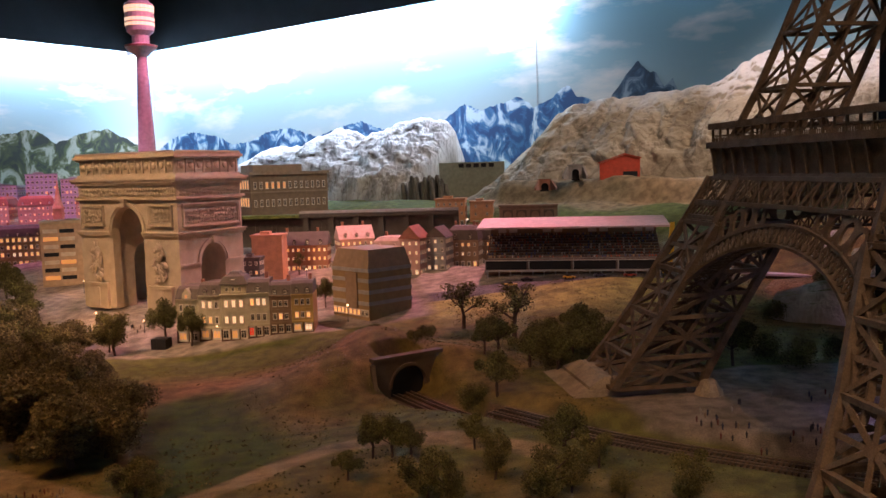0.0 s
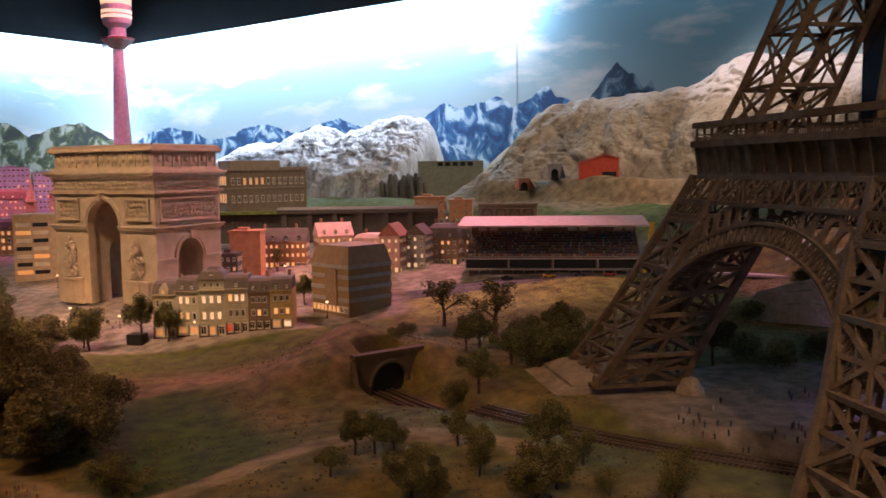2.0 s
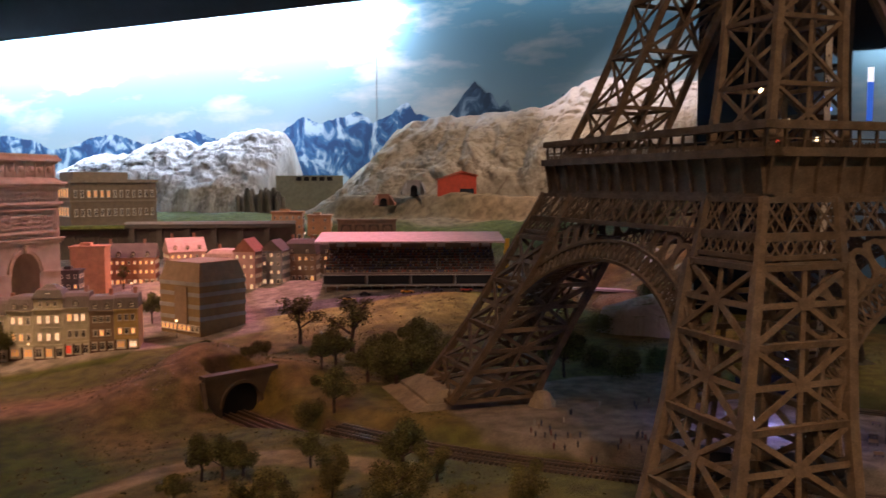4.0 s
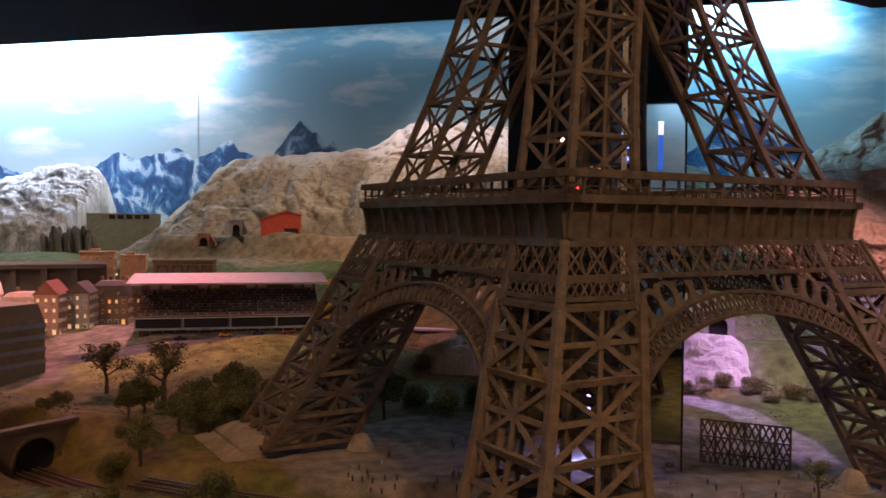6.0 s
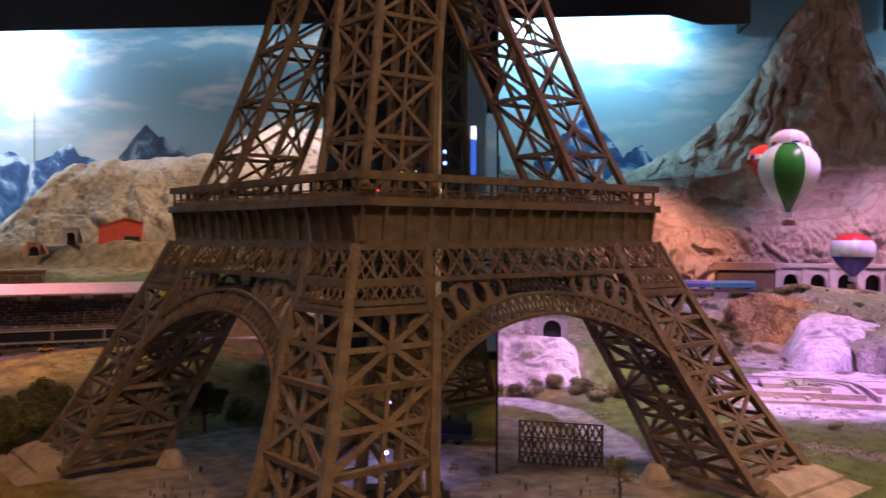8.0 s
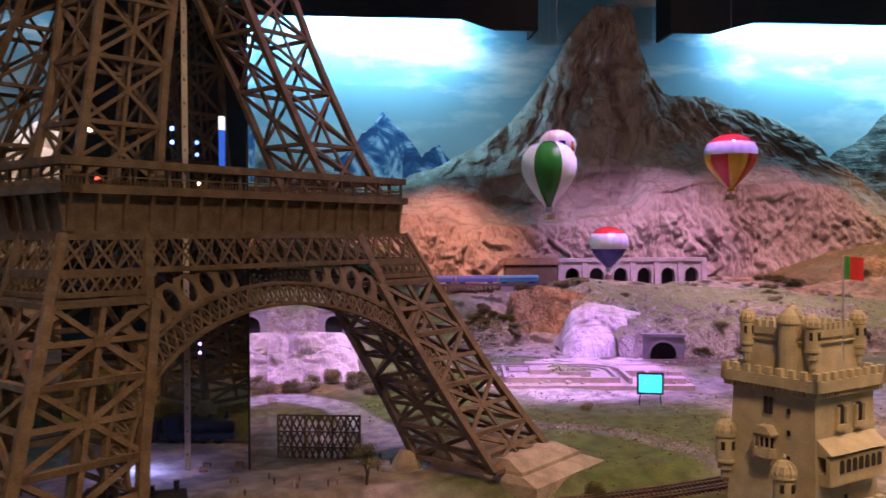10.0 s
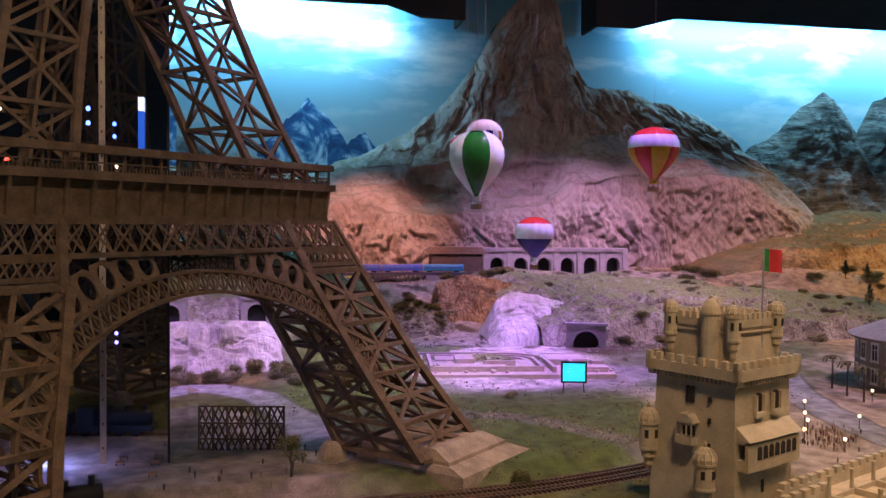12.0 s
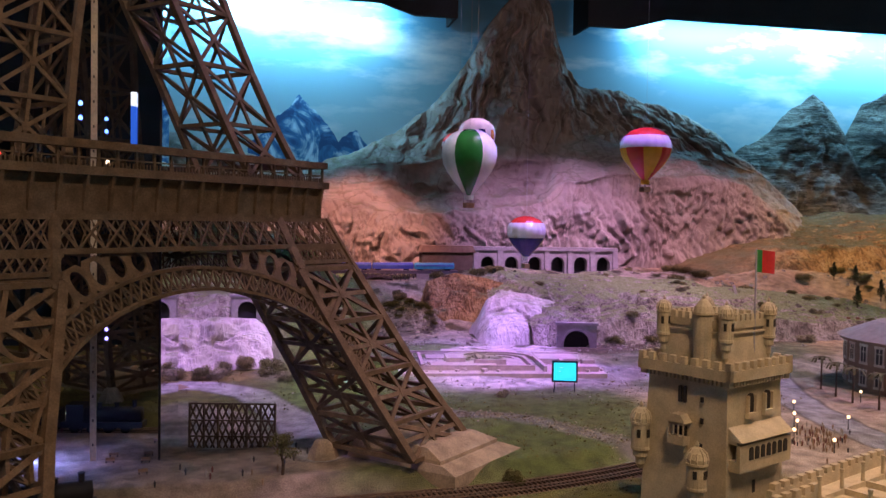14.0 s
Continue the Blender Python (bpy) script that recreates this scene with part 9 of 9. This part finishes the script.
for x, y in ((2.02, -1.22), (1.93, -1.28), (1.85, -1.34), (1.8, -1.42)):
    m = pose(x, y, float(land(x, y)))
    if palm:
        copy_thing(palm, m)
        continue
    palm = thing("palm_tree", m, "tall thin model palm tree", "palm", "palm trees")
    bm = bmesh.new()
    lathe(bm, [(0.004, -0.01), (0.0028, 0.05), (0.0026, 0.1)], 7)
    part("trunk", bm, BARK, palm)
    for k in range(11):
        bm = bmesh.new()
        a = k * 2.4
        d = Vector((math.cos(a), math.sin(a), 0))
        e = Vector((-d.y, d.x, 0)) * 0.004
        old = None
        for s, z in ((0.0, 0.1), (0.015, 0.112), (0.03, 0.108), (0.04, 0.094)):
            cur = [bm.verts.new(d * s + Vector((0, 0, z)) + e * w) for w in (-1, 1)]
            if old:
                bm.faces.new((old[0], old[1], cur[1], cur[0]))
            old = cur
        part("frond", bm, LEAF_PALM, palm)
for i, (x, y, w, rz) in enumerate(((3.45, -0.78, 0.1, -60), (3.3, -1.15, 0.09, -60), (3.15, -1.0, 0.08, -50))):
    house(x, y, rz, w * 0.7, 0.06, 1, 0.032, "gable", (WHITE_WALL, ORANGE_WALL, BROWN_WALL)[i], SLATE, ("small white cottage on the slope", "small orange-lit cottage on the slope", "small dark cottage on the slope")[i], 0.4, 60 + i, 0.035)
PINE = leaf_material("pine_scatter", (0.03, 0.05, 0.02))
pine = None
for x, y, s in ((3.62, -1.12, 0.1), (3.72, -1.25, 0.1), (3.85, -1.2, 0.09), (2.78, 0.5, 0.11), (2.86, 0.42, 0.1), (4.0, -0.95, 0.08), (4.05, -1.05, 0.08)):
    m = Matrix.Translation((x, y, float(land(x, y)) + (0.12 if x > 3.5 else 0.0)))
    if pine:
        ob = copy_thing(pine, m)
    else:
        ob = pine = thing("pine_tree", m, "small dark conical model pine", "tree", "model pines")
        bm = bmesh.new()
        lathe(bm, [(0.03, -0.3), (0.02, 0.9)], 6)
        part("trunk", bm, BARK, pine)
        rng = random.Random(3)
        blobs = [((rng.uniform(-1, 1) * 0.18 * (1 - z), rng.uniform(-1, 1) * 0.18 * (1 - z), z), 0.05 + 0.2 * (1 - z)) for z in [0.12 + 0.08 * k for k in range(11)]]
        part("crown", leaves(rng, blobs, 700, 0.035), PINE, pine)
    ob.scale = (s, s, s)
